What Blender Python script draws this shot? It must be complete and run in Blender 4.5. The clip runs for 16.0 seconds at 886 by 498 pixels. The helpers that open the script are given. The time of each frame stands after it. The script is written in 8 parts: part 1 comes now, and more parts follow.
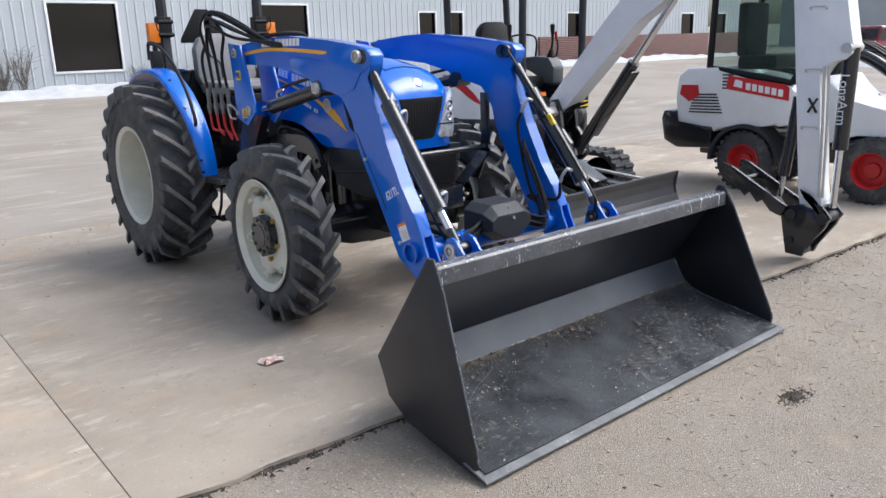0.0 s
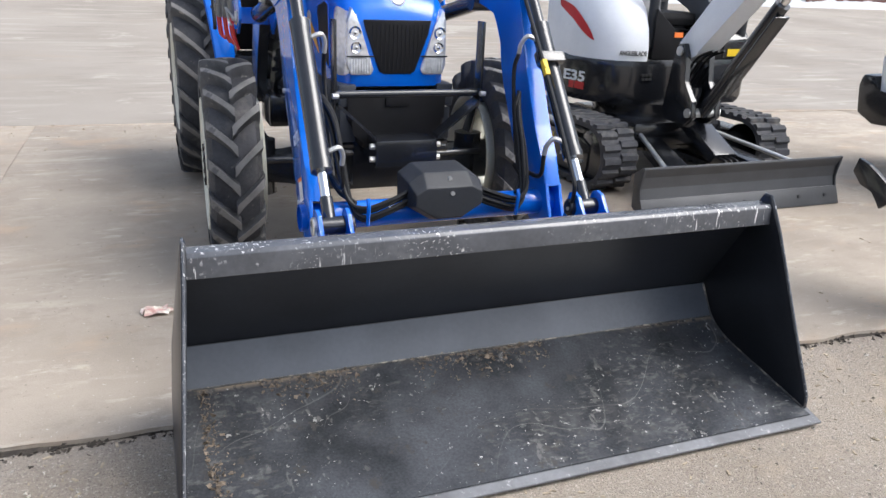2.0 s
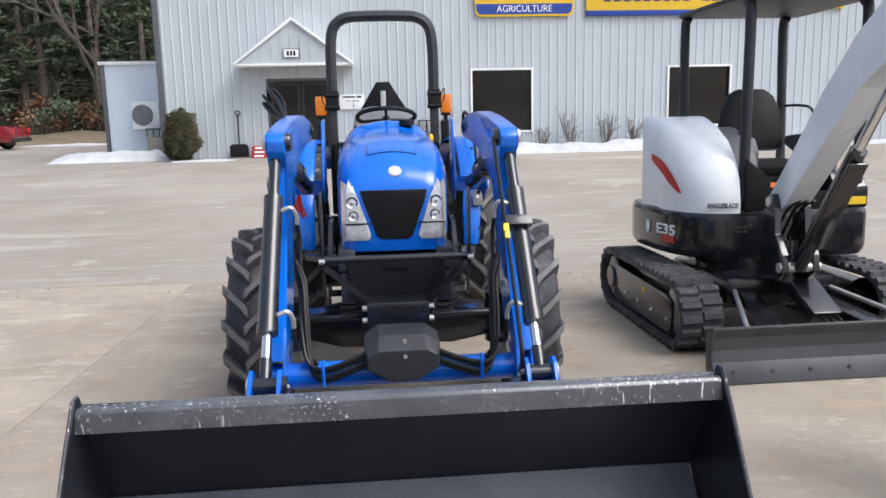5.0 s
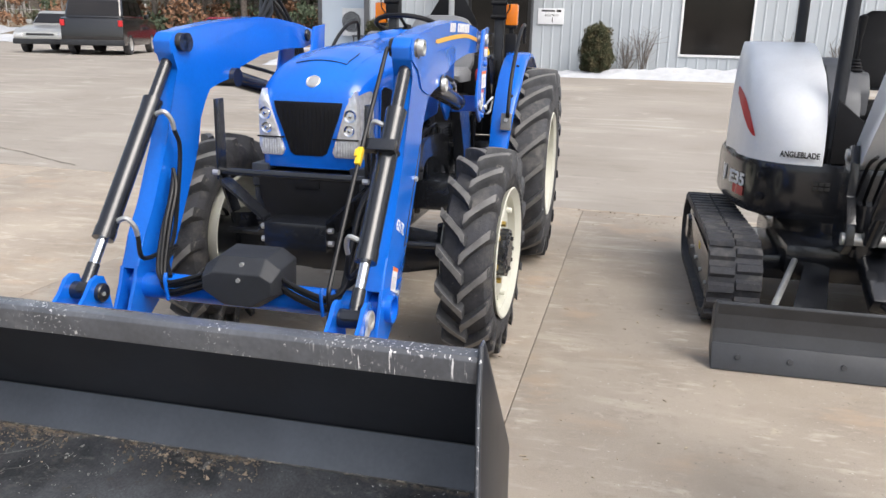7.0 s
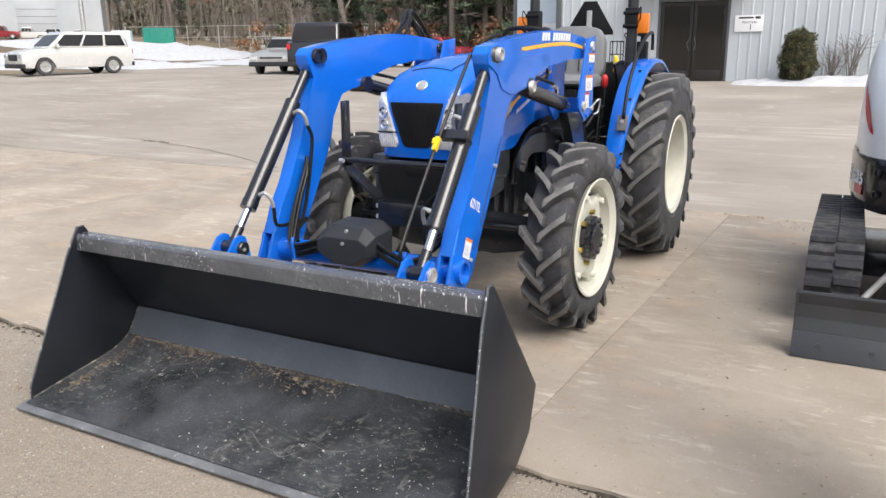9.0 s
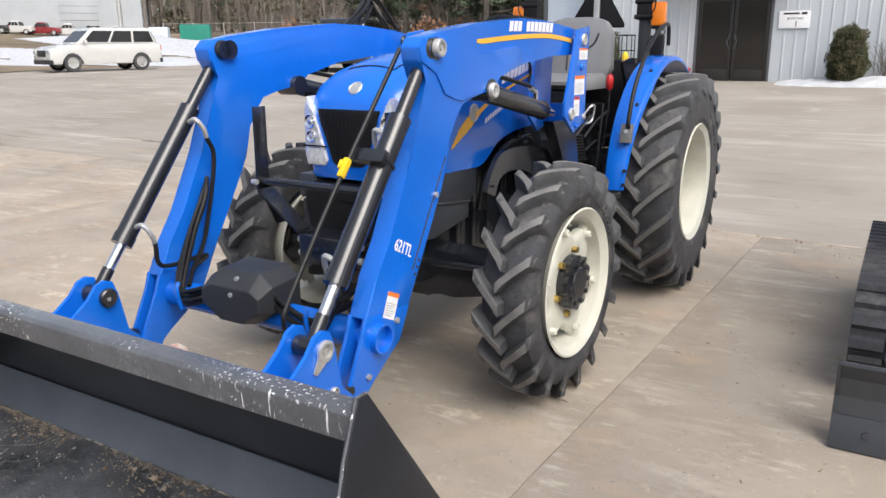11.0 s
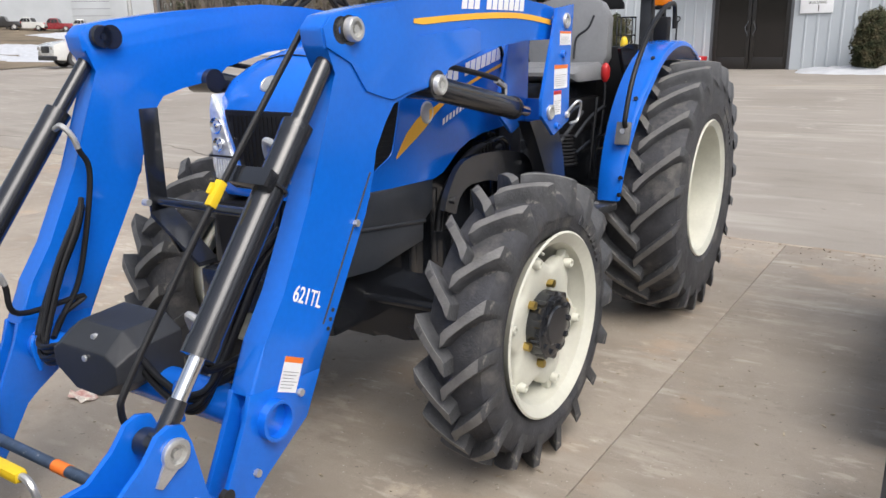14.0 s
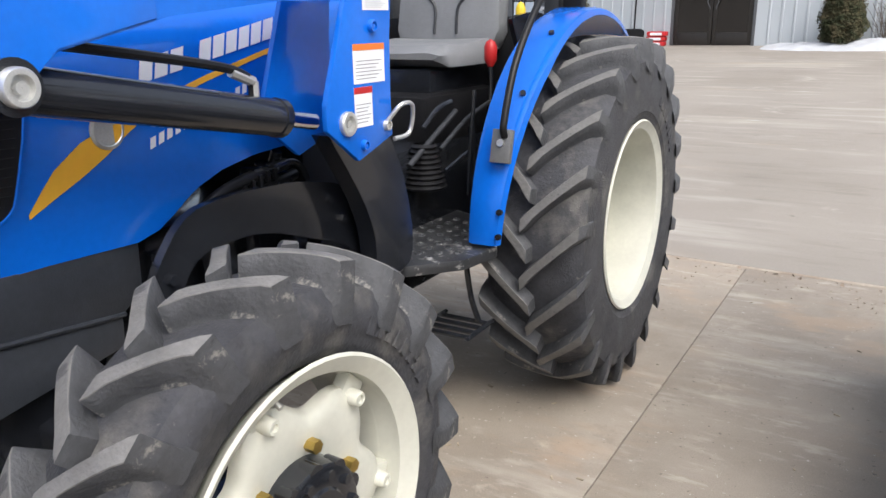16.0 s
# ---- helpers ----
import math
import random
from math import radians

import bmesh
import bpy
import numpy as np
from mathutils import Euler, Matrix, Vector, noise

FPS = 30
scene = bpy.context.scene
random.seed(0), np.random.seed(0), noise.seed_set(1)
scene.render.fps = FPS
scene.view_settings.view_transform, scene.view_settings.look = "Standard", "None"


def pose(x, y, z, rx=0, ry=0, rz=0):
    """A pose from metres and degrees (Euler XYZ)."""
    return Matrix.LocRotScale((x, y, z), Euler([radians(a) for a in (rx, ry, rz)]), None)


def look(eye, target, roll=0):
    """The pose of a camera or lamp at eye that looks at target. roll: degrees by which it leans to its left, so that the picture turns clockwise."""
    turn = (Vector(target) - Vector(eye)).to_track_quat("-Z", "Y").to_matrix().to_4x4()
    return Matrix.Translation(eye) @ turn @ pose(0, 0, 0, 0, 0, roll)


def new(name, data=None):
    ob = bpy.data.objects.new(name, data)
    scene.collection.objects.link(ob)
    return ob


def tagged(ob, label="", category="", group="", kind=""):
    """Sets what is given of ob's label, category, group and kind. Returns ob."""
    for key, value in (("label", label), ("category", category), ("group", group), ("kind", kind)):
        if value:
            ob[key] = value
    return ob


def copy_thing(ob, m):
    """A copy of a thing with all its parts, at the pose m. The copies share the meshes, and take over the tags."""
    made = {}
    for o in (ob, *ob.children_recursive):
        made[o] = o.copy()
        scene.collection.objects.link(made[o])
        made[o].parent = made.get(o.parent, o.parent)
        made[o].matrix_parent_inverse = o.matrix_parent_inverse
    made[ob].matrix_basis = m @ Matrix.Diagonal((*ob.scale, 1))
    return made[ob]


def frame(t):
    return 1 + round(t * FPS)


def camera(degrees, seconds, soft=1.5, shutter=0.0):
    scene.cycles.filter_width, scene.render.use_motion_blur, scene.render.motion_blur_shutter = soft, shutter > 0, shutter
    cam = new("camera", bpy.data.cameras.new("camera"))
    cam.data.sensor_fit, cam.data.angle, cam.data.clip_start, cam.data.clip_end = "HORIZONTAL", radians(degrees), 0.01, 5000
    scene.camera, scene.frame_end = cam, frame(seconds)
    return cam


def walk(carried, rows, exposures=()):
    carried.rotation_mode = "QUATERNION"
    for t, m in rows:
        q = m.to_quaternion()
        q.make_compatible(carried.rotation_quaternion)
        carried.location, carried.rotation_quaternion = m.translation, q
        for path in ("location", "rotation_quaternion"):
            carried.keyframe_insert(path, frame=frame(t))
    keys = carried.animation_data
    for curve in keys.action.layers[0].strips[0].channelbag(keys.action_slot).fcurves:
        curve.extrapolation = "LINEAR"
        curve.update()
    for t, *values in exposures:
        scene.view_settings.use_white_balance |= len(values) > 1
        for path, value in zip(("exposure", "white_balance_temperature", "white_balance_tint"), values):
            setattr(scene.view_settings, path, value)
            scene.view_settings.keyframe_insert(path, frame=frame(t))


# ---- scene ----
cam = camera(59.9, 16.0)
PATH = [
    (0, (-2.917, -2.203, 1.603), (-1.661, -0.734, 1.087), -1.7),
    (0.5, (-2.488, -2.102, 1.613), (-1.328, -0.573, 1.051), -1.1),
    (1, (-2.008, -2.094, 1.583), (-0.978, -0.493, 0.972), -0.0),
    (1.5, (-1.568, -2.067, 1.578), (-0.687, -0.399, 0.913), 1.5),
    (2, (-1.163, -2.137, 1.575), (-0.449, -0.407, 0.868), 2.8),
    (2.5, (-0.787, -2.25, 1.574), (-0.248, -0.475, 0.826), 4.0),
    (3, (-0.486, -2.265, 1.554), (-0.126, -0.454, 0.784), 4.8),
    (3.5, (-0.24, -2.421, 1.608), (-0.015, -0.551, 0.934), 3.6),
    (4, (-0.143, -2.468, 1.645), (0.021, -0.539, 1.143), 2.4),
    (4.5, (-0.132, -2.458, 1.661), (0.035, -0.496, 1.31), 0.8),
    (5, (-0.11, -2.401, 1.652), (0.072, -0.439, 1.31), -1.3),
    (5.2, (-0.067, -2.36, 1.631), (0.111, -0.402, 1.263), -1.8),
    (7.3, (1.588, -1.918, 1.606), (1.04, -0.074, 1.059), 1.2),
    (7.5, (1.705, -1.975, 1.577), (1.068, -0.154, 1.051), 1.0),
    (8, (1.97, -2.24, 1.623), (1.173, -0.484, 1.096), 0.7),
    (8.2, (2.105, -2.325, 1.612), (1.252, -0.593, 1.089), 0.5),
    (10.3, (2.067, -1.802, 1.565), (1.138, -0.104, 1.06), -1.0),
    (10.5, (2.065, -1.642, 1.553), (1.126, 0.05, 1.046), -0.9),
    (11, (2.041, -1.273, 1.561), (1.051, 0.388, 1.048), -0.5),
    (11.5, (1.98, -0.965, 1.545), (0.919, 0.648, 1.025), -0.0),
    (12, (2.011, -0.827, 1.555), (0.886, 0.74, 1.029), 0.3),
    (12.5, (2.024, -0.796, 1.559), (0.867, 0.75, 1.037), 0.3),
    (13, (2.005, -0.774, 1.555), (0.859, 0.782, 1.039), -0.1),
    (13.5, (1.951, -0.72, 1.558), (0.854, 0.87, 1.039), -0.6),
    (14, (1.91, -0.527, 1.527), (0.885, 1.106, 0.995), -1.2),
    (14.5, (1.901, -0.169, 1.511), (0.945, 1.501, 0.965), -1.6),
    (15, (1.818, 0.169, 1.498), (0.902, 1.856, 0.938), -1.7),
    (15.5, (1.733, 0.502, 1.494), (0.818, 2.185, 0.921), -1.5),
    (16, (1.735, 0.873, 1.478), (0.782, 2.529, 0.888), -1.2),
]
walk(cam, [(t, look(eye, target, roll)) for t, eye, target, roll in PATH], [(0.0, 0.03, 6130, 10), (1.5, 0.17, 6200, 10), (2.5, 0.32, 6280, 10), (4.0, 0.2, 6350, 10), (5.0, 0.06, 6250, 10), (7.5, 0.14, 6600, 10), (10.5, 0.11, 6580, 10), (12.5, -0.1, 6480, 10), (13.5, -0.06, 6550, 10), (14.5, -0.02, 6430, 10), (16.0, 0.16, 6400, 10)])

# world and sun: bright overcast
world = bpy.data.worlds.new("sky")
scene.world = world
world.use_nodes = True
wn = world.node_tree.nodes
wl = world.node_tree.links
sky = wn.new("ShaderNodeTexSky")
sky.sky_type, sky.sun_disc = "NISHITA", False
sky.sun_elevation, sky.sun_rotation = radians(52), radians(122)
sky.dust_density, sky.ozone_density = 4.0, 1.0
sat = wn.new("ShaderNodeHueSaturation")
sat.inputs["Saturation"].default_value = 0.6
wl.new(sky.outputs[0], sat.inputs["Color"])
# overcast sky: the zenith is about three times as bright as the horizon
wtc, wsep, wmap, wmul = (wn.new("ShaderNode" + k) for k in ("TexCoord", "SeparateXYZ", "MapRange", "VectorMath"))
wl.new(wtc.outputs["Generated"], wsep.inputs[0])
wl.new(wsep.outputs[2], wmap.inputs[0])
wmap.inputs[3].default_value, wmap.inputs[4].default_value = 1.35, 1.75
wmul.operation = "MULTIPLY"
wl.new(sat.outputs[0], wmul.inputs[0])
wl.new(wmap.outputs[0], wmul.inputs[1])
wl.new(wmul.outputs[0], wn["Background"].inputs[0])
wn["Background"].inputs[1].default_value = 0.140
sun = new("sun", bpy.data.lights.new("sun", "SUN"))
sun.data.energy, sun.data.angle, sun.data.color = 2.25, radians(44), (1.0, 0.98, 0.95)
SUN_AZ, SUN_EL = radians(122), radians(52)
sun.matrix_world = look((math.sin(SUN_AZ) * 40, math.cos(SUN_AZ) * 40, 40 * math.tan(SUN_EL)), (0, 0, 0))


# materials
def mat(name, col, rough=0.5, metal=0.0, var=0.12, scale=6.0, grain=60.0, bump=0.0, bscale=80.0, col2=None, spots=None, coat=0.0, rnd=0.0, spec=0.5):
    m = bpy.data.materials.new(name)
    m.use_nodes = True
    n, l = m.node_tree.nodes, m.node_tree.links
    b = n["Principled BSDF"]
    tc = n.new("ShaderNodeTexCoord")
    big = n.new("ShaderNodeTexNoise")
    big.inputs["Scale"].default_value, big.inputs["Detail"].default_value = scale, 6
    fine = n.new("ShaderNodeTexNoise")
    fine.inputs["Scale"].default_value, fine.inputs["Detail"].default_value = grain, 3
    l.new(tc.outputs["Object"], big.inputs["Vector"])
    l.new(tc.outputs["Object"], fine.inputs["Vector"])
    c2 = col2 or tuple(c * (1 - 2 * var) for c in col)
    mix = n.new("ShaderNodeMix")
    mix.data_type = "RGBA"
    ramp = n.new("ShaderNodeMapRange")
    ramp.inputs[1].default_value, ramp.inputs[2].default_value = 0.35, 0.65
    l.new(big.outputs[0], ramp.inputs[0])
    l.new(ramp.outputs[0], mix.inputs[0])
    mix.inputs[6].default_value, mix.inputs[7].default_value = (*col, 1), (*c2, 1)
    out = mix.outputs[2]
    g = n.new("ShaderNodeMix")
    g.data_type, g.blend_type = "RGBA", "MULTIPLY"
    g.inputs[0].default_value = min(1.0, var * 2.5)
    gr = n.new("ShaderNodeMapRange")
    gr.inputs[1].default_value, gr.inputs[2].default_value, gr.inputs[3].default_value, gr.inputs[4].default_value = 0.3, 0.7, 0.7, 1.15
    l.new(fine.outputs[0], gr.inputs[0])
    l.new(out, g.inputs[6])
    l.new(gr.outputs[0], g.inputs[7])
    out = g.outputs[2]
    if spots:
        sc, thr, scol = spots
        sn = n.new("ShaderNodeTexNoise")
        sn.inputs["Scale"].default_value, sn.inputs["Detail"].default_value, sn.inputs["Roughness"].default_value = sc, 8, 0.7
        l.new(tc.outputs["Object"], sn.inputs["Vector"])
        sr = n.new("ShaderNodeMapRange")
        sr.inputs[1].default_value, sr.inputs[2].default_value = thr, thr + 0.06
        l.new(sn.outputs[0], sr.inputs[0])
        sm = n.new("ShaderNodeMix")
        sm.data_type = "RGBA"
        l.new(sr.outputs[0], sm.inputs[0])
        l.new(out, sm.inputs[6])
        sm.inputs[7].default_value = (*scol, 1)
        out = sm.outputs[2]
    if rnd:
        oi = n.new("ShaderNodeObjectInfo")
        rr = n.new("ShaderNodeMapRange")
        rr.inputs[3].default_value, rr.inputs[4].default_value = 1 - rnd, 1 + rnd
        l.new(oi.outputs["Random"], rr.inputs[0])
        rm = n.new("ShaderNodeMix")
        rm.data_type, rm.blend_type = "RGBA", "MULTIPLY"
        rm.inputs[0].default_value = 1
        l.new(out, rm.inputs[6])
        l.new(rr.outputs[0], rm.inputs[7])
        out = rm.outputs[2]
    l.new(out, b.inputs["Base Color"])
    rv = n.new("ShaderNodeMapRange")
    rv.inputs[3].default_value, rv.inputs[4].default_value = max(0.02, rough - 0.08), min(1, rough + 0.1)
    l.new(big.outputs[0], rv.inputs[0])
    l.new(rv.outputs[0], b.inputs["Roughness"])
    b.inputs["Metallic"].default_value = metal
    b.inputs["Coat Weight"].default_value = coat
    b.inputs["Specular IOR Level"].default_value = spec
    b.inputs["Coat Roughness"].default_value = 0.08
    if bump:
        bn = n.new("ShaderNodeTexNoise")
        bn.inputs["Scale"].default_value, bn.inputs["Detail"].default_value = bscale, 6
        l.new(tc.outputs["Object"], bn.inputs["Vector"])
        bp = n.new("ShaderNodeBump")
        bp.inputs["Strength"].default_value, bp.inputs["Distance"].default_value = bump, 0.01
        l.new(bn.outputs[0], bp.inputs["Height"])
        l.new(bp.outputs[0], b.inputs["Normal"])
    return m


BLUE = mat("blue paint", (0.005, 0.142, 0.67), 0.19, var=0.06, scale=2, coat=0.3, spec=0.5)
BLACK = mat("black paint", (0.017, 0.019, 0.024), 0.23, var=0.15, coat=0.5, spec=0.45)
MATTE = mat("black plastic", (0.010, 0.010, 0.0115), 0.5, var=0.15, bump=0.2, bscale=300, spec=0.25)
GREYP = mat("dark grey plastic", (0.0312, 0.0336, 0.0384), 0.45, var=0.12, spec=0.35, bump=0.15, bscale=300)
RUBBER = mat("tyre rubber", (0.064, 0.065, 0.072), 0.6, spec=0.3, var=0.2, scale=9, bump=0.35, bscale=120, spots=(14, 0.64, (0.142, 0.136, 0.126)))
LUGRUB = mat("dusty tread rubber", (0.096, 0.098, 0.104), 0.58, spec=0.3, var=0.18, scale=7, bump=0.35, bscale=120, spots=(12, 0.60, (0.228, 0.216, 0.198)))
LUGTOP = mat("lighter tread top", (0.1800, 0.1752, 0.1680), 0.62, spec=0.35, var=0.16, scale=9, grain=90, bump=0.3, bscale=150, spots=(16, 0.60, (0.085, 0.084, 0.084)))
HOSE = mat("hose rubber", (0.010, 0.010, 0.011), 0.4, var=0.1, spec=0.3)
# black with the sky's reflection painted into its base colour
PANEL = mat("sky-lifted black plastic", (0.040, 0.045, 0.055), 0.36, var=0.15, spec=0.5, bump=0.1, bscale=220)
CREAM = mat("cream rim paint", (0.64, 0.637, 0.55), 0.42, var=0.05, scale=8)
WHITE = mat("white paint", (0.82, 0.84, 0.86), 0.3, var=0.03, coat=0.4)
CHROME = mat("chrome rod", (0.75, 0.76, 0.78), 0.14, 1.0, var=0.03)
BRACKET = mat("galvanised plate", (0.20, 0.20, 0.195), 0.42, 0.3, var=0.12, scale=14)
STEP = mat("worn step plate", (0.05, 0.052, 0.056), 0.35, 0.2, var=0.2, scale=9, spots=(26, 0.56, (0.24, 0.235, 0.225)))
WELD = mat("scuffed weld", (0.11, 0.108, 0.105), 0.45, var=0.3, scale=18, spots=(22, 0.55, (0.32, 0.28, 0.23)))
EDGE = mat("worn steel edge", (0.17, 0.176, 0.188), 0.38, var=0.18, scale=7, spots=(24, 0.6, (0.33, 0.33, 0.33)))
BAR = mat("blue-grey steel", (0.10, 0.145, 0.22), 0.35, 0.4, var=0.2, scale=14, spots=(30, 0.62, (0.3, 0.31, 0.33)))
STEEL = mat("zinc steel", (0.66, 0.66, 0.64), 0.38, 0.65, var=0.12, grain=200)
BRASS = mat("yellow zinc", (0.62, 0.45, 0.14), 0.35, 1.0, var=0.1)
BUCKET = mat("bucket paint", (0.019, 0.0215, 0.028), 0.32, spec=0.5, var=0.2, scale=3, spots=(40, 0.73, (0.2, 0.19, 0.17)))
BUCKFL = mat("bucket floor", (0.074, 0.079, 0.088), 0.20, var=0.3, scale=4, grain=120, bump=0.25, bscale=60, spots=(11, 0.585, (0.055, 0.053, 0.05)))
BUCKLIP = mat("bucket lip", (0.11, 0.116, 0.13), 0.21, var=0.15, scale=5, spots=(28, 0.655, (0.55, 0.55, 0.55)))
BLADE = mat("blade grey", (0.088, 0.100, 0.121), 0.45, var=0.1, scale=4)
CEMENT = mat("concrete", (0.380, 0.329, 0.268), 0.85, var=0.16, scale=1.3, grain=240, bump=0.25, bscale=180, col2=(0.295, 0.252, 0.204), spots=(3.1, 0.62, (0.440, 0.378, 0.300)), rnd=0.03)
LOT = mat("worn asphalt", (0.312, 0.281, 0.245), 0.9, var=0.08, scale=0.35, grain=90, bump=0.3, bscale=120, col2=(0.255, 0.227, 0.194), spots=(1.2, 0.6, (0.361, 0.329, 0.288)))
ROAD = mat("apron asphalt", (0.302, 0.261, 0.217), 0.95, var=0.2, scale=2.0, grain=110, bump=0.9, bscale=150, col2=(0.270, 0.229, 0.181), spots=(60, 0.66, (0.414, 0.370, 0.318)))
SIDING = mat("white siding", (0.4698, 0.5076, 0.5400), 0.45, var=0.03, scale=0.7)
TRIM = mat("white trim", (0.78, 0.79, 0.79), 0.45, var=0.03)
DKTRIM = mat("grey trim", (0.10, 0.105, 0.115), 0.5, var=0.05)
BRICK = mat("red brick", (0.20, 0.06, 0.05), 0.85, var=0.2, scale=20)
PANE = mat("dark glass", (0.015, 0.013, 0.012), 0.06, var=0.2, scale=1.5)
BLIND = mat("brown blind", (0.045, 0.035, 0.03), 0.7, var=0.1)
SNOW = mat("snow", (0.52, 0.535, 0.56), 0.7, var=0.08, scale=4, bump=0.6, bscale=8, spots=(3, 0.62, (0.5, 0.46, 0.42)))
GRASS = mat("dead grass", (0.22, 0.17, 0.11), 0.95, var=0.25, scale=0.4)
FABRIC = mat("grey vinyl", (0.20, 0.205, 0.215), 0.5, var=0.06, bump=0.2, bscale=200)
AMBER = mat("amber lens", (0.85, 0.22, 0.01), 0.2, var=0.05, coat=0.5)
RED = mat("red paint", (0.5, 0.02, 0.02), 0.4, var=0.05)
YELLOW = mat("yellow paint", (0.8, 0.55, 0.02), 0.45, var=0.05)
GOLD = mat("gold decal", (0.90, 0.47, 0.035), 0.35, var=0.04)
DECAL = mat("white decal", (0.82, 0.83, 0.85), 0.45, var=0.03)
INK = mat("black ink", (0.02, 0.02, 0.02), 0.6, var=0.03)
ORANGE = mat("orange decal", (0.85, 0.2, 0.03), 0.5, var=0.03)
LENS = mat("lamp lens", (0.90, 0.92, 0.94), 0.12, var=0.1, scale=40, metal=0.58, bump=0.5, bscale=38, coat=1.0)
BARK = mat("bark", (0.21, 0.18, 0.155), 0.9, var=0.2)
PINE = mat("pine needles", (0.085, 0.115, 0.065), 0.9, var=0.3, scale=3)
OAK = mat("dry leaves", (0.30, 0.16, 0.09), 0.9, var=0.3, scale=3)


def layer(m, col, fine, coarse=None, stretch=(1, 1, 1), span=None, amount=1.0, soft=0.05, kind="noise"):
    """Lays dust, flakes, streaks or stains over a material: fine and coarse are (scale, threshold)."""
    n, l = m.node_tree.nodes, m.node_tree.links
    b = n["Principled BSDF"]
    old = b.inputs["Base Color"].links[0].from_socket
    tc = n.new("ShaderNodeTexCoord")
    mp = n.new("ShaderNodeMapping")
    mp.inputs["Scale"].default_value = stretch
    l.new(tc.outputs["Object"], mp.inputs[0])
    f = n.new("ShaderNodeTexNoise")
    f.inputs["Scale"].default_value, f.inputs["Detail"].default_value, f.inputs["Roughness"].default_value = fine[0], 5, 0.6
    l.new(mp.outputs[0], f.inputs["Vector"])
    r = n.new("ShaderNodeMapRange")
    r.inputs[1].default_value, r.inputs[2].default_value, r.inputs[4].default_value = fine[1], fine[1] + soft, amount
    if kind == "line":
        # thin wandering lines where the noise passes its middle value
        d, a = n.new("ShaderNodeMath"), n.new("ShaderNodeMath")
        d.operation, a.operation = "SUBTRACT", "ABSOLUTE"
        d.inputs[1].default_value = 0.5
        l.new(f.outputs[0], d.inputs[0])
        l.new(d.outputs[0], a.inputs[0])
        f.inputs["Detail"].default_value = 1.5
        r.inputs[1].default_value, r.inputs[2].default_value = fine[1], 0.0
        l.new(a.outputs[0], r.inputs[0])
    else:
        l.new(f.outputs[0], r.inputs[0])
    out = r.outputs[0]
    masks = []
    if coarse:
        c = n.new("ShaderNodeTexNoise")
        c.inputs["Scale"].default_value, c.inputs["Detail"].default_value = coarse[0], 4
        l.new(tc.outputs["Object"], c.inputs["Vector"])
        cr = n.new("ShaderNodeMapRange")
        cr.inputs[1].default_value, cr.inputs[2].default_value = coarse[1], coarse[1] + 0.12
        l.new(c.outputs[0], cr.inputs[0])
        masks.append(cr.outputs[0])
    if span:
        sp = n.new("ShaderNodeSeparateXYZ")
        l.new(tc.outputs["Object"], sp.inputs[0])
        sr = n.new("ShaderNodeMapRange")
        sr.inputs[1].default_value, sr.inputs[2].default_value = span[1], span[2]
        l.new(sp.outputs[span[0]], sr.inputs[0])
        masks.append(sr.outputs[0])
    for k in masks:
        mu = n.new("ShaderNodeMath")
        mu.operation = "MULTIPLY"
        l.new(out, mu.inputs[0])
        l.new(k, mu.inputs[1])
        out = mu.outputs[0]
    mx = n.new("ShaderNodeMix")
    mx.data_type = "RGBA"
    l.new(out, mx.inputs[0])
    l.new(old, mx.inputs[6])
    mx.inputs[7].default_value = (*col, 1)
    l.new(mx.outputs[2], b.inputs["Base Color"])


# brick courses in the wainscot
bt = BRICK.node_tree.nodes.new("ShaderNodeTexBrick")
bt.inputs["Scale"].default_value, bt.inputs["Brick Width"].default_value, bt.inputs["Row Height"].default_value, bt.inputs["Mortar Size"].default_value = 1.0, 0.24, 0.09, 0.012
bt.inputs["Color1"].default_value, bt.inputs["Color2"].default_value, bt.inputs["Mortar"].default_value = (0.15, 0.045, 0.036, 1), (0.085, 0.03, 0.028, 1), (0.24, 0.20, 0.18, 1)
bc = BRICK.node_tree.nodes.new("ShaderNodeTexCoord")
bp2 = BRICK.node_tree.nodes.new("ShaderNodeMapping")
bp2.inputs["Rotation"].default_value = (radians(-90), 0, 0)
BRICK.node_tree.links.new(bc.outputs["Object"], bp2.inputs[0])
BRICK.node_tree.links.new(bp2.outputs[0], bt.inputs[0])
BRICK.node_tree.links.new(bt.outputs[0], BRICK.node_tree.nodes["Principled BSDF"].inputs["Base Color"])

# bucket: dust film with the floor's sheen painted in, brown dirt in the rear seam, scratches and pale flakes
layer(BUCKFL, (0.145, 0.145, 0.145), (7, 0.50), (1.3, 0.46), amount=0.42, soft=0.22)
layer(BUCKFL, (0.17, 0.168, 0.16), (45, 0.53), (2.4, 0.47), stretch=(0.5, 1, 1), amount=0.4, soft=0.12)
layer(BUCKFL, (0.20, 0.195, 0.185), (24, 0.60), (3.1, 0.48), stretch=(1, 0.5, 1), amount=0.5, soft=0.06)
layer(BUCKFL, (0.19, 0.165, 0.13), (26, 0.50), (1.5, 0.47), span=(1, 0.19, 0.25), amount=0.5, soft=0.10)
layer(BUCKFL, (0.30, 0.24, 0.18), (34, 0.42), (1.3, 0.42), span=(1, 0.228, 0.248), amount=0.85, soft=0.08)
layer(BUCKFL, (0.32, 0.315, 0.30), (1.1, 0.0016), (1.3, 0.46), amount=0.4, kind="line")
layer(BUCKFL, (0.28, 0.275, 0.26), (1.7, 0.0013), (2.0, 0.50), stretch=(1, 0.35, 1), amount=0.4, kind="line")
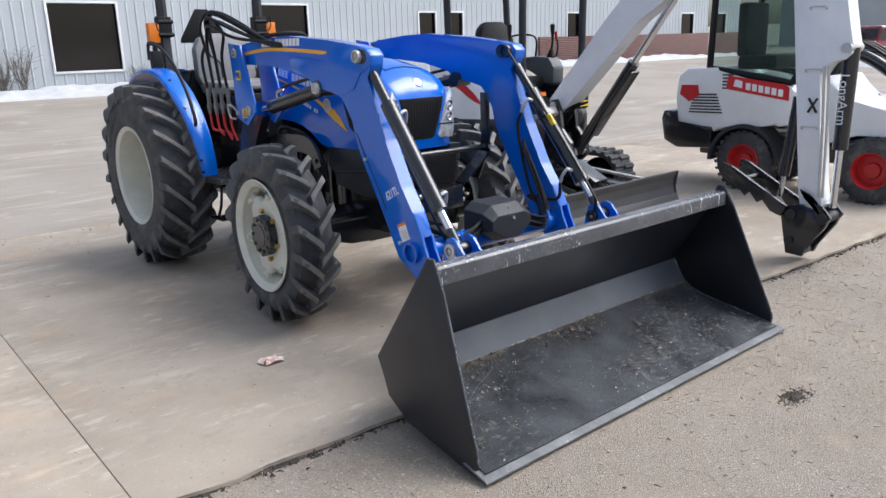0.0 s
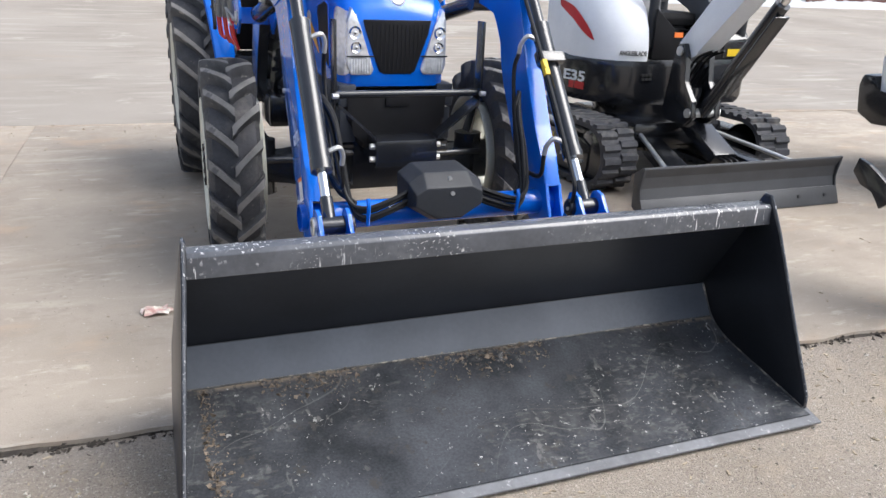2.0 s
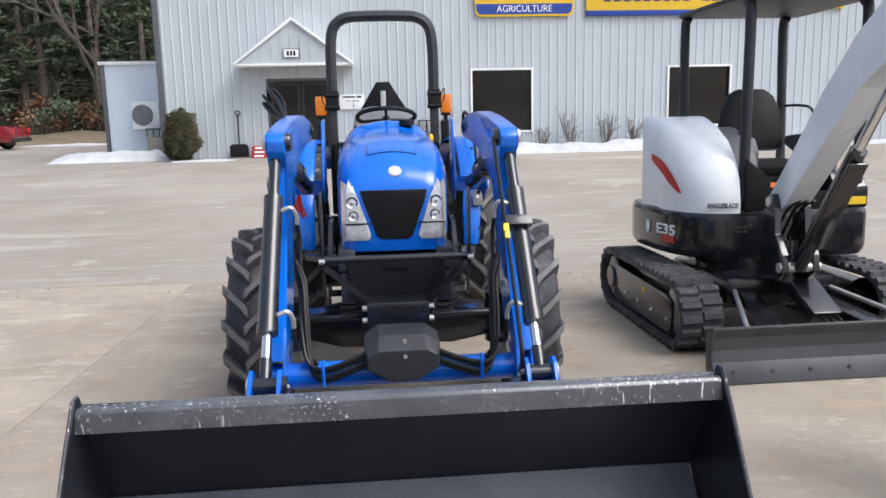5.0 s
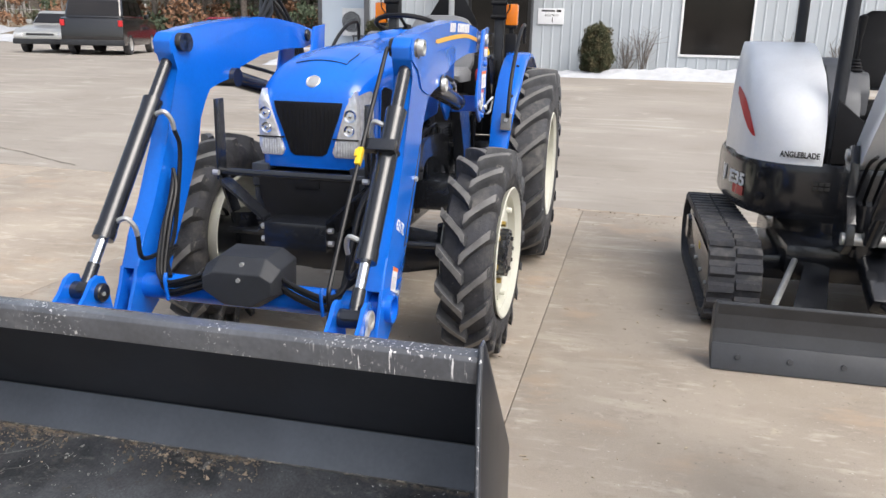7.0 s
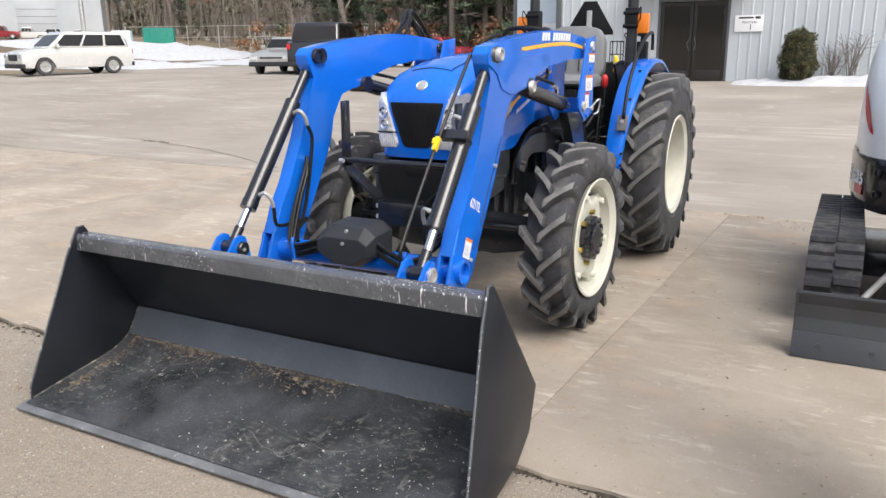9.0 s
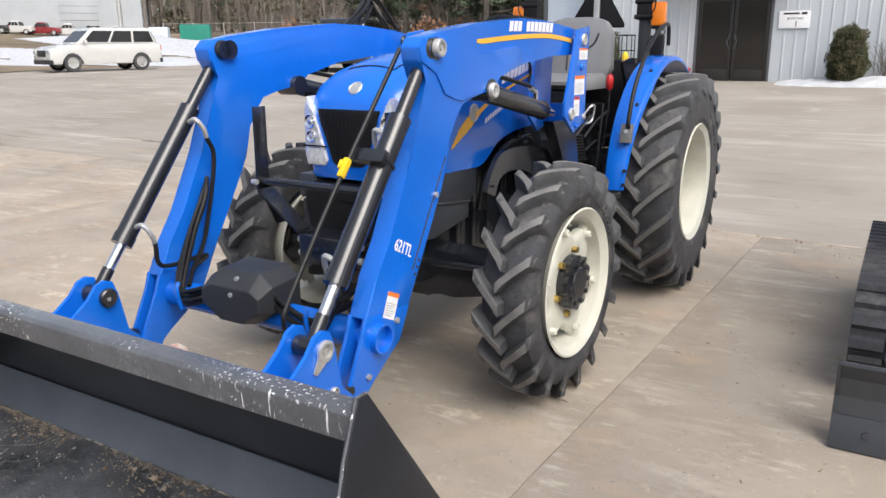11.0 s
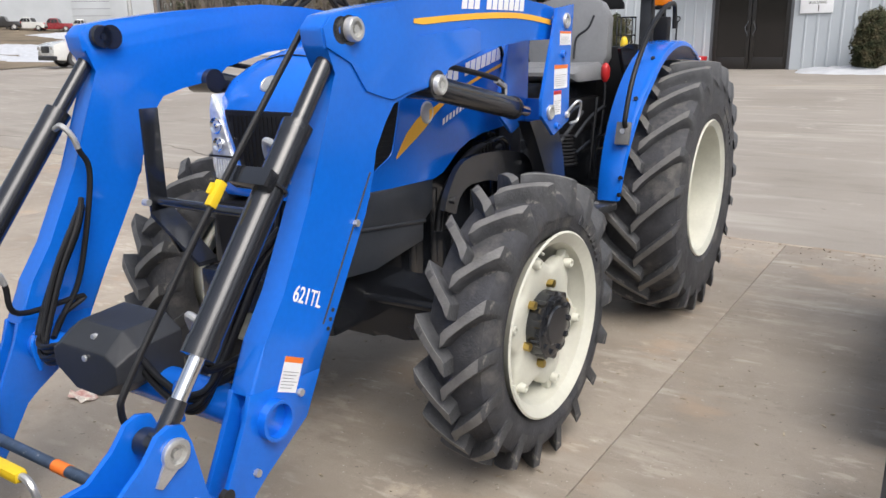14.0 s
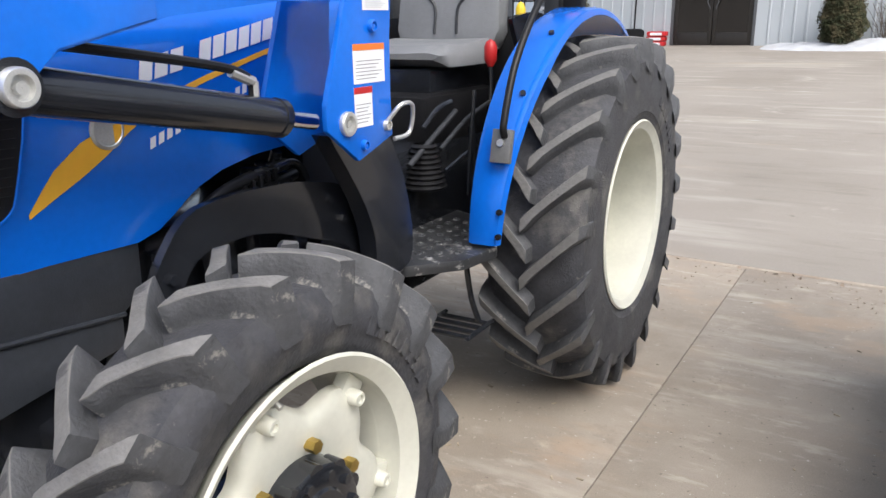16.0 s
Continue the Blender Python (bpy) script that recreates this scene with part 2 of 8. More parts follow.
layer(BUCKFL, (0.62, 0.61, 0.59), (62, 0.67), (1.6, 0.40), soft=0.02, amount=0.9)
layer(BUCKFL, (0.40, 0.39, 0.37), (30, 0.66), (1.4, 0.40), soft=0.02, amount=0.7)
layer(BUCKFL, (0.46, 0.45, 0.43), (15, 0.70), (1.4, 0.42), soft=0.015, amount=0.6)
layer(BUCKLIP, (0.20, 0.205, 0.215), (9, 0.50), (2.0, 0.45), amount=0.6, soft=0.2)
layer(BUCKLIP, (0.70, 0.71, 0.72), (95, 0.60), (2.4, 0.50), soft=0.04)
layer(BUCKLIP, (0.66, 0.67, 0.68), (46, 0.63), (4.0, 0.52), soft=0.03)
for side in (-1, 1):
    layer(BUCKLIP, (0.72, 0.73, 0.74), (80, 0.60), (7.0, 0.44), stretch=(1, 1, 0.10), span=(0, side * 0.45, side * 0.70), soft=0.04)
    layer(BUCKLIP, (0.68, 0.69, 0.70), (60, 0.61), (3.0, 0.48), span=(0, side * 0.40, side * 0.75), soft=0.05)
# concrete: streaked, stained and speckled
layer(CEMENT, (0.505, 0.455, 0.382), (5.0, 0.54), (0.7, 0.45), stretch=(0.22, 1, 1), amount=0.65, soft=0.12)
layer(CEMENT, (0.234, 0.197, 0.157), (2.4, 0.55), (0.5, 0.5), stretch=(0.6, 1, 1), amount=0.55, soft=0.18)
layer(CEMENT, (0.267, 0.226, 0.180), (9, 0.48), (1.1, 0.44), amount=0.5, soft=0.2)
layer(CEMENT, (0.253, 0.216, 0.176), (26, 0.52), (2.2, 0.48), stretch=(0.6, 1, 1), amount=0.4, soft=0.12)
layer(CEMENT, (0.515, 0.459, 0.387), (16, 0.54), (1.6, 0.47), stretch=(0.35, 1, 1), amount=0.55, soft=0.1)
layer(CEMENT, (0.346, 0.256, 0.172), (1.7, 0.54), (0.45, 0.46), stretch=(0.35, 1, 1), amount=0.55, soft=0.18)
layer(CEMENT, (0.431, 0.311, 0.214), (6, 0.50), (1.2, 0.50), stretch=(0.4, 1, 1), amount=0.5, soft=0.12)
layer(CEMENT, (0.202, 0.167, 0.133), (0.9, 0.55), None, stretch=(0.5, 1, 1), amount=0.4, soft=0.12)
layer(CEMENT, (0.562, 0.514, 0.446), (11, 0.64), (0.9, 0.5), stretch=(0.25, 1, 1), amount=0.7, soft=0.03)
layer(CEMENT, (0.140, 0.117, 0.094), (38, 0.665), soft=0.03, amount=0.75)
layer(CEMENT, (0.580, 0.531, 0.464), (55, 0.665), soft=0.03, amount=0.75)
layer(LOT, (0.414, 0.387, 0.342), (6.0, 0.52), (0.5, 0.44), stretch=(0.14, 1, 1), amount=0.43, soft=0.12)
layer(LOT, (0.207, 0.187, 0.160), (9.0, 0.52), (0.7, 0.46), stretch=(0.18, 1, 1), amount=0.6, soft=0.14)
layer(LOT, (0.326, 0.258, 0.194), (3.0, 0.54), (0.3, 0.48), stretch=(0.12, 1, 1), amount=0.6, soft=0.12)
layer(LOT, (0.475, 0.445, 0.396), (1.5, 0.54), (0.25, 0.45), stretch=(0.16, 1, 1), amount=0.54, soft=0.12)
layer(LOT, (0.493, 0.472, 0.432), (14, 0.62), (0.6, 0.50), stretch=(0.12, 1, 1), amount=0.58, soft=0.04)
layer(LOT, (0.189, 0.169, 0.146), (0.8, 0.55), (0.2, 0.48), stretch=(0.3, 1, 1), amount=0.55, soft=0.16)
layer(LOT, (0.150, 0.134, 0.117), (22, 0.66), (0.8, 0.5), stretch=(0.3, 1, 1), amount=0.7, soft=0.03)
layer(ROAD, (0.207, 0.176, 0.142), (2.2, 0.52), (0.8, 0.46), amount=0.6, soft=0.16)
layer(ROAD, (0.387, 0.339, 0.280), (1.1, 0.48), soft=0.25, amount=0.5)
layer(ROAD, (0.180, 0.154, 0.129), (34, 0.56), (2.5, 0.44), soft=0.08, amount=0.6)
layer(ROAD, (0.504, 0.453, 0.387), (95, 0.57), soft=0.08, amount=0.7)
layer(ROAD, (0.378, 0.308, 0.232), (3.5, 0.53), (0.9, 0.47), amount=0.6, soft=0.14)
layer(ROAD, (0.135, 0.114, 0.095), (120, 0.57), soft=0.08, amount=0.7)
layer(RUBBER, (0.236, 0.224, 0.206), (9, 0.48), (2.5, 0.42), amount=0.5, soft=0.2)
layer(RUBBER, (0.354, 0.336, 0.307), (70, 0.66), (4, 0.5), amount=0.3, soft=0.05)


# mesh helpers
def part(name, bm, material, parent=None, label="", smooth=True):
    me = bpy.data.meshes.new(name)
    bmesh.ops.recalc_face_normals(bm, faces=bm.faces)
    bm.to_mesh(me)
    bm.free()
    if smooth:
        me.polygons.foreach_set("use_smooth", [True] * len(me.polygons))
        me.set_sharp_from_angle(angle=radians(38))
    me.materials.append(material)
    ob = new(name, me)
    ob.parent = parent
    if label:
        tagged(ob, label=label)
    return ob


def thing(name, m, label, category, group="", kind=""):
    ob = new(name)
    ob.matrix_world = m
    ob.empty_display_size = 0.1
    return tagged(ob, label, category, group, kind)


def B():
    return bmesh.new()


def bev(bm, faces, w, seg=2):
    if w:
        ed = list({e for f in faces for e in f.edges})
        bmesh.ops.bevel(bm, geom=ed, offset=w, segments=seg, affect="EDGES", profile=0.6, clamp_overlap=True)


def box(bm, x0, x1, y0, y1, z0, z1, w=0.0, m=None):
    v = [bm.verts.new((x, y, z)) for x in (x0, x1) for y in (y0, y1) for z in (z0, z1)]
    if m:
        for q in v:
            q.co = m @ q.co
    f = [bm.faces.new([v[i] for i in q]) for q in ((0, 1, 3, 2), (4, 6, 7, 5), (0, 4, 5, 1), (2, 3, 7, 6), (0, 2, 6, 4), (1, 5, 7, 3))]
    bev(bm, f, w)
    return bm


def P3(axis, a, p):
    return (a, p[0], p[1]) if axis == "x" else (p[0], a, p[1]) if axis == "y" else (p[0], p[1], a)


def prism(bm, pts, axis, a, b, w=0.0):
    lo = [bm.verts.new(P3(axis, a, p)) for p in pts]
    hi = [bm.verts.new(P3(axis, b, p)) for p in pts]
    f = [bm.faces.new(lo[::-1]), bm.faces.new(hi)]
    n = len(pts)
    for i in range(n):
        f.append(bm.faces.new((lo[i], lo[(i + 1) % n], hi[(i + 1) % n], hi[i])))
    bev(bm, f, w)
    return bm


def loop_loft(bm, rings, caps=True):
    vs = [[bm.verts.new(p) for p in r] for r in rings]
    n = len(vs[0])
    for a, b in zip(vs, vs[1:]):
        for i in range(n):
            bm.faces.new((a[i], a[(i + 1) % n], b[(i + 1) % n], b[i]))
    if caps:
        bm.faces.new(vs[0][::-1])
        bm.faces.new(vs[-1])
    return bm


def cyl(bm, p0, p1, r, seg=20, r1=None):
    p0, p1 = Vector(p0), Vector(p1)
    q = (p1 - p0).to_track_quat("Z", "Y")
    rings = []
    for p, rr in ((p0, r), (p1, r if r1 is None else r1)):
        rings.append([p + q @ Vector((rr * math.cos(2 * math.pi * i / seg), rr * math.sin(2 * math.pi * i / seg), 0)) for i in range(seg)])
    return loop_loft(bm, rings)


def spline(pts, k=6):
    pts = [Vector(p) for p in pts]
    P = [2 * pts[0] - pts[1], *pts, 2 * pts[-1] - pts[-2]]
    out = []
    for i in range(1, len(P) - 2):
        for j in range(k):
            t = j / k
            a, b, c, d = P[i - 1:i + 3]
            out.append(0.5 * (2 * b + (c - a) * t + (2 * a - 5 * b + 4 * c - d) * t * t + (3 * b - a - 3 * c + d) * t ** 3))
    return [*out, pts[-1]]


def tube(bm, pts, r, seg=10, k=6):
    pts = spline(pts, k) if k > 1 else [Vector(p) for p in pts]
    rings = []
    side = None
    for i, p in enumerate(pts):
        d = (pts[min(i + 1, len(pts) - 1)] - pts[max(i - 1, 0)]).normalized()
        if side is None:
            side = d.orthogonal().normalized()
        side = (side - d * side.dot(d)).normalized()
        up = d.cross(side)
        rings.append([p + r * (math.cos(2 * math.pi * j / seg) * side + math.sin(2 * math.pi * j / seg) * up) for j in range(seg)])
    return loop_loft(bm, rings)


def lathe(bm, prof, c, seg=48, axis="x", sgn=1):
    rings = []
    for a, r in prof:
        ring = []
        for i in range(seg):
            t = 2 * math.pi * i / seg
            u, v = r * math.cos(t), r * math.sin(t)
            ring.append((c[0] + sgn * a, c[1] + u, c[2] + v) if axis == "x" else (c[0] + u, c[1] + sgn * a, c[2] + v) if axis == "y" else (c[0] + u, c[1] + v, c[2] + sgn * a))
        rings.append(ring)
    return loop_loft(bm, rings, caps=False)


def text(name, body, size, m, material, parent=None, depth=0.002, width=None, bold=0.0):
    cu = bpy.data.curves.new(name, "FONT")
    cu.body, cu.size, cu.extrude, cu.align_x, cu.align_y = body, size, depth, "CENTER", "CENTER"
    cu.offset = bold
    tmp = new(name, cu)
    me = bpy.data.meshes.new_from_object(tmp.evaluated_get(bpy.context.evaluated_depsgraph_get()))
    bpy.data.objects.remove(tmp)
    if width and len(me.vertices):
        xs = [v.co.x for v in me.vertices]
        k = width / (max(xs) - min(xs))
        for v in me.vertices:
            v.co.x *= k
    me.materials.clear()
    me.materials.append(material)
    ob = new(name, me)
    ob.parent = parent
    ob.matrix_local = m
    return ob


# ground
FALL = 0.0122
LEAN = Matrix.Translation((0, 0.27, 0)) @ Matrix.Rotation(-FALL, 4, "X") @ Matrix.Translation((0, -0.27, 0))


def sstep(a, b, v):
    t = min(1, max(0, (v - a) / (b - a)))
    return t * t * (3 - 2 * t)


def slab_z(y):
    """The slabs fall gently from the apron to the drain line by the lot."""
    return 0.008 - FALL * (y - 0.27)


def edge_y(x):
    return 0.271 - 0.05 * x


def gz(x, y):
    """Height of the lot: level by the machines, rising to the building and the field."""
    z = max(0.62 * sstep(5.0, 20.5, y), 0.54 * sstep(8.5, 27, -x))
    z -= 0.055 * sstep(0.3, 5.4, y) * (1 - sstep(5.6, 11, y))
    return z + 3.4 * sstep(32, 94, -x) + 4.3 * sstep(60, 255, max(abs(x), abs(y)))


# the building and what lies past it are laid out on a survey grid of 0.85 m
GRID = 0.85
SITE = Matrix.Translation((0.03, 0.2, 0.13)) @ Matrix.Scale(GRID, 4)


def gzs(x, y):
    return (gz(GRID * x, GRID * y) - 0.13) / GRID


def ground():
    xs = [-900, -500, -300, -220, -160, -130, -110, -100, -90, -80, -70, -60, -52, -46, -42] + [-38 + 2 * i for i in range(40)] + [46, 55, 70, 90, 130, 200, 350, 900]
    ys = [-900, -300, -120, -60, -30, -15, -8, -4, -2, 0, 0.25, 0.3, 3, 5.69, 5.73, 7, 9] + [11 + 2 * i for i in range(20)] + [55, 65, 80, 100, 140, 200, 300, 900]
    bm = B()
    g = []
    for y in ys:
        row = []
        for x in xs:
            yy = y - 0.05 * x if abs(y) < 6 and abs(x) < 60 else y
            z = gz(x, yy)
            if abs(y) < 6 and z < 0.3:
                z -= 0.06 if y < 5.71 else 0.0
            row.append(bm.verts.new((x, yy, z)))
        g.append(row)
    for a, b in zip(g, g[1:]):
        for i in range(len(xs) - 1):
            bm.faces.new((a[i], a[i + 1], b[i + 1], b[i]))
    return tagged(part("ground", bm, LOT), "worn beige-grey parking lot sloping up to the building", "ground", kind="structure")


ground()


def apron():
    bm = B()
    n = 60
    rings = [[], []]
    for i in range(n + 1):
        x = -30 + 60 * i / n
        rings[0].append(bm.verts.new((x, -30, -0.03)))
        rings[1].append(bm.verts.new((x, edge_y(x) + 0.02 * math.sin(x * 5.1) * math.sin(x * 2.3), -0.012)))
    for i in range(n):
        bm.faces.new((rings[0][i], rings[0][i + 1], rings[1][i + 1], rings[1][i]))
    return tagged(part("road", bm, ROAD), "rough grey asphalt apron strewn with fine gravel", "road", kind="structure")


apron()
pavement = thing("pavement", Matrix(), "beige concrete slabs with dark joints in front of the lot", "pavement", kind="structure")


def slabs():
    rng = random.Random(4)
    w, d = 3.157, 5.45
    for k in range(-6, 7):
        x0 = -2.177 + w * k
        bm = B()
        g = 0.0018
        n = 26
        pts = [(g + (w - 2 * g) * i / n, (0.012 * math.sin(i * 1.7 + k) + 0.01 * rng.random() - 0.02)) for i in range(n + 1)]
        pts += [(w - g, d), (g, d)]
        prism(bm, pts, "z", -0.08, 0.0, 0.004)
        # the cross joints lean a little off square
        for v in bm.verts:
            x, y = v.co.x, v.co.y
            v.co = (x + 0.026 * y, y - 0.05 * x, v.co.z + 0.008 - FALL * y)
        ob = part("slab", bm, CEMENT, pavement)
        ob.matrix_local = Matrix.Translation((x0, edge_y(x0), 0.0))


slabs()

# building
FY = 23.0
building = thing("dealership_building", SITE @ Matrix.Translation((0, FY, 0.4)), "white ribbed metal building with brown-glazed windows", "building")
OPEN = [(3.36, 5.36, 1.24, 3.24), (10.15, 12.3, 1.3, 3.24), (17.66, 18.54, 1.75, 3.0), (19.2, 20.1, 1.75, 3.0), (27.1, 28.0, 1.75, 3.0), (37.1, 38.4, 1.65, 3.0), (-3.42, -1.22, 0.4, 3.1)]
BX0, BX1, BZ0, BZ1 = -6.75, 40.0, 0.2, 7.2


def facade():
    xs = sorted({BX0, BX1, *[o[0] for o in OPEN], *[o[1] for o in OPEN]})
    for a, b in zip(xs, xs[1:]):
        hole = [o for o in OPEN if o[0] <= a + 1e-6 and o[1] >= b - 1e-6]
        for lo, hi in ([(BZ0, hole[0][2]), (hole[0][3], BZ1)] if hole else [(BZ0, BZ1)]):
            if hi - lo > 0.01:
                bm = B()
                box(bm, a, b, 0, 0.2, lo - 0.4, hi - 0.4)
                part("wall_panel", bm, SIDING, building)
    for q in ((BX0, BX0 + 0.2, 0.2, 25), (BX1 - 0.2, BX1, 0.2, 25), (BX0 + 0.2, BX1 - 0.2, 24.8, 25)):
        bm = B()
        box(bm, *q, BZ0 - 0.4, BZ1 - 0.4)
        part("side_wall", bm, SIDING, building)
    bm = B()
    prism(bm, [(-0.4, 6.8), (-0.4, 6.9), (12.5, 8.4), (25.4, 6.9), (25.4, 6.8)], "x", BX0 - 0.3, BX1 + 0.3)
    part("roof", bm, WHITE, building)
    x = BX0 + 0.15
    bm = B()
    k = 0
    while x < BX1 - 0.1:
        hole = [o for o in OPEN if o[0] - 0.1 < x < o[1] + 0.1]
        big = 0.014 if k % 2 else 0.02
        for lo, hi in ([(BZ0, hole[0][2] - 0.1), (hole[0][3] + 0.1, BZ1)] if hole else [(BZ0, BZ1)]):
            if hi - lo > 0.05 and not (x > 25 and hi < 1.9):
                prism(bm, [(x - big - 0.02, 0.0), (x - big, -0.018), (x + big, -0.018), (x + big + 0.02, 0.0)], "z", lo - 0.4, hi - 0.4)
        x += 0.3
        k += 1
    tagged(part("wall_rib", bm, SIDING, building), kind="stuff")
    bm = B()
    box(bm, BX0 - 0.09, BX0 + 0.09, -0.05, 0.06, BZ0 - 0.4, BZ1 - 0.4, 0.01)
    part("corner_trim", bm, DKTRIM, building, "dark grey corner trim")
    for i, (a, b, lo, hi) in enumerate(OPEN[:-1]):
        lo, hi = lo - 0.4, hi - 0.4
        bm = B()
        t = 0.07
        for q in ((a - t, a, lo - t, hi + t), (b, b + t, lo - t, hi + t), (a, b, hi, hi + t), (a, b, lo - t, lo)):
            box(bm, q[0], q[1], -0.045, 0.1, q[2], q[3], 0.006)
        w = part("window", bm, TRIM, building, "brown-tinted window in a white frame")
        bm = B()
        box(bm, a, b, 0.09, 0.1, lo, hi)
        part("pane", bm, PANE, w)
        bm = B()
        for k in range(int((hi - lo) / 0.09)):
            box(bm, a + 0.02, b - 0.02, 0.11, 0.115, lo + 0.02 + 0.09 * k, lo + 0.095 + 0.09 * k)
        part("blind", bm, BLIND, w)
    bm = B()
    box(bm, 25.0, BX1, -0.12, -0.002, BZ0 - 0.4, 1.5, 0.01)
    part("brick_wainscot", bm, BRICK, building, "red brick base course with white cap")


facade()

# tractor
tractor = thing("tractor", LEAN @ Matrix.Translation((0, 1, 0)) @ Matrix.Rotation(radians(-0.5), 4, "Z") @ Matrix.Translation((0, -1, 0)), "blue utility tractor with front loader and black bucket", "tractor")


LUGS = {}


def lug_mesh(R, w, lug, s):
    """One tread bar of half the tyre's width, steep-sided with a hooked nose, about the wheel's axis."""
    h, Rb = w / 2, R - lug
    st = [(-0.07, -0.03, R, Rb - 0.012, 1.15), (0.02, 0.05, R, Rb - 0.012, 1.25), (0.16, 0.18, R, Rb - 0.012, 1.0), (0.40, 0.37, R - 0.002, Rb - 0.014, 0.98), (0.66, 0.57, R - 0.006, Rb - 0.02, 1.02), (0.88, 0.74, R - 0.011, Rb - 0.036, 1.1), (0.985, 0.82, R - 0.017, Rb - 0.062, 1.16), (1.03, 0.855, R - 0.068, Rb - 0.085, 1.05)]
    bm = B()
    rings = []
    for u, v, rt, rb, k in st:
        th = v * h / R * 1.25
        top, low, foot = k * 0.0205 / R, k * 0.0255 / R, k * 0.033 / R
        r1, r2 = rb + 0.13 * (rt - rb), rb + 0.45 * (rt - rb)
        ring = []
        for r, d in ((rb, -foot), (r1, -low), (r2, -low * 0.95), (rt - 0.002, -top), (rt, -top + 0.002 / R), (rt, top - 0.002 / R), (rt - 0.002, top), (r2, low * 0.95), (r1, low), (rb, foot)):
            ring.append((s * h * u, -r * math.cos(th + d), r * math.sin(th + d)))
        rings.append(ring)
    loop_loft(bm, rings)
    ob = part("tread_lug", bm, LUGRUB)
    me = ob.data
    # the running faces get a lighter rubber than the lug sides
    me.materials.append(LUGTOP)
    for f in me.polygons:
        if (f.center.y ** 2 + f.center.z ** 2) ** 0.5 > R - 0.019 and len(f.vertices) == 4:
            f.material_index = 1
    bpy.data.objects.remove(ob)
    return me


def tyre(name, c, R, w, rim, n, lug):
    bm = B()
    h = w / 2
    Rb = R - lug
    prof = [(-h * 0.74, rim - 0.01), (-h * 0.92, rim + 0.02), (-h * 1.0, rim + (Rb - rim) * 0.5), (-h * 0.96, Rb - 0.045), (-h * 0.8, Rb - 0.016), (-h * 0.4, Rb - 0.003), (0, Rb),
            (h * 0.4, Rb - 0.003), (h * 0.8, Rb - 0.016), (h * 0.96, Rb - 0.045), (h * 1.0, rim + (Rb - rim) * 0.5), (h * 0.97, rim + 0.045), (h * 0.955, rim + 0.042), (h * 0.93, rim + 0.025), (h * 0.90, rim + 0.014), (h * 0.74, rim - 0.01)]
    if c[0] < 0:
        prof = [(-a, r) for a, r in prof[::-1]]
    lathe(bm, prof, (0, 0, 0), 72)
    t = part(name, bm, RUBBER, tractor, "black lugged farm tyre")
    t.matrix_local = Matrix.Translation(c)
    for s in (-1, 1):
        if (R, s) not in LUGS:
            LUGS[(R, s)] = lug_mesh(R, w, lug, s)
        for i in range(n):
            ob = new("tread_lug", LUGS[(R, s)])
            ob.parent = t
            ob.matrix_local = Matrix.Rotation(-2 * math.pi * (i + (0.5 if s > 0 else 0)) / n, 4, "X")
    # raised sidewall rib marks where the maker's writing stands
    sg = 1 if c[0] > 0 else -1
    for i in range(8):
        th = radians(118 + 5.2 * i)
        bm = B()
        rr = rim + (Rb - rim) * 0.42
        m = Matrix.Translation((sg * h * 0.992, -rr * math.cos(th) * 1.0, rr * math.sin(th))) @ Matrix.Rotation(-th, 4, "X")
        box(bm, -0.003, 0.004, -0.018, 0.018, -0.009, 0.009, 0.0, m)
        part("sidewall_mark", bm, RUBBER, t)
    return t


def bolts(parent, c, r, n, x0, x1, br, material, name="bolt", ph=0.0):
    for i in range(n):
        t = 2 * math.pi * i / n + ph
        bm = B()
        y, z = c[1] + r * math.cos(t), c[2] + r * math.sin(t)
        cyl(bm, (x0, y, z), (x1, y, z), br, 6)
        part(name, bm, material, parent)


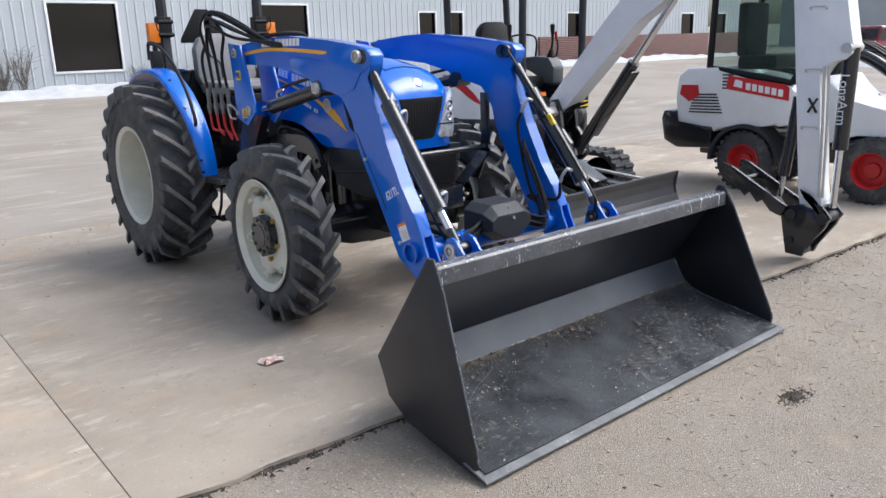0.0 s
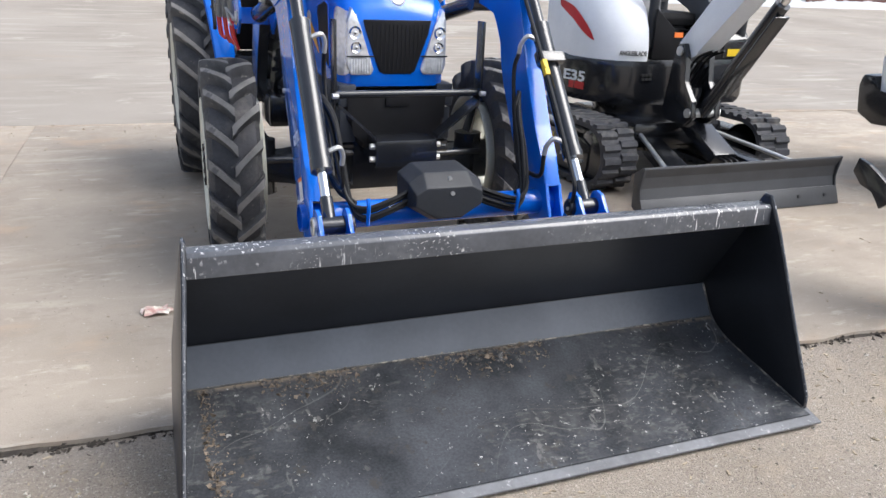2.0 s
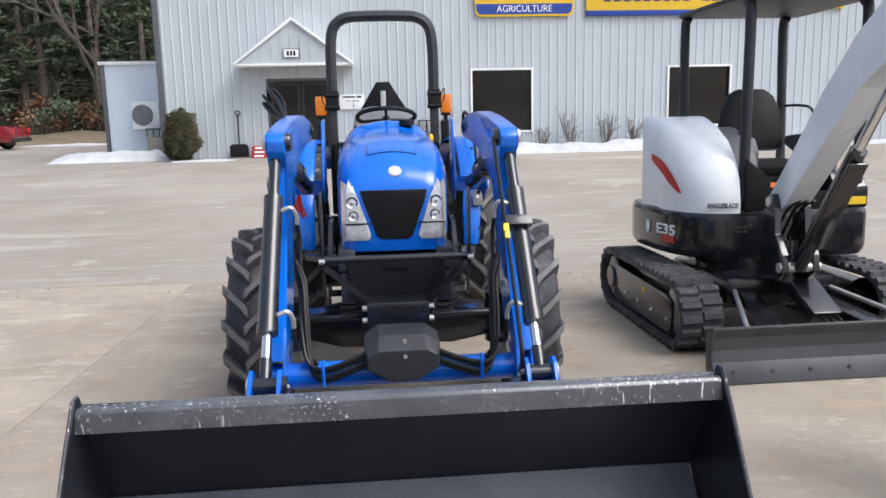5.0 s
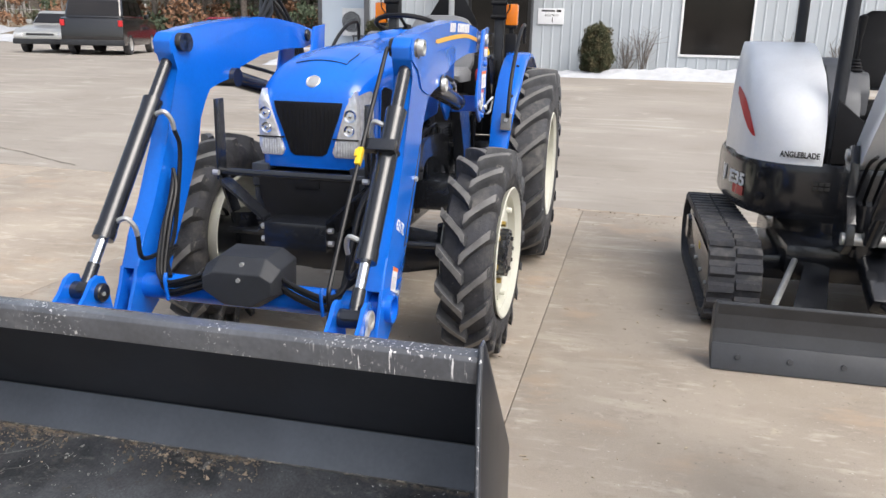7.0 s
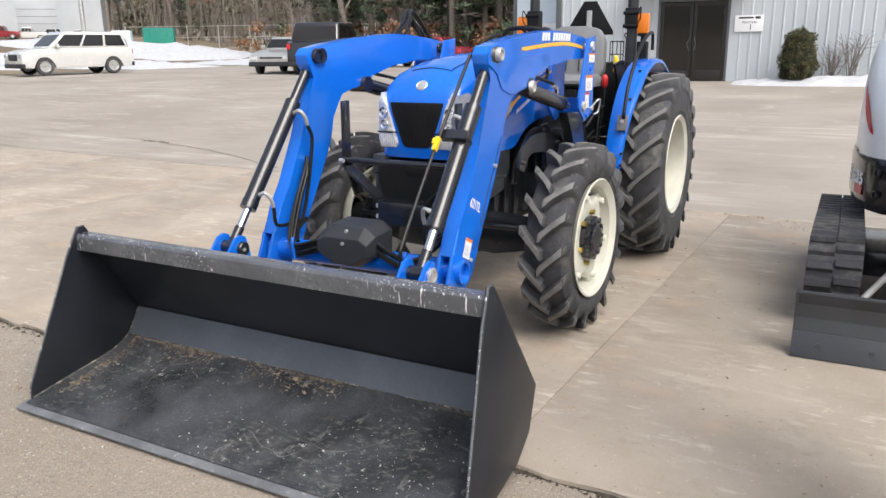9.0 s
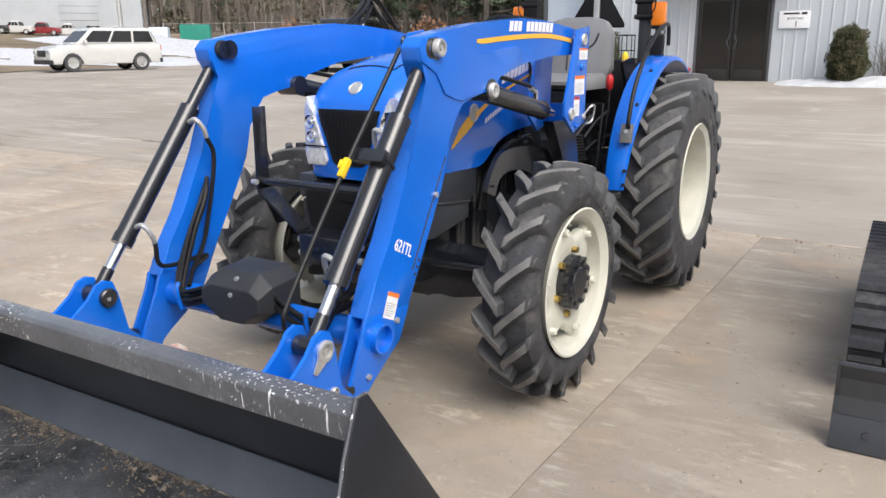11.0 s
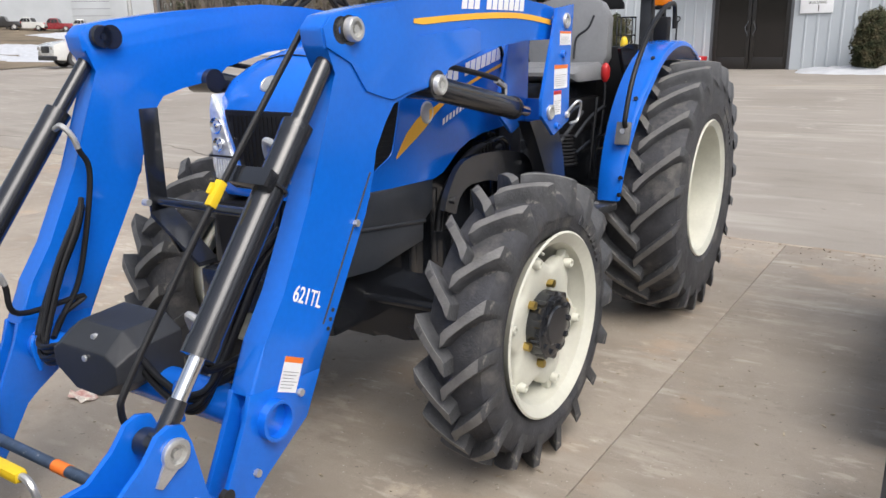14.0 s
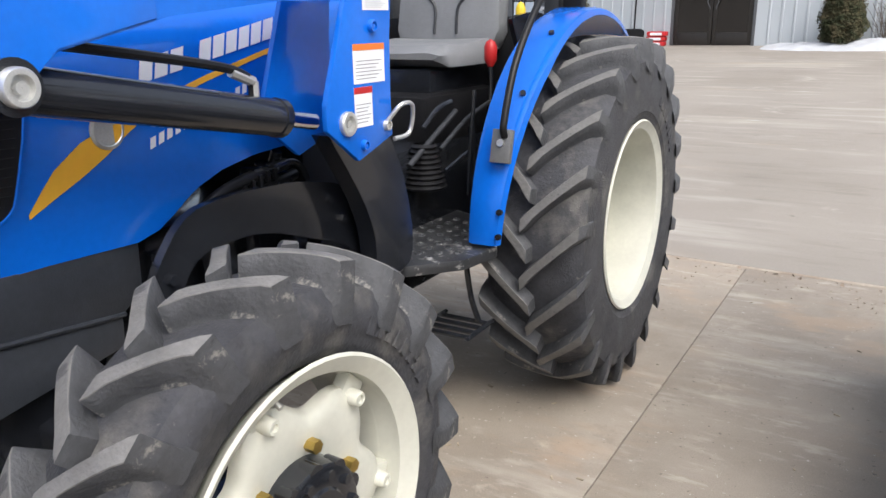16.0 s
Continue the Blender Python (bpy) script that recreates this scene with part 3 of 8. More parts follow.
def front_wheel(sgn):
    c = (0.728 * sgn + 0.008, 1.865, 0.547)
    bm = B()
    prof = [(0.115, 0.300), (0.135, 0.325), (0.143, 0.338), (0.138, 0.345), (0.128, 0.335), (0.1, 0.318), (0.06, 0.29), (-0.06, 0.29), (-0.12, 0.33), (-0.14, 0.335), (-0.14, 0.325), (-0.08, 0.28), (0.03, 0.28), (0.085, 0.30), (0.115, 0.300)]
    lathe(bm, [(a, r * 0.985) for a, r in prof], c, 56, sgn=sgn)
    w = part("front_wheel", bm, CREAM, tractor, "cream steel front wheel with black hub")
    # dished disc, scalloped between six rim lugs
    bm = B()
    ph = radians(-42)
    rings = []
    for a, r, dip in ((0.055, 0.262, 0.050), (0.078, 0.260, 0.052), (0.090, 0.245, 0.050), (0.095, 0.20, 0.02), (0.088, 0.15, 0), (0.078, 0.10, 0), (0.068, 0.10, 0), (0.070, 0.205, 0.028), (0.055, 0.245, 0.05)):
        ring = []
        for i in range(96):
            t = 2 * math.pi * i / 96
            q = r - dip * (0.5 - 0.5 * math.cos(6 * (t - ph))) ** 1.5
            ring.append((c[0] + sgn * a, c[1] - q * math.sin(t), c[2] + q * math.cos(t)))
        rings.append(ring)
    loop_loft(bm, rings, caps=False)
    part("wheel_disc", bm, CREAM, w)
    for i in range(6):
        m = Matrix.Translation((c[0] + sgn * 0.07, c[1], c[2])) @ Matrix.Rotation(math.pi / 3 * i + ph, 4, "X")
        bm = B()
        box(bm, -0.02, 0.014, -0.03, 0.03, 0.225, 0.292, 0.008, m)
        part("rim_lug", bm, CREAM, w)
        bm = B()
        lathe(bm, [(0.01, 0.019), (0.040, 0.017), (0.044, 0.014), (0.044, 0.009), (0.038, 0.008), (0.038, 0.0005)], (0, 0, 0), 16, sgn=sgn)
        bm.transform(m @ Matrix.Translation((0, 0, 0.250)))
        part("rim_boss", bm, CREAM, w)
    bm = B()
    tube(bm, [(c[0] + sgn * 0.09, c[1] - 0.06, c[2] + 0.285), (c[0] + sgn * 0.115, c[1] - 0.06, c[2] + 0.27)], 0.006, 8, 1)
    part("valve_stem", bm, STEEL, w)
    tc = (c[0] + 0.012 * sgn, c[1], c[2])
    ty = tyre("front_tyre", tc, 0.536, 0.250, 0.332, 18, 0.055)
    bm = B()
    lathe(bm, [(0.04, 0.122), (0.085, 0.122), (0.118, 0.120), (0.132, 0.118), (0.138, 0.110), (0.138, 0.072), (0.144, 0.066), (0.144, 0.0005)], c, 32, sgn=sgn)
    part("hub", bm, BLACK, w, "black cast planetary hub")
    bolts(w, c, 0.096, 10, c[0] + sgn * 0.134, c[0] + sgn * 0.146, 0.011, BLACK)
    # scalloped edge of the planetary cover
    for i in range(10):
        t = 2 * math.pi * (i + 0.5) / 10
        bm = B()
        y, z = c[1] + 0.108 * math.cos(t), c[2] + 0.108 * math.sin(t)
        cyl(bm, (c[0] + sgn * 0.10, y, z), (c[0] + sgn * 0.136, y, z), 0.019, 12)
        part("hub_lobe", bm, BLACK, w)
    bolts(w, c, 0.146, 6, c[0] + sgn * 0.08, c[0] + sgn * 0.112, 0.015, BRASS, "wheel_nut", 0.3)
    # the front wheels are steered a little
    turn = Matrix.Translation(c) @ Matrix.Rotation(radians(-2.4), 4, "Z")
    ty.matrix_local = turn @ Matrix.Translation((0.012 * sgn, 0, 0))
    w.matrix_local = turn @ Matrix.Translation(-Vector(c))


def rear_wheel(sgn):
    c = (0.69 * sgn, 3.868, 0.718)
    k = 0.918
    bm = B()
    prof = [(0.185, 0.38), (0.195, 0.40), (0.203, 0.413), (0.196, 0.42), (0.183, 0.408), (0.15, 0.385), (-0.19, 0.385), (-0.2, 0.41), (-0.2, 0.395), (-0.15, 0.372), (0.14, 0.368), (0.185, 0.38)]
    lathe(bm, [(a, r * k) for a, r in prof], c, 64, sgn=sgn)
    w = part("rear_wheel", bm, CREAM, tractor, "cream steel rear wheel")
    bm = B()
    lathe(bm, [(a, r * k) for a, r in ((-0.06, 0.37), (-0.05, 0.30), (-0.02, 0.20), (-0.02, 0.06), (-0.035, 0.06), (-0.035, 0.2), (-0.075, 0.37))], c, 56, sgn=sgn)
    part("wheel_disc", bm, CREAM, w)
    tyre("rear_tyre", (c[0] + 0.016 * sgn, c[1], c[2]), 0.706, 0.388, 0.405 * k, 21, 0.055)
    bm = B()
    lathe(bm, [(-0.03, 0.10), (0.03, 0.10), (0.05, 0.08), (0.05, 0.0005)], c, 28, sgn=sgn)
    part("hub", bm, BLACK, w)
    bolts(w, c, 0.14, 8, c[0] - sgn * 0.03, c[0] + sgn * 0.01, 0.016, STEEL, "wheel_nut")


for s in (-1, 1):
    front_wheel(s)
    rear_wheel(s)


HOOD = [(1.352, 0.19, 1.03, 1.30, 0.07, 0.02), (1.362, 0.215, 1.01, 1.335, 0.08, 0.02), (1.385, 0.238, 1.005, 1.375, 0.09, 0.02), (1.44, 0.258, 1.0, 1.425, 0.10, 0.025), (1.55, 0.272, 1.012, 1.475, 0.11, 0.028),
        (1.75, 0.285, 1.016, 1.52, 0.12, 0.03), (1.97, 0.293, 1.012, 1.54, 0.12, 0.03), (2.03, 0.295, 1.027, 1.545, 0.12, 0.03), (2.08, 0.296, 1.056, 1.548, 0.12, 0.03), (2.12, 0.297, 1.084, 1.55, 0.12, 0.03), (2.16, 0.298, 1.107, 1.552, 0.12, 0.03), (2.24, 0.299, 1.135, 1.555, 0.12, 0.03), (2.35, 0.30, 1.155, 1.56, 0.12, 0.03), (2.60, 0.30, 1.17, 1.565, 0.12, 0.03), (2.68, 0.293, 1.2, 1.59, 0.12, 0.03), (2.76, 0.28, 1.23, 1.622, 0.12, 0.03), (2.82, 0.262, 1.25, 1.635, 0.11, 0.025)]


def hood_at(y, k):
    ys = [h[0] for h in HOOD]
    return float(np.interp(y, ys, [h[k] for h in HOOD]))


def section(y, w, zb, zt, rc, dome=0.02, n=6):
    """One hood cross-section: flat sides, rounded shoulders, a slightly domed top."""
    pts = [(-w, y, zb), (-w, y, zt - rc)]
    for i in range(1, n):
        t = math.pi / 2 * i / n
        pts.append((-w + rc * (1 - math.cos(t)), y, zt - rc + rc * math.sin(t)))
    for i in range(5):
        u = -1 + 2 * i / 4
        pts.append((u * (w - rc), y, zt + dome * (1 - u * u)))
    for i in range(n - 1, 0, -1):
        t = math.pi / 2 * i / n
        pts.append((w - rc * (1 - math.cos(t)), y, zt - rc + rc * math.sin(t)))
    pts += [(w, y, zt - rc), (w, y, zb)]
    return pts


def side_strip(s, ys, top, bot, off=0.0025):
    """A decal that lies on the hood's flat side, between two curves."""
    bm = B()
    rows = []
    for y in np.linspace(ys[0], ys[-1], 28):
        x = s * (hood_at(y, 1) + off)
        rows.append([bm.verts.new((x, y, float(np.interp(y, ys, top)))), bm.verts.new((x, y, float(np.interp(y, ys, bot))))])
    for a, b in zip(rows, rows[1:]):
        bm.faces.new((a[0], a[1], b[1], b[0]))
    return bm


def letter_bars(place, n, length, height, shear=0.2, gap=0.16, skip=()):
    """Plain letter-sized bars in a row: place(u, v) gives the point u along and v up."""
    out = []
    p = length / n
    for i in range(n):
        if i in skip:
            continue
        bm = B()
        u0, u1 = i * p, i * p + p * (1 - gap)
        q = [(u0, 0), (u1, 0), (u1, 1), (u0, 1)]
        bm.faces.new([bm.verts.new(place(u + shear * v * height, v * height)) for u, v in q])
        out.append(bm)
    return out


def lettering(bars, parent):
    for bm in bars:
        part("letter_bar", bm, DECAL, parent)


def hood():
    bm = B()
    loop_loft(bm, [section(*h) for h in HOOD])
    h = part("hood", bm, BLUE, tractor, "glossy blue engine hood")
    bm = B()
    prism(bm, [(-0.165, 1.312), (0.165, 1.312), (0.15, 1.255), (0.088, 1.082), (0.066, 1.068), (-0.066, 1.068), (-0.088, 1.082), (-0.15, 1.255)], "y", 1.345, 1.36, 0.006)
    for i in range(15):
        x = -0.14 + 0.02 * i
        lo = 1.05 + max(0, abs(x) - 0.07) * 2.75
        box(bm, x - 0.002, x + 0.002, 1.3425, 1.346, lo + 0.03, 1.295)
    part("grille", bm, MATTE, h, "black ribbed plastic grille")
    for s in (-1, 1):
        out = [(s * 0.180, 1.285), (s * 0.220, 1.368), (s * 0.238, 1.31), (s * 0.242, 1.11), (s * 0.226, 1.064), (s * 0.128, 1.064), (s * 0.114, 1.09)]
        bm = B()
        prism(bm, out, "y", 1.342, 1.43, 0.01)
        hl = part("headlight", bm, LENS, h, "clear faceted headlight")
        for x, z, r in ((0.205, 1.255, 0.030), (0.20, 1.19, 0.026)):
            bm = B()
            lathe(bm, [(0.006, r), (-0.006, r * 0.97), (-0.004, r * 0.8), (0.003, r * 0.45), (0.003, r * 0.3), (-0.006, r * 0.28), (-0.008, 0.0005)], (s * x, 1.343, z), 24, "y")
            part("reflector", bm, CHROME, hl, "chrome lamp bowl")
        for k in range(8):
            x = 0.135 + 0.0125 * k
            bm = B()
            box(bm, s * x - 0.0035, s * x + 0.0035, 1.338, 1.344, 1.07, 1.14, 0.0025)
            part("lens_rib", bm, LENS, hl)
        bm = B()
        box(bm, min(s * 0.115, s * 0.245), max(s * 0.115, s * 0.245), 1.335, 1.345, 1.147, 1.153)
        part("lamp_divider", bm, MATTE, hl)
        part("side_lens", side_strip(s, [1.352, 1.39, 1.43, 1.46, 1.485], [1.335, 1.352, 1.362, 1.362, 1.345], [1.08, 1.058, 1.055, 1.06, 1.085], 0.0045), LENS, hl)
        # mesh vent on the side
        vent = [(1.565, 1.362), (1.62, 1.375), (1.73, 1.35), (1.755, 1.32), (1.715, 1.17), (1.695, 1.135), (1.66, 1.115), (1.57, 1.075), (1.552, 1.08), (1.548, 1.11)]
        bm = B()
        f = bm.faces.new([bm.verts.new((s * (hood_at(y, 1) + 0.004), y, z)) for y, z in vent])
        bmesh.ops.triangulate(bm, faces=[f])
        v = part("side_vent", bm, MATTE, h, "black mesh side vent")
        bm = B()
        tube(bm, [(s * (hood_at(y, 1) + 0.004), y, z) for y, z in vent + vent[:1]], 0.004, 6, 3)
        part("vent_rim", bm, BLUE, v)
        bm = B()
        for k in range(15):
            z = 1.10 + 0.018 * k
            y0 = 1.553 + 0.014 * k / 15
            y1 = float(np.interp(z, [1.095, 1.115, 1.17, 1.32], [1.62, 1.66, 1.715, 1.75])) - 0.01
            tube(bm, [(s * (hood_at(y0, 1) + 0.0055), y0, z), (s * (hood_at(y1, 1) + 0.0055), y1, z)], 0.0015, 4, 1)
        tagged(part("vent_bar", bm, MATTE, v), kind="stuff")
        # decals
        ys = [1.733, 1.79, 1.87, 1.932, 1.975, 2.06, 2.2, 2.4, 2.60]
        part("swoosh_decal", side_strip(s, ys, [1.128, 1.20, 1.258, 1.278, 1.288, 1.322, 1.365, 1.415, 1.462], [1.118, 1.148, 1.188, 1.225, 1.258, 1.302, 1.35, 1.402, 1.448]), GOLD, h, "gold swoosh stripe")

        def on_side(u, v, a=2.02, z0=1.36):
            y = (a + u) if s > 0 else (a + 0.48 - u)
            return (s * (hood_at(y, 1) + 0.003), y, z0 + (y - a) * 0.205 + v)

        lettering(letter_bars(on_side, 11, 0.48, 0.05, skip=(3,)), h)

        def on_low(u, v):
            y = (2.03 + u) if s > 0 else (2.03 + 0.32 - u)
            return (s * (hood_at(y, 1) + 0.003), y, 1.215 + (y - 2.03) * 0.33 + v)

        lettering(letter_bars(on_low, 13, 0.32, 0.024, 0.15, 0.35, skip=(10,)), h)
        bm = B()
        lathe(bm, [(0.0, 0.043), (0.003, 0.043), (0.006, 0.036), (0.003, 0.034), (0.003, 0.0005)], (s * hood_at(1.93, 1), 1.93, 1.272), 24, sgn=s)
        part("side_badge", bm, STEEL, h, "round grey badge")
        # hood strap
        bm = B()
        tube(bm, [(s * (hood_at(2.5, 1) + 0.004), 2.50 + 0.02 * math.sin(k), 1.40 + 0.03 * k) for k in range(5)], 0.008, 8, 2)
        part("hood_latch", bm, HOSE, h)
    bm = B()
    lathe(bm, [(0.0, 0.034), (0.006, 0.034), (0.010, 0.029), (0.008, 0.026), (0.010, 0.0005)], (0, 0, 0), 28, "z")
    bd = part("badge", bm, STEEL, h, "round silver badge")
    bd.matrix_local = Matrix.Translation((0.01, 1.398, 1.398)) @ Matrix.Rotation(radians(48), 4, "X")
    bm = B()
    for i in range(13):
        for j in range(11):
            x, y = -0.125 + 0.25 * j / 10, 1.525 + 0.175 * i / 12
            u = x / (hood_at(y, 1) - hood_at(y, 4))
            bm.verts.new((x, y, hood_at(y, 3) + hood_at(y, 5) * (1 - u * u) + 0.004))
    bm.verts.ensure_lookup_table()
    for i in range(12):
        for j in range(10):
            bm.faces.new([bm.verts[q] for q in (i * 11 + j, i * 11 + j + 1, i * 11 + j + 12, i * 11 + j + 11)])
    part("top_panel", bm, BLUE, h, "inset top panel of the hood")

    def on_top(x, y, up=0.004):
        u = x / (hood_at(y, 1) - hood_at(y, 4))
        return (x, y, hood_at(y, 3) + hood_at(y, 5) * (1 - u * u) + up)

    # a thin black tube paints the shadow line around the panel
    bm = B()
    rim = [(-0.125 + 0.025 * k, 1.525) for k in range(11)] + [(0.125, 1.525 + 0.025 * k) for k in range(1, 8)] + [(0.125 - 0.025 * k, 1.70) for k in range(1, 11)] + [(-0.125, 1.70 - 0.025 * k) for k in range(1, 8)]
    tube(bm, [on_top(x, y, 0.002) for x, y in rim], 0.0022, 6, 1)
    part("panel_gap", bm, INK, h)
    # two creases run from the panel to the grille
    for q in (-1, 1):
        bm = B()
        tube(bm, [on_top(q * (0.165 + 0.02 * k / 8), 1.42 + 0.09 * k, -0.0015) for k in range(9)], 0.006, 6, 2)
        part("hood_crease", bm, BLUE, h)


hood()


def chassis():
    bm = B()
    box(bm, -0.19, 0.19, 1.45, 3.1, 0.5, 1.0, 0.02)
    eb = part("engine_block", bm, BLACK, tractor, "black engine and gearbox casting")
    for k in range(6):
        bm = B()
        box(bm, -0.215, 0.215, 1.9 + 0.16 * k, 1.96 + 0.16 * k, 0.56, 0.95, 0.01)
        part("casting_rib", bm, BLACK, eb)
    for s in (-1, 1):
        bm = B()
        prism(bm, [(1.34, 1.022), (1.98, 1.016), (1.975, 0.89), (1.92, 0.858), (1.34, 0.918)], "x", s * 0.20, s * 0.283, 0.008)
        prism(bm, [(1.35, 0.908), (1.92, 0.848), (1.915, 0.775), (1.60, 0.73), (1.35, 0.75)], "x", s * 0.20, s * 0.276, 0.008)
        tube(bm, [(s * 0.279, 1.36, 0.916), (s * 0.28, 1.6, 0.888), (s * 0.28, 1.92, 0.854)], 0.007, 8)
        part("side_panel", bm, PANEL, tractor, "black lower side panel")
        bm = B()
        for d in (0.0, 0.035):
            tube(bm, [(s * 0.30, 1.98 + d, 0.80), (s * 0.30, 2.02 + d, 0.92), (s * 0.305, 2.12 + d, 1.02 - d * 0.3), (s * 0.305, 2.25 + d, 1.085 - d), (s * 0.29, 2.48 + d, 1.11 - d)], 0.017, 10)
        for k in range(14):
            t = k / 13
            y = 2.03 + 0.38 * t
            z = 0.90 + 0.2 * math.sin(t * 1.5)
            box(bm, s * 0.300 - 0.02, s * 0.300 + 0.022, y - 0.006, y + 0.006, z - 0.02, z + 0.012, 0.003)
        part("wire_loom", bm, HOSE, tractor, "ribbed black loom along the hood edge")
        bm = B()
        over = spline([(y, z, 0) for y, z in ((1.925, 0.90), (1.967, 0.982), (2.08, 1.074), (2.342, 1.081), (2.526, 1.057), (2.655, 1.01), (2.762, 0.873), (2.803, 0.76))], 4)
        under = spline([(y, z, 0) for y, z in ((2.68, 0.76), (2.64, 0.84), (2.461, 0.911), (2.306, 0.962), (2.185, 0.972), (2.10, 0.966), (2.043, 0.934), (2.007, 0.87))], 4)
        prism(bm, [(p.x, p.y) for p in over + under], "x", s * 0.345, s * 0.37)
        for y, z in ((1.985, 0.93), (2.56, 1.0), (2.62, 0.93)):
            cyl(bm, (s * 0.365, y, z), (s * 0.383, y, z), 0.014, 6)
        part("subframe", bm, BLACK, tractor, "black loader subframe")
        for k, (y, z, r) in enumerate(((2.40, 1.09, 0.028), (2.33, 1.07, 0.02), (2.48, 1.05, 0.024), (2.45, 1.12, 0.016))):
            bm = B()
            cyl(bm, (s * 0.26, y, z - 0.03), (s * 0.29, y, z + 0.03), r, 12)
            part("filter", bm, BLACK, tractor)
        bm = B()
        box(bm, s * 0.28 - 0.03, s * 0.28 + 0.03, 2.34, 2.42, 1.02, 1.12, 0.006)
        part("filter_bracket", bm, BLACK, tractor)
        bm = B()
        tube(bm, [(s * 0.3, 2.40, 1.10), (s * 0.33, 2.47, 1.12), (s * 0.33, 2.52, 1.06), (s * 0.3, 2.5, 0.98)], 0.009, 8)
        part("filter_hose", bm, BLACK, tractor)
        bm = B()
        cyl(bm, (s * 0.27, 2.46, 1.09), (s * 0.275, 2.47, 1.14), 0.011, 10)
        part("sensor", bm, STEEL, tractor)
        bm = B()
        for z in (0.69, 0.73):
            cyl(bm, (s * 0.20, 1.40, z), (s * 0.285, 1.40, z), 0.016, 6)
        part("frame_bolt", bm, BLACK, tractor)
    bm = B()
    prism(bm, [(-0.25, 0.99), (0.25, 0.99), (0.245, 0.86), (0.20, 0.80), (0.17, 0.72), (-0.17, 0.72), (-0.20, 0.80), (-0.245, 0.86)], "y", 1.33, 1.6, 0.02)
    box(bm, -0.06, 0.06, 1.32, 1.335, 0.92, 0.965, 0.004)
    part("front_support", bm, MATTE, tractor, "black front nose casting")
    bm = B()
    prism(bm, [(-0.62, 0.605), (-0.3, 0.60), (-0.15, 0.66), (0.15, 0.66), (0.3, 0.60), (0.62, 0.605), (0.62, 0.47), (0.3, 0.45), (0.15, 0.40), (-0.15, 0.40), (-0.3, 0.45), (-0.62, 0.47)], "y", 1.73, 1.93, 0.03)
    for s in (-1, 1):
        cyl(bm, (s * 0.58, 1.82, 0.40), (s * 0.58, 1.82, 0.68), 0.075, 20)
        cyl(bm, (s * 0.15, 1.66, 0.60), (s * 0.60, 1.68, 0.60), 0.018, 10)
        cyl(bm, (s * 0.58, 1.82, 0.525), (s * 0.72, 1.82, 0.525), 0.11, 24)
    part("front_axle", bm, BLACK, tractor, "black front drive axle")
    bm = B()
    box(bm, -0.5, 0.5, 3.65, 4.0, 0.55, 0.9, 0.05)
    box(bm, -0.25, 0.25, 3.0, 4.25, 0.5, 1.05, 0.04)
    part("rear_axle", bm, BLACK, tractor, "black rear axle housing")
    # platform with pressed grip holes
    for s in (-1, 1):
        bm = B()
        prism(bm, [(s * 0.12, 2.80), (s * 0.47, 2.80), (s * 0.60, 2.95), (s * 0.63, 3.13), (s * 0.45, 3.45), (s * 0.12, 3.6)], "z", 0.705, 0.745, 0.012)
        for i in range(8):
            for j in range(9):
                x, y = 0.16 + 0.055 * i, 2.84 + 0.065 * j + 0.03 * (i % 2)
                if x < 0.44 + max(0, min(0.16, (y - 2.80) * 0.7)) - max(0, y - 3.08) * 0.6 - 0.01 and y < 3.4:
                    lathe(bm, [(0.0, 0.016), (0.005, 0.013), (0.006, 0.010), (0.001, 0.009), (0.001, 0.0005)], (s * x, y, 0.745), 8, "z")
        part("platform", bm, STEP, tractor, "black perforated foot platform")
        bm = B()
        tube(bm, [(s * 0.50, 3.13, 0.72), (s * 0.50, 3.18, 0.53), (s * 0.52, 3.20, 0.43)], 0.011, 8)
        st = part("step", bm, BLACK, tractor, "black hanging step")
        for p, q in [((0.36, 3.05 + 0.05 * k), (0.56, 3.05 + 0.05 * k)) for k in range(4)] + [((0.56, 3.04), (0.56, 3.24)), ((0.36, 3.04), (0.36, 3.24))]:
            bm = B()
            cyl(bm, (s * p[0], p[1], 0.425), (s * q[0], q[1], 0.425), 0.009, 8)
            part("rung", bm, BLACK, st)
    # controls under the seat
    bm = B()
    box(bm, -0.15, 0.15, 3.1, 3.452, 0.70, 0.95, 0.05)
    part("floor_tunnel", bm, MATTE, tractor, "black floor tunnel")
    bm = B()
    box(bm, -0.24, 0.24, 3.45, 4.2, 0.72, 1.02, 0.05)
    part("transmission_cover", bm, MATTE, tractor, "black transmission cover")
    bm = B()
    box(bm, -0.42, 0.42, 3.98, 4.16, 0.9, 1.50, 0.02)
    part("rear_console", bm, MATTE, tractor, "black rear console")
    bm = B()
    box(bm, -0.25, 0.25, 3.3, 3.9, 1.02, 1.22, 0.04)
    part("seat_box", bm, MATTE, tractor, "black box under the seat")
    # linkage seen beside the seat
    for k, (a, b, r) in enumerate((((0.34, 3.25, 1.04), (0.36, 3.62, 1.18), 0.009), ((0.33, 3.30, 0.95), (0.35, 3.7, 1.02), 0.010), ((0.38, 3.38, 0.85), (0.40, 3.40, 1.24), 0.008), ((0.30, 3.2, 1.12), (0.33, 3.35, 1.20), 0.010), ((0.36, 3.5, 0.8), (0.36, 3.45, 1.1), 0.014))):
        bm = B()
        tube(bm, [a, Vector(a).lerp(Vector(b), 0.5) + Vector((0, 0, 0.02)), b], r, 8, 3)
        part("control_linkage", bm, GREYP if k == 0 else BLACK, tractor)
    bm = B()
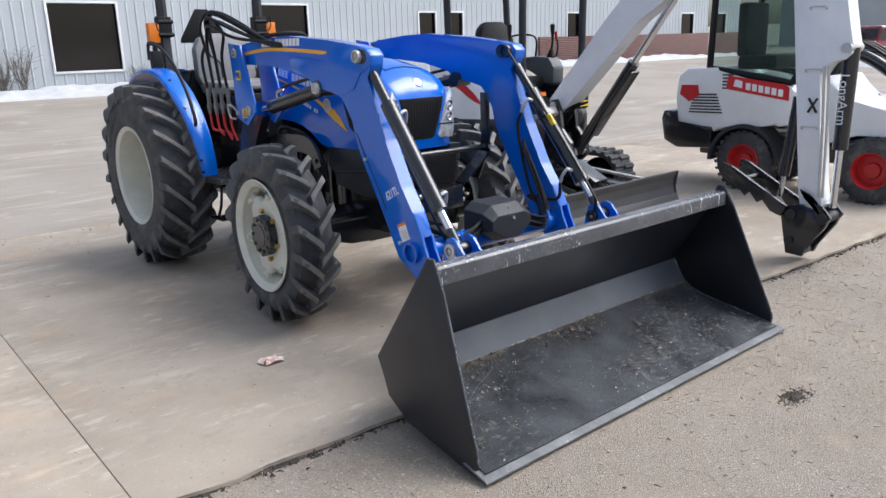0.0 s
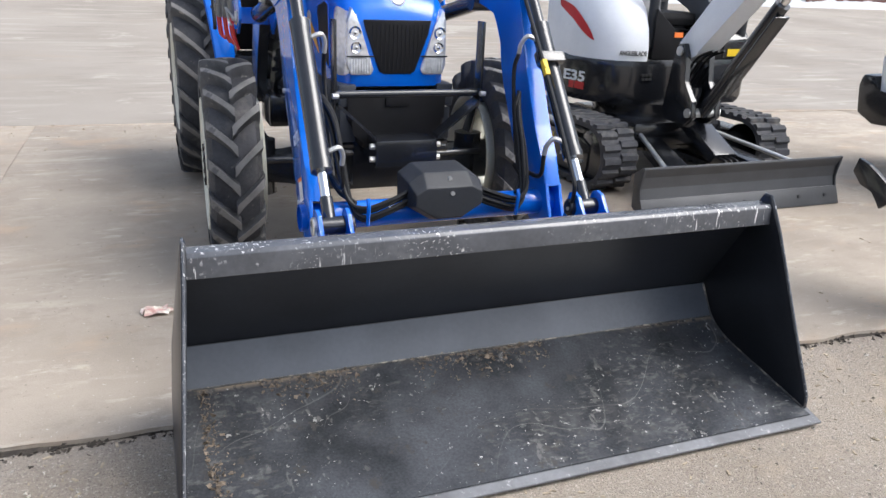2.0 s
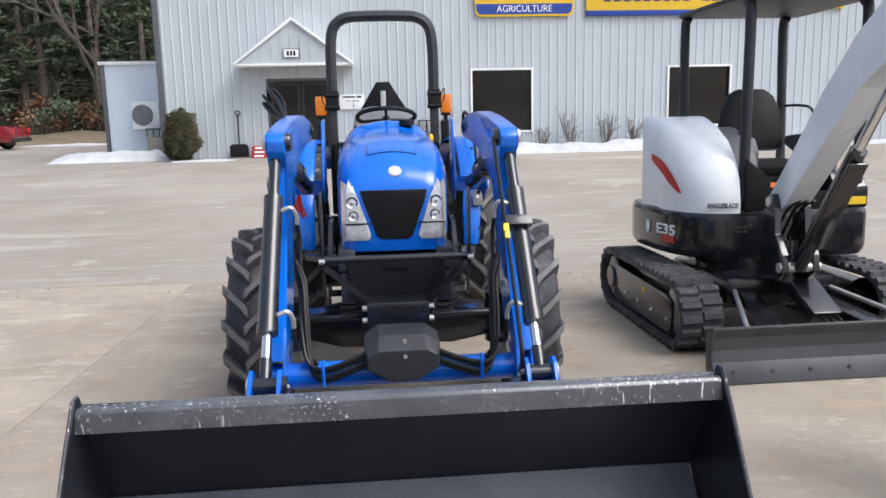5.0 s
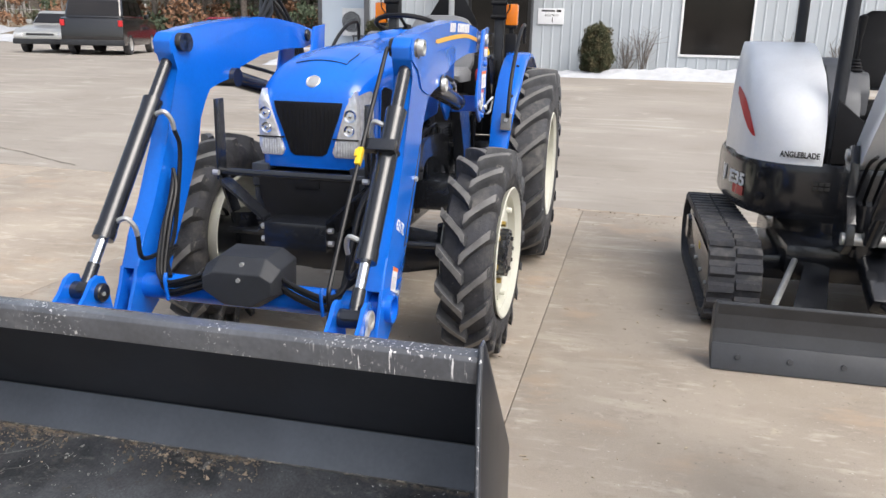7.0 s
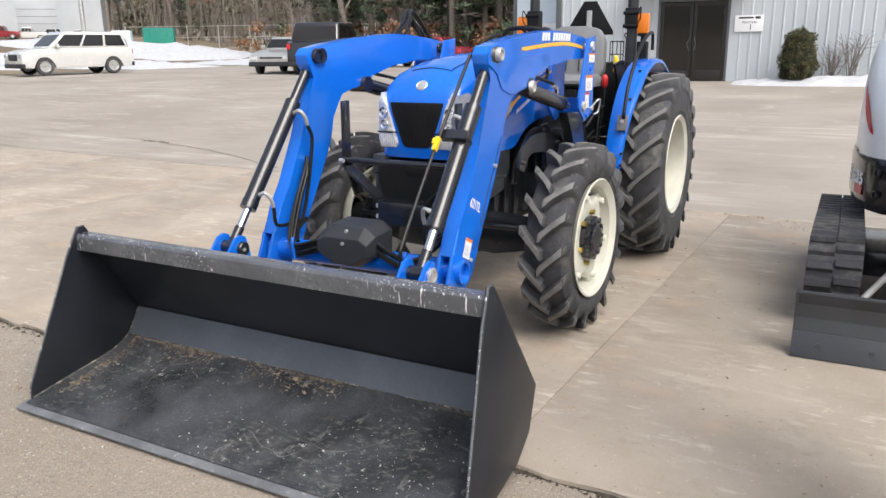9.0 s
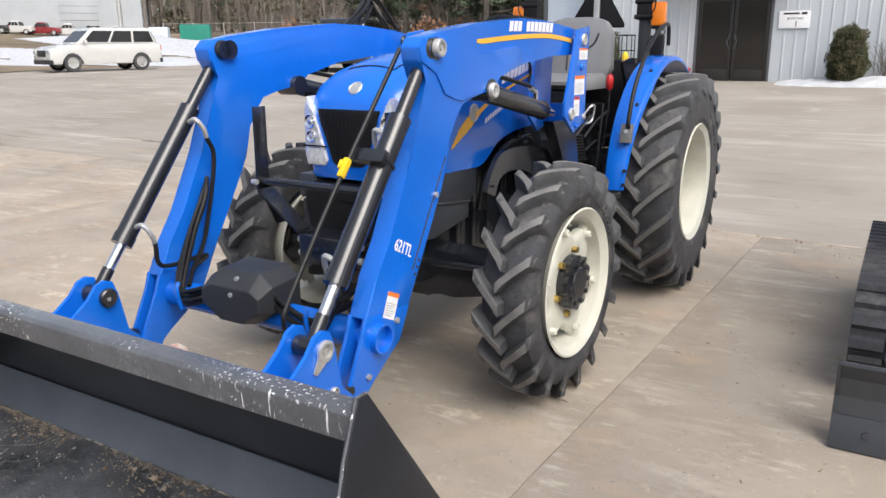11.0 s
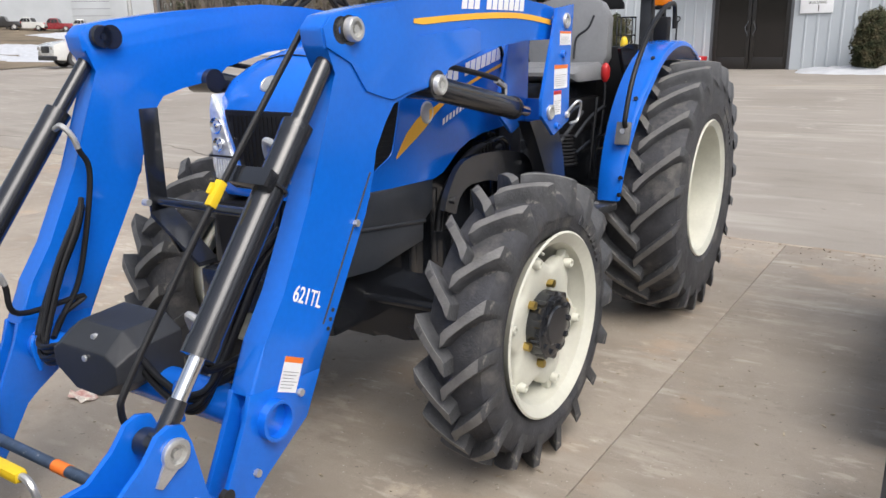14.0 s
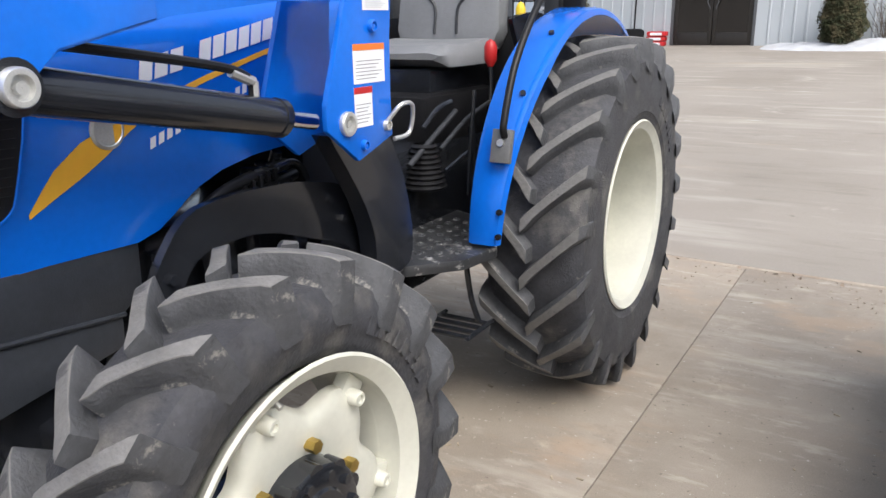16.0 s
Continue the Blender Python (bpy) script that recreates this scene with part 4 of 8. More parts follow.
    lathe(bm, [(0.009 * k, 0.075 - 0.002 * k + 0.010 * (k % 2)) for k in range(19)], (0.29, 3.22, 0.90), 16, "z")
    part("lever_boot", bm, HOSE, tractor, "ribbed rubber lever boot")
    bm = B()
    tube(bm, [(0.30, 3.1, 1.0), (0.31, 3.25, 1.08), (0.32, 3.4, 1.16)], 0.011, 10)
    part("park_lever", bm, GREYP, tractor)
    for (x, y, z), c, r, n in (((0.36, 3.61, 1.355), RED, 0.024, "shift_lever"), ((0.37, 3.86, 1.455), YELLOW, 0.020, "hitch_lever")):
        bm = B()
        tube(bm, [(x - 0.02, y - 0.02, 0.95), (x, y, z - 0.15), (x, y, z - 0.04)], 0.009, 8)
        lv = part(n, bm, BLACK, tractor)
        bm = B()
        hgt = 0.10 if n == "hitch_lever" else 0.06
        lathe(bm, [(-0.045, 0.0005), (-0.045, 0.010), (-0.02, r), (hgt - 0.03, r * 1.05), (hgt - 0.01, r * 0.7), (hgt, 0.0005)], (x, y, z), 14, "z")
        part("knob", bm, c, lv)


chassis()


def fenders():
    for s in (-1, 1):
        bm = B()
        rings = []
        a0, a1, n = radians(1.5), radians(138), 26
        for i in range(n + 1):
            t = a0 + (a1 - a0) * i / n
            r = 0.79
            wx = 0.65 + 0.055 * min(1, i / 9)
            ix = 0.535 - 0.10 * min(1, max(0, (i - 15) / 8))
            ring = []
            for x, rr in ((ix, r - 0.03), (ix + 0.005, r - 0.008), (ix + 0.025, r), (wx - 0.03, r), (wx - 0.008, r - 0.006), (wx, r - 0.03), (wx - 0.006, r - 0.03), (wx - 0.03, r - 0.010), (ix + 0.03, r - 0.010)):
                ring.append((s * x, 3.872 - rr * math.cos(t), 0.738 + rr * math.sin(t)))
            rings.append(ring)
        loop_loft(bm, rings)
        f = part("fender", bm, BLUE, tractor, "blue rear fender")
        bm = B()
        pts = [(3.872 - 0.775 * math.cos(a0 + (a1 - a0) * i / n), 0.738 + 0.775 * math.sin(a0 + (a1 - a0) * i / n)) for i in range(14, n + 1)] + [(4.05, 0.9)]
        prism(bm, pts, "x", s * 0.40, s * 0.42)
        part("inner_panel", bm, BLACK, f)
        bm = B()
        tube(bm, [(s * 0.655, 3.125, 1.12), (s * 0.655, 3.12, 1.17), (s * 0.655, 3.21, 1.36), (s * 0.655, 3.41, 1.56), (s * 0.65, 3.65, 1.685), (s * 0.645, 3.83, 1.72), (s * 0.64, 3.89, 1.69), (s * 0.64, 3.90, 1.59)], 0.0125, 10)
        part("grab_rail", bm, HOSE, f, "black tubular grab rail")
        for a in (4, 10, 40, 62):
            t = radians(a)
            bm = B()
            r = 0.787
            c = Vector((s * 0.655, 3.872 - r * math.cos(t), 0.738 + r * math.sin(t)))
            cyl(bm, c, c + Vector((0, -0.012 * math.cos(t), 0.012 * math.sin(t))), 0.011, 8)
            part("fender_bolt", bm, BLACK, f)
        if s < 0:
            continue
        bm = B()
        m = Matrix.Translation((s * 0.645, 3.13, 1.088)) @ Matrix.Rotation(radians(-14), 4, "X")
        box(bm, -0.035, 0.035, -0.014, 0.01, -0.055, 0.055, 0.004, m)
        lt = part("rail_bracket", bm, BRACKET, f, "grey rail bracket plate")
        bm = B()
        cyl(bm, m @ Vector((0, -0.014, 0.01)), m @ Vector((0, -0.022, 0.01)), 0.013, 10)
        part("bolt", bm, STEEL, lt)
    # roll bar
    for s in (-1, 1):
        bm = B()
        box(bm, s * 0.42 - 0.035, s * 0.42 + 0.035, 4.06, 4.14, 0.9, 1.86, 0.012)
        lo = part("roll_bar_post", bm, GREYP, tractor, "dark grey lower roll bar post")
        bm = B()
        for z in (1.78, 1.88):
            cyl(bm, (s * 0.36, 4.05, z), (s * 0.48, 4.05, z), 0.016, 10)
        tube(bm, [(s * 0.475, 4.04, 1.88), (s * 0.50, 4.03, 1.92), (s * 0.50, 4.03, 1.84), (s * 0.475, 4.04, 1.80)], 0.005, 6)
        box(bm, s * 0.42 - 0.05, s * 0.42 + 0.05, 4.045, 4.155, 1.76, 1.92, 0.008)
        part("hinge", bm, MATTE, lo, "hinge with locking pin")
        bm = B()
        box(bm, s * 0.515 - 0.045, s * 0.515 + 0.045, 4.05, 4.12, 1.72, 1.875, 0.014)
        lamp = part("marker_lamp", bm, AMBER, tractor, "amber marker lamp")
        bm = B()
        box(bm, s * 0.515 - 0.04, s * 0.515 + 0.04, 4.055, 4.115, 1.70, 1.72, 0.004)
        box(bm, s * 0.515 - 0.042, s * 0.515 + 0.042, 4.05, 4.12, 1.47, 1.66, 0.012)
        box(bm, s * 0.515 - 0.015, s * 0.515 + 0.015, 4.07, 4.10, 1.64, 1.72)
        part("lamp_body", bm, MATTE, lamp)
    bm = B()
    tube(bm, [(-0.42, 4.1, 1.84), (-0.42, 4.1, 2.1), (-0.415, 4.1, 2.28), (-0.39, 4.1, 2.42), (-0.31, 4.1, 2.49), (-0.18, 4.1, 2.51), (0.18, 4.1, 2.51), (0.31, 4.1, 2.49), (0.39, 4.1, 2.42), (0.415, 4.1, 2.28), (0.42, 4.1, 2.1), (0.42, 4.1, 1.84)], 0.044, 8, 5)
    part("roll_bar", bm, GREYP, tractor, "dark grey folding roll bar hoop")
    bm = B()
    prism(bm, [(-0.205, 1.72), (-0.205, 1.75), (-0.055, 1.995), (0.055, 1.995), (0.205, 1.75), (0.205, 1.72)], "y", 4.30, 4.31, 0.002)
    smv = part("slow_vehicle_sign", bm, MATTE, tractor, "back of a triangular slow-vehicle sign")
    bm = B()
    box(bm, -0.022, 0.022, 4.28, 4.298, 1.5, 1.92, 0.003)
    part("sign_post", bm, STEEL, smv)
    # cup cage behind the seat
    bm = B()
    for z in (1.56, 1.66):
        ring = [(0.33 + 0.055 * math.cos(2 * math.pi * i / 14), 4.0 + 0.055 * math.sin(2 * math.pi * i / 14), z) for i in range(15)]
        tube(bm, ring, 0.004, 5, 1)
    for i in range(5):
        t = 2 * math.pi * i / 5
        cyl(bm, (0.33 + 0.055 * math.cos(t), 4.0 + 0.055 * math.sin(t), 1.50), (0.33 + 0.055 * math.cos(t), 4.0 + 0.055 * math.sin(t), 1.66), 0.004, 5)
    part("cup_holder", bm, BLACK, tractor, "black wire cup holder")


fenders()


def seat():
    bm = B()
    rings = []
    for i in range(9):
        t = i / 8
        y = 3.40 + 0.50 * t
        w = 0.255 + 0.015 * math.sin(math.pi * t)
        zt = 1.405 - 0.012 * math.sin(math.pi * t) + 0.02 * t
        zb = 1.315
        e = 0.0 if 0 < i < 8 else 0.03
        rings.append([(-w + e, y, zb + e), (-w, y, (zb + zt) / 2), (-w + 0.03 + e, y, zt - 0.005 - e), (-w * 0.5, y, zt - 0.008 - e), (0, y, zt - 0.010 - e), (w * 0.5, y, zt - 0.008 - e), (w - 0.03 - e, y, zt - 0.005 - e), (w, y, (zb + zt) / 2), (w - e, y, zb + e)])
    loop_loft(bm, rings)
    s = part("seat", bm, FABRIC, tractor, "grey vinyl seat with raised bolsters")
    bm = B()
    m = Matrix.Translation((0, 3.93, 1.34)) @ Matrix.Rotation(radians(-8), 4, "X")
    prism(bm, [(-0.23, 0.02), (-0.26, 0.10), (-0.25, 0.33), (-0.20, 0.42), (-0.1, 0.445), (0.1, 0.445), (0.20, 0.42), (0.25, 0.33), (0.26, 0.10), (0.23, 0.02)], "y", -0.055, 0.05, 0.035)
    for v in bm.verts:
        v.co = m @ v.co
    b = part("backrest", bm, FABRIC, s, "grey vinyl backrest")
    bm = B()
    for q in (-1, 1):
        tube(bm, [m @ Vector(p) for p in ((q * 0.16, -0.056, 0.33), (q * 0.13, -0.056, 0.26), (q * 0.06, -0.056, 0.20), (q * 0.055, -0.056, 0.08))], 0.007, 6)
    part("piping", bm, GREYP, b)
    bm = B()
    box(bm, -0.2, 0.2, 3.42, 3.9, 1.2, 1.31, 0.02)
    part("seat_base", bm, BLACK, s)
    bm = B()
    box(bm, -0.235, 0.235, 2.62, 2.86, 0.9, 1.53, 0.04)
    prism(bm, [(2.78, 1.5), (2.80, 1.61), (2.84, 1.63), (2.9, 1.61), (2.9, 1.5)], "x", -0.225, 0.225, 0.015)
    d = part("dashboard", bm, MATTE, tractor, "black dashboard cowl")
    bm = B()
    prism(bm, [(2.79, 1.60), (2.80, 1.635), (2.88, 1.645), (2.90, 1.635), (2.82, 1.595)], "x", -0.2, 0.2, 0.004)
    part("dash_top", bm, FABRIC, d, "grey instrument panel top")
    bm = B()
    lathe(bm, [(0.0, 0.05), (0.03, 0.05), (0.036, 0.044), (0.036, 0.0005)], (0.13, 2.72, 1.625), 24, "z")
    part("filler_cap", bm, MATTE, tractor, "black filler cap")
    bm = B()
    ring = [(0.20 * math.cos(2 * math.pi * i / 28), 0.20 * math.sin(2 * math.pi * i / 28), 0) for i in range(29)]
    m = Matrix.Translation((0.0, 3.0, 1.685)) @ Matrix.Rotation(radians(-16), 4, "X")
    tube(bm, [m @ Vector(p) for p in ring], 0.015, 8, 1)
    for a in (0.5, 2.6, 4.7):
        cyl(bm, m @ Vector((0, 0, -0.02)), m @ Vector((0.2 * math.cos(a), 0.2 * math.sin(a), 0)), 0.010, 8)
    cyl(bm, m @ Vector((0, 0, 0.0)), m @ Vector((0, 0.0, -0.22)), 0.025)
    part("steering_wheel", bm, MATTE, tractor, "black steering wheel")


seat()


def label_plate(parent, s, x, y, z, w, h, head, lean=0.0):
    """A warning label on a loader plate, upper left corner at y, z."""
    m = Matrix.Translation((s * x, y, z)) @ Matrix.Rotation(lean, 4, "X")
    for nm, a, b, c, off in (("label_sheet", 0, h, DECAL, 0.0012), ("label_head", 0, h * 0.16, head, 0.002)):
        bm = B()
        bm.faces.new([bm.verts.new(m @ Vector((s * off, u, v))) for u, v in ((0, -a), (w, -a), (w, -b), (0, -b))])
        p = part(nm, bm, c, parent, "white warning label with coloured heading" if nm == "label_sheet" else "")
        if nm == "label_sheet":
            sheet = p
        else:
            p.parent = sheet
    bm = B()
    for k in range(6):
        v = -h * (0.42 + 0.09 * k)
        bm.faces.new([bm.verts.new(m @ Vector((s * 0.002, u, q))) for u, q in ((w * 0.08, v), (w * (0.9 - 0.1 * (k % 3)), v), (w * (0.9 - 0.1 * (k % 3)), v - h * 0.018), (w * 0.08, v - h * 0.018))])
    part("print_bar", bm, FABRIC, sheet)


def loader():
    boom = [(2.60, 1.645), (2.4, 1.668), (2.1, 1.688), (1.87, 1.69), (1.46, 1.655), (1.18, 1.618), (1.075, 1.60), (1.04, 1.565), (1.05, 1.515), (1.10, 1.45), (0.965, 1.137), (0.845, 0.905), (0.765, 0.79), (0.70, 0.665), (0.965, 0.645), (1.075, 0.845), (1.185, 1.05), (1.225, 1.09), (1.23, 1.165), (1.255, 1.225), (1.30, 1.31), (1.345, 1.36), (1.44, 1.385), (1.60, 1.39), (1.66, 1.455), (1.90, 1.50), (2.2, 1.53), (2.45, 1.535), (2.62, 1.56)]
    gusset = [(1.045, 1.565), (1.078, 1.598), (1.16, 1.612), (1.36, 1.628), (1.472, 1.543), (1.79, 1.575), (1.864, 1.56), (1.864, 1.495), (1.66, 1.452), (1.60, 1.393), (1.44, 1.388), (1.345, 1.363), (1.29, 1.375), (1.215, 1.395), (1.155, 1.475), (1.055, 1.515)]
    foot = [(0.70, 0.675), (0.68, 0.61), (0.50, 0.25), (0.585, 0.225), (0.69, 0.40), (0.735, 0.43), (0.90, 0.53), (0.965, 0.65)]
    for s in (-1, 1):
        bm = B()
        prism(bm, boom, "x", s * 0.482, s * 0.56, 0.010)
        for a, b in ((0.545, 0.56), (0.482, 0.497)):
            prism(bm, foot, "x", s * a, s * b, 0.003)
        arm = part("loader_arm", bm, BLUE, tractor, "blue loader lift arm")
        bm = B()
        prism(bm, gusset, "x", s * 0.56, s * 0.5655, 0.002)
        part("knee_plate", bm, BLUE, arm)
        bm = B()
        for y0, z0, y1, z1 in ((0.985, 0.775, 1.222, 1.165),):
            tube(bm, [(s * 0.561, y0, z0), (s * 0.561, y1, z1)], 0.0028, 6, 1)
        part("seam", bm, INK, arm)
        for y, z, r in [(1.005 + 0.012 * k, 0.755 + 0.024 * k, 0.006) for k in range(3)] + [(0.605, 0.44, 0.020), (0.575, 0.385, 0.012)]:
            bm = B()
            cyl(bm, (s * 0.545, y, z), (s * 0.562, y, z), r, 14)
            part("drilled_hole", bm, INK, arm)
        for y, z, r in ((1.155, 1.562, 0.033), (1.577, 1.396, 0.032), (2.50, 1.608, 0.03)):
            bm = B()
            x1 = 0.59 if y < 2 else 0.612
            lathe(bm, [(x1 - 0.03, r), (x1 - 0.004, r), (x1, r * 0.92), (x1, r * 0.66), (x1 - 0.012, r * 0.60), (x1 - 0.012, r * 0.36), (x1 - 0.002, r * 0.32), (x1 - 0.002, 0.0005)], (0, y, z), 24, sgn=s)
            cyl(bm, (s * 0.48, y, z), (s * 0.57, y, z), r * 0.7, 16)
            part("pivot_pin", bm, STEEL, arm, "zinc pivot pin head")
            bm = B()
            lathe(bm, [(-0.484, r * 1.15), (-0.474, r * 1.15), (-0.469, r), (-0.469, r * 0.35), (-0.465, r * 0.3), (-0.465, 0.0005)], (0, y, z), 20, sgn=-s)
            part("pin_cap", bm, BLACK, arm, "black inner pin cap")
        for y, z in ((0.875, 0.615), (0.70, 0.46), (0.615, 0.33), (1.145, 1.03)):
            bm = B()
            cyl(bm, (s * 0.558, y, z), (s * 0.572, y, z), 0.011, 6)
            part("bolt", bm, STEEL, arm)
        bm = B()
        lathe(bm, [(0.46, 0.012), (0.46, 0.036), (0.468, 0.040), (0.556, 0.040), (0.566, 0.036), (0.566, 0.012)], (0, 1.118, 1.560), 22, sgn=s)
        part("cylinder_eye", bm, BLACK, arm, "black cylinder eye at the knee")
        # stripe, lettering and labels
        bm = B()
        rows = []
        for k in range(20):
            y = 1.46 + 0.98 * k / 19
            z = 1.585 + 0.035 * math.sin(min(1, k / 14) * math.pi / 2) - 0.02 * max(0, (k - 12) / 7) ** 2
            rows.append([bm.verts.new((s * 0.5625, y, z + 0.011)), bm.verts.new((s * 0.5625, y, z - 0.009 * (1 if k else 0.2)))])
        for a, b in zip(rows, rows[1:]):
            bm.faces.new((a[0], a[1], b[1], b[0]))
        part("arm_stripe", bm, GOLD, arm, "gold stripe")

        def on_arm(u, v):
            y = (1.74 + u) if s > 0 else (1.74 + 0.46 - u)
            return (s * 0.5625, y, 1.632 + 0.005 * math.sin((y - 1.7) * 4) + v)

        lettering(letter_bars(on_arm, 11, 0.46, 0.042, skip=(3,)), arm)
        m = Matrix(((0, 0, s, s * 0.5612), (s, 0, 0, 0.93), (0, 1, 0, 0.868), (0, 0, 0, 1))) @ Matrix.Rotation(-0.46 * s, 4, "Z")
        text("model_number", "621TL", 0.062, m, DECAL, arm, 0.0006, 0.115, 0.0007)
        label_plate(arm, s, 0.5605, 0.832, 0.735, 0.073, 0.095, ORANGE, -0.42)
        # mast
        mp = [(2.42, 1.655), (2.58, 1.675), (2.553, 1.45), (2.55, 1.30), (2.556, 1.20), (2.405, 1.152), (2.285, 1.24), (2.285, 1.30)]
        bm = B()
        for a, b in ((0.588, 0.603), (0.395, 0.41)):
            prism(bm, mp, "x", s * a, s * b, 0.003)
        box(bm, min(s * 0.41, s * 0.588), max(s * 0.41, s * 0.588), 2.53, 2.545, 1.2, 1.29)
        mast = part("loader_mast", bm, BLUE, tractor, "blue loader mast with warning labels")
        for y, z, r, c in ((2.36, 1.25, 0.03, STEEL), (2.525, 1.228, 0.014, STEEL), (2.475, 1.475, 0.016, BLUE), (2.425, 1.19, 0.014, BLUE)):
            bm = B()
            lathe(bm, [(0.59, r), (0.612, r), (0.615, r * 0.9), (0.615, r * 0.64), (0.604, r * 0.58), (0.604, r * 0.36), (0.612, r * 0.3), (0.612, 0.0005)], (0, y, z), 20, sgn=s)
            part("mast_pin", bm, c, mast)
        bm = B()
        tube(bm, [(s * 0.61, 2.525, 1.24), (s * 0.64, 2.545, 1.28), (s * 0.635, 2.605, 1.27), (s * 0.62, 2.61, 1.20), (s * 0.615, 2.545, 1.19)], 0.006, 8)
        part("hitch_pin", bm, STEEL, mast, "bent wire hitch pin")
        if s > 0:
            label_plate(mast, s, 0.603, 2.44, 1.566, 0.112, 0.054, ORANGE)
            label_plate(mast, s, 0.603, 2.393, 1.434, 0.132, 0.094, ORANGE)
            label_plate(mast, s, 0.603, 2.392, 1.332, 0.075, 0.097, RED)
        else:
            for y, z in ((2.44, 1.44), (2.40, 1.20)):
                bm = B()
                box(bm, -0.606, -0.6035, y, y + 0.06, z, z + 0.06)
                yl = part("label_sheet", bm, YELLOW, mast, "yellow warning label")
                for k in range(3):
                    bm = B()
                    box(bm, -0.6072, -0.606, y + 0.008, y + 0.05 - 0.008 * k, z + 0.012 + 0.015 * k, z + 0.018 + 0.015 * k)
                    part("print_bar", bm, INK, yl)
        bm = B()
        edge = spline([(y, z, 0) for y, z in ((2.72, 1.20), (2.754, 1.132), (2.796, 1.054), (2.826, 0.959), (2.847, 0.845), (2.837, 0.772), (2.801, 0.745), (2.70, 0.735), (2.655, 0.775), (2.649, 0.823), (2.64, 0.895), (2.599, 0.99), (2.539, 1.082), (2.455, 1.20))], 3)
        prism(bm, [(p.x, p.y) for p in edge], "x", s * 0.41, s * 0.47)
        box(bm, min(s * 0.2, s * 0.44), max(s * 0.2, s * 0.44), 2.4, 2.72, 0.62, 0.80, 0.02)
        part("mast_bracket", bm, BLACK, mast, "black curved mast bracket")
        # lift cylinder
        a, b = Vector((s * 0.50, 1.577, 1.396)), Vector((s * 0.50, 2.36, 1.25))
        d = (b - a).normalized()
        bm = B()
        cyl(bm, a + d * 0.02, a + d * 0.66, 0.043, 28)
        cyl(bm, a + d * 0.655, a + d * 0.675, 0.046, 28)
        cyl(bm, (s * 0.455, a.y, a.z), (s * 0.572, a.y, a.z), 0.046, 24)
        lift = part("lift_cylinder", bm, BLACK, tractor, "black hydraulic lift cylinder")
        bm = B()
        cyl(bm, a + d * 0.67, b, 0.02, 16)
        part("rod", bm, CHROME, lift)
        bm = B()
        tube(bm, [a + Vector((0, 0.03, 0.04)), a + Vector((0, 0.05, 0.065)), a + Vector((0, 0.12, 0.06)), a + Vector((0, 0.45, 0.01)), a + Vector((0, 0.55, -0.015)), a + Vector((0, 0.58, -0.04)), a + Vector((0, 0.58, -0.09))], 0.010, 8)
        part("pipe", bm, HOSE, lift)
        bm = B()
        cyl(bm, a + Vector((0, 0.52, -0.01)), a + Vector((0, 0.585, -0.035)), 0.012, 8)
        cyl(bm, a + Vector((0, 0.585, -0.035)), a + Vector((0, 0.585, -0.08)), 0.012, 8)
        part("fitting", bm, STEEL, lift)
        # bucket cylinder
        p0, p1 = Vector((s * 0.528, 1.15, 1.56)), Vector((s * 0.535, 0.443, 0.650))
        d = (p1 - p0).normalized()
        bm = B()
        cyl(bm, p0 + d * 0.32, p0 + d * 0.935, 0.040, 28)
        cyl(bm, p0 + d * 0.895, p0 + d * 0.938, 0.0425, 28)
        cyl(bm, p0 + d * 0.30, p0 + d * 0.345, 0.042, 28, 0.0405)
        cyl(bm, p0, p0 + d * 0.305, 0.0255, 20)
        cyl(bm, (s * 0.46, p0.y, p0.z), (s * 0.566, p0.y, p0.z), 0.040, 24)
        cyl(bm, p1 - d * 0.11, p1, 0.024, 16)
        cyl(bm, (s * 0.485, p1.y, p1.z), (s * 0.575, p1.y, p1.z), 0.034, 20)
        bc = part("bucket_cylinder", bm, BLACK, tractor, "black hydraulic bucket cylinder")
        bm = B()
        cyl(bm, p0 + d * 0.93, p1 - d * 0.09, 0.0195, 20)
        part("rod", bm, CHROME, bc, "polished chrome rod")
        for q, dz in ((0.37, 0.0), (0.86, -0.02)):
            c = p0 + d * q + Vector((-s * 0.03, 0, 0))
            bm = B()
            tube(bm, [c, c + Vector((-s * 0.045, 0.0, 0.015)), c + Vector((-s * 0.065, 0.02, -0.02)), c + Vector((-s * 0.065, 0.035, -0.06))], 0.010, 8)
            part("elbow_fitting", bm, STEEL, bc)
            bm = B()
            tube(bm, [c + Vector((-s * 0.065, 0.035, -0.06)), c + Vector((-s * 0.07, 0.06, -0.16)), Vector((s * 0.425, 0.90, 0.80 + dz * 4)), Vector((s * 0.42, 0.82, 0.68)), Vector((s * 0.36, 0.74, 0.635))], 0.0095, 8)
            part("hose", bm, HOSE, bc, "black hydraulic hose")
        # coupler plates, pin and bushing
        cp = [(0.402, 0.705), (0.438, 0.717), (0.474, 0.705), (0.492, 0.655), (0.52, 0.50), (0.60, 0.43), (0.565, 0.27), (0.42, 0.26), (0.17, 0.60), (0.14, 0.637), (0.22, 0.605), (0.30, 0.608), (0.365, 0.655)]
        bm = B()
        for a, b in ((0.575, 0.59), (0.467, 0.482)):
            prism(bm, cp, "x", s * a, s * b, 0.003)
        prism(bm, [(0.15, 0.625), (0.22, 0.615), (0.45, 0.30), (0.43, 0.27)], "x", s * 0.482, s * 0.575)
        co = part("coupler", bm, BLUE, tractor, "blue bucket coupler bracket")
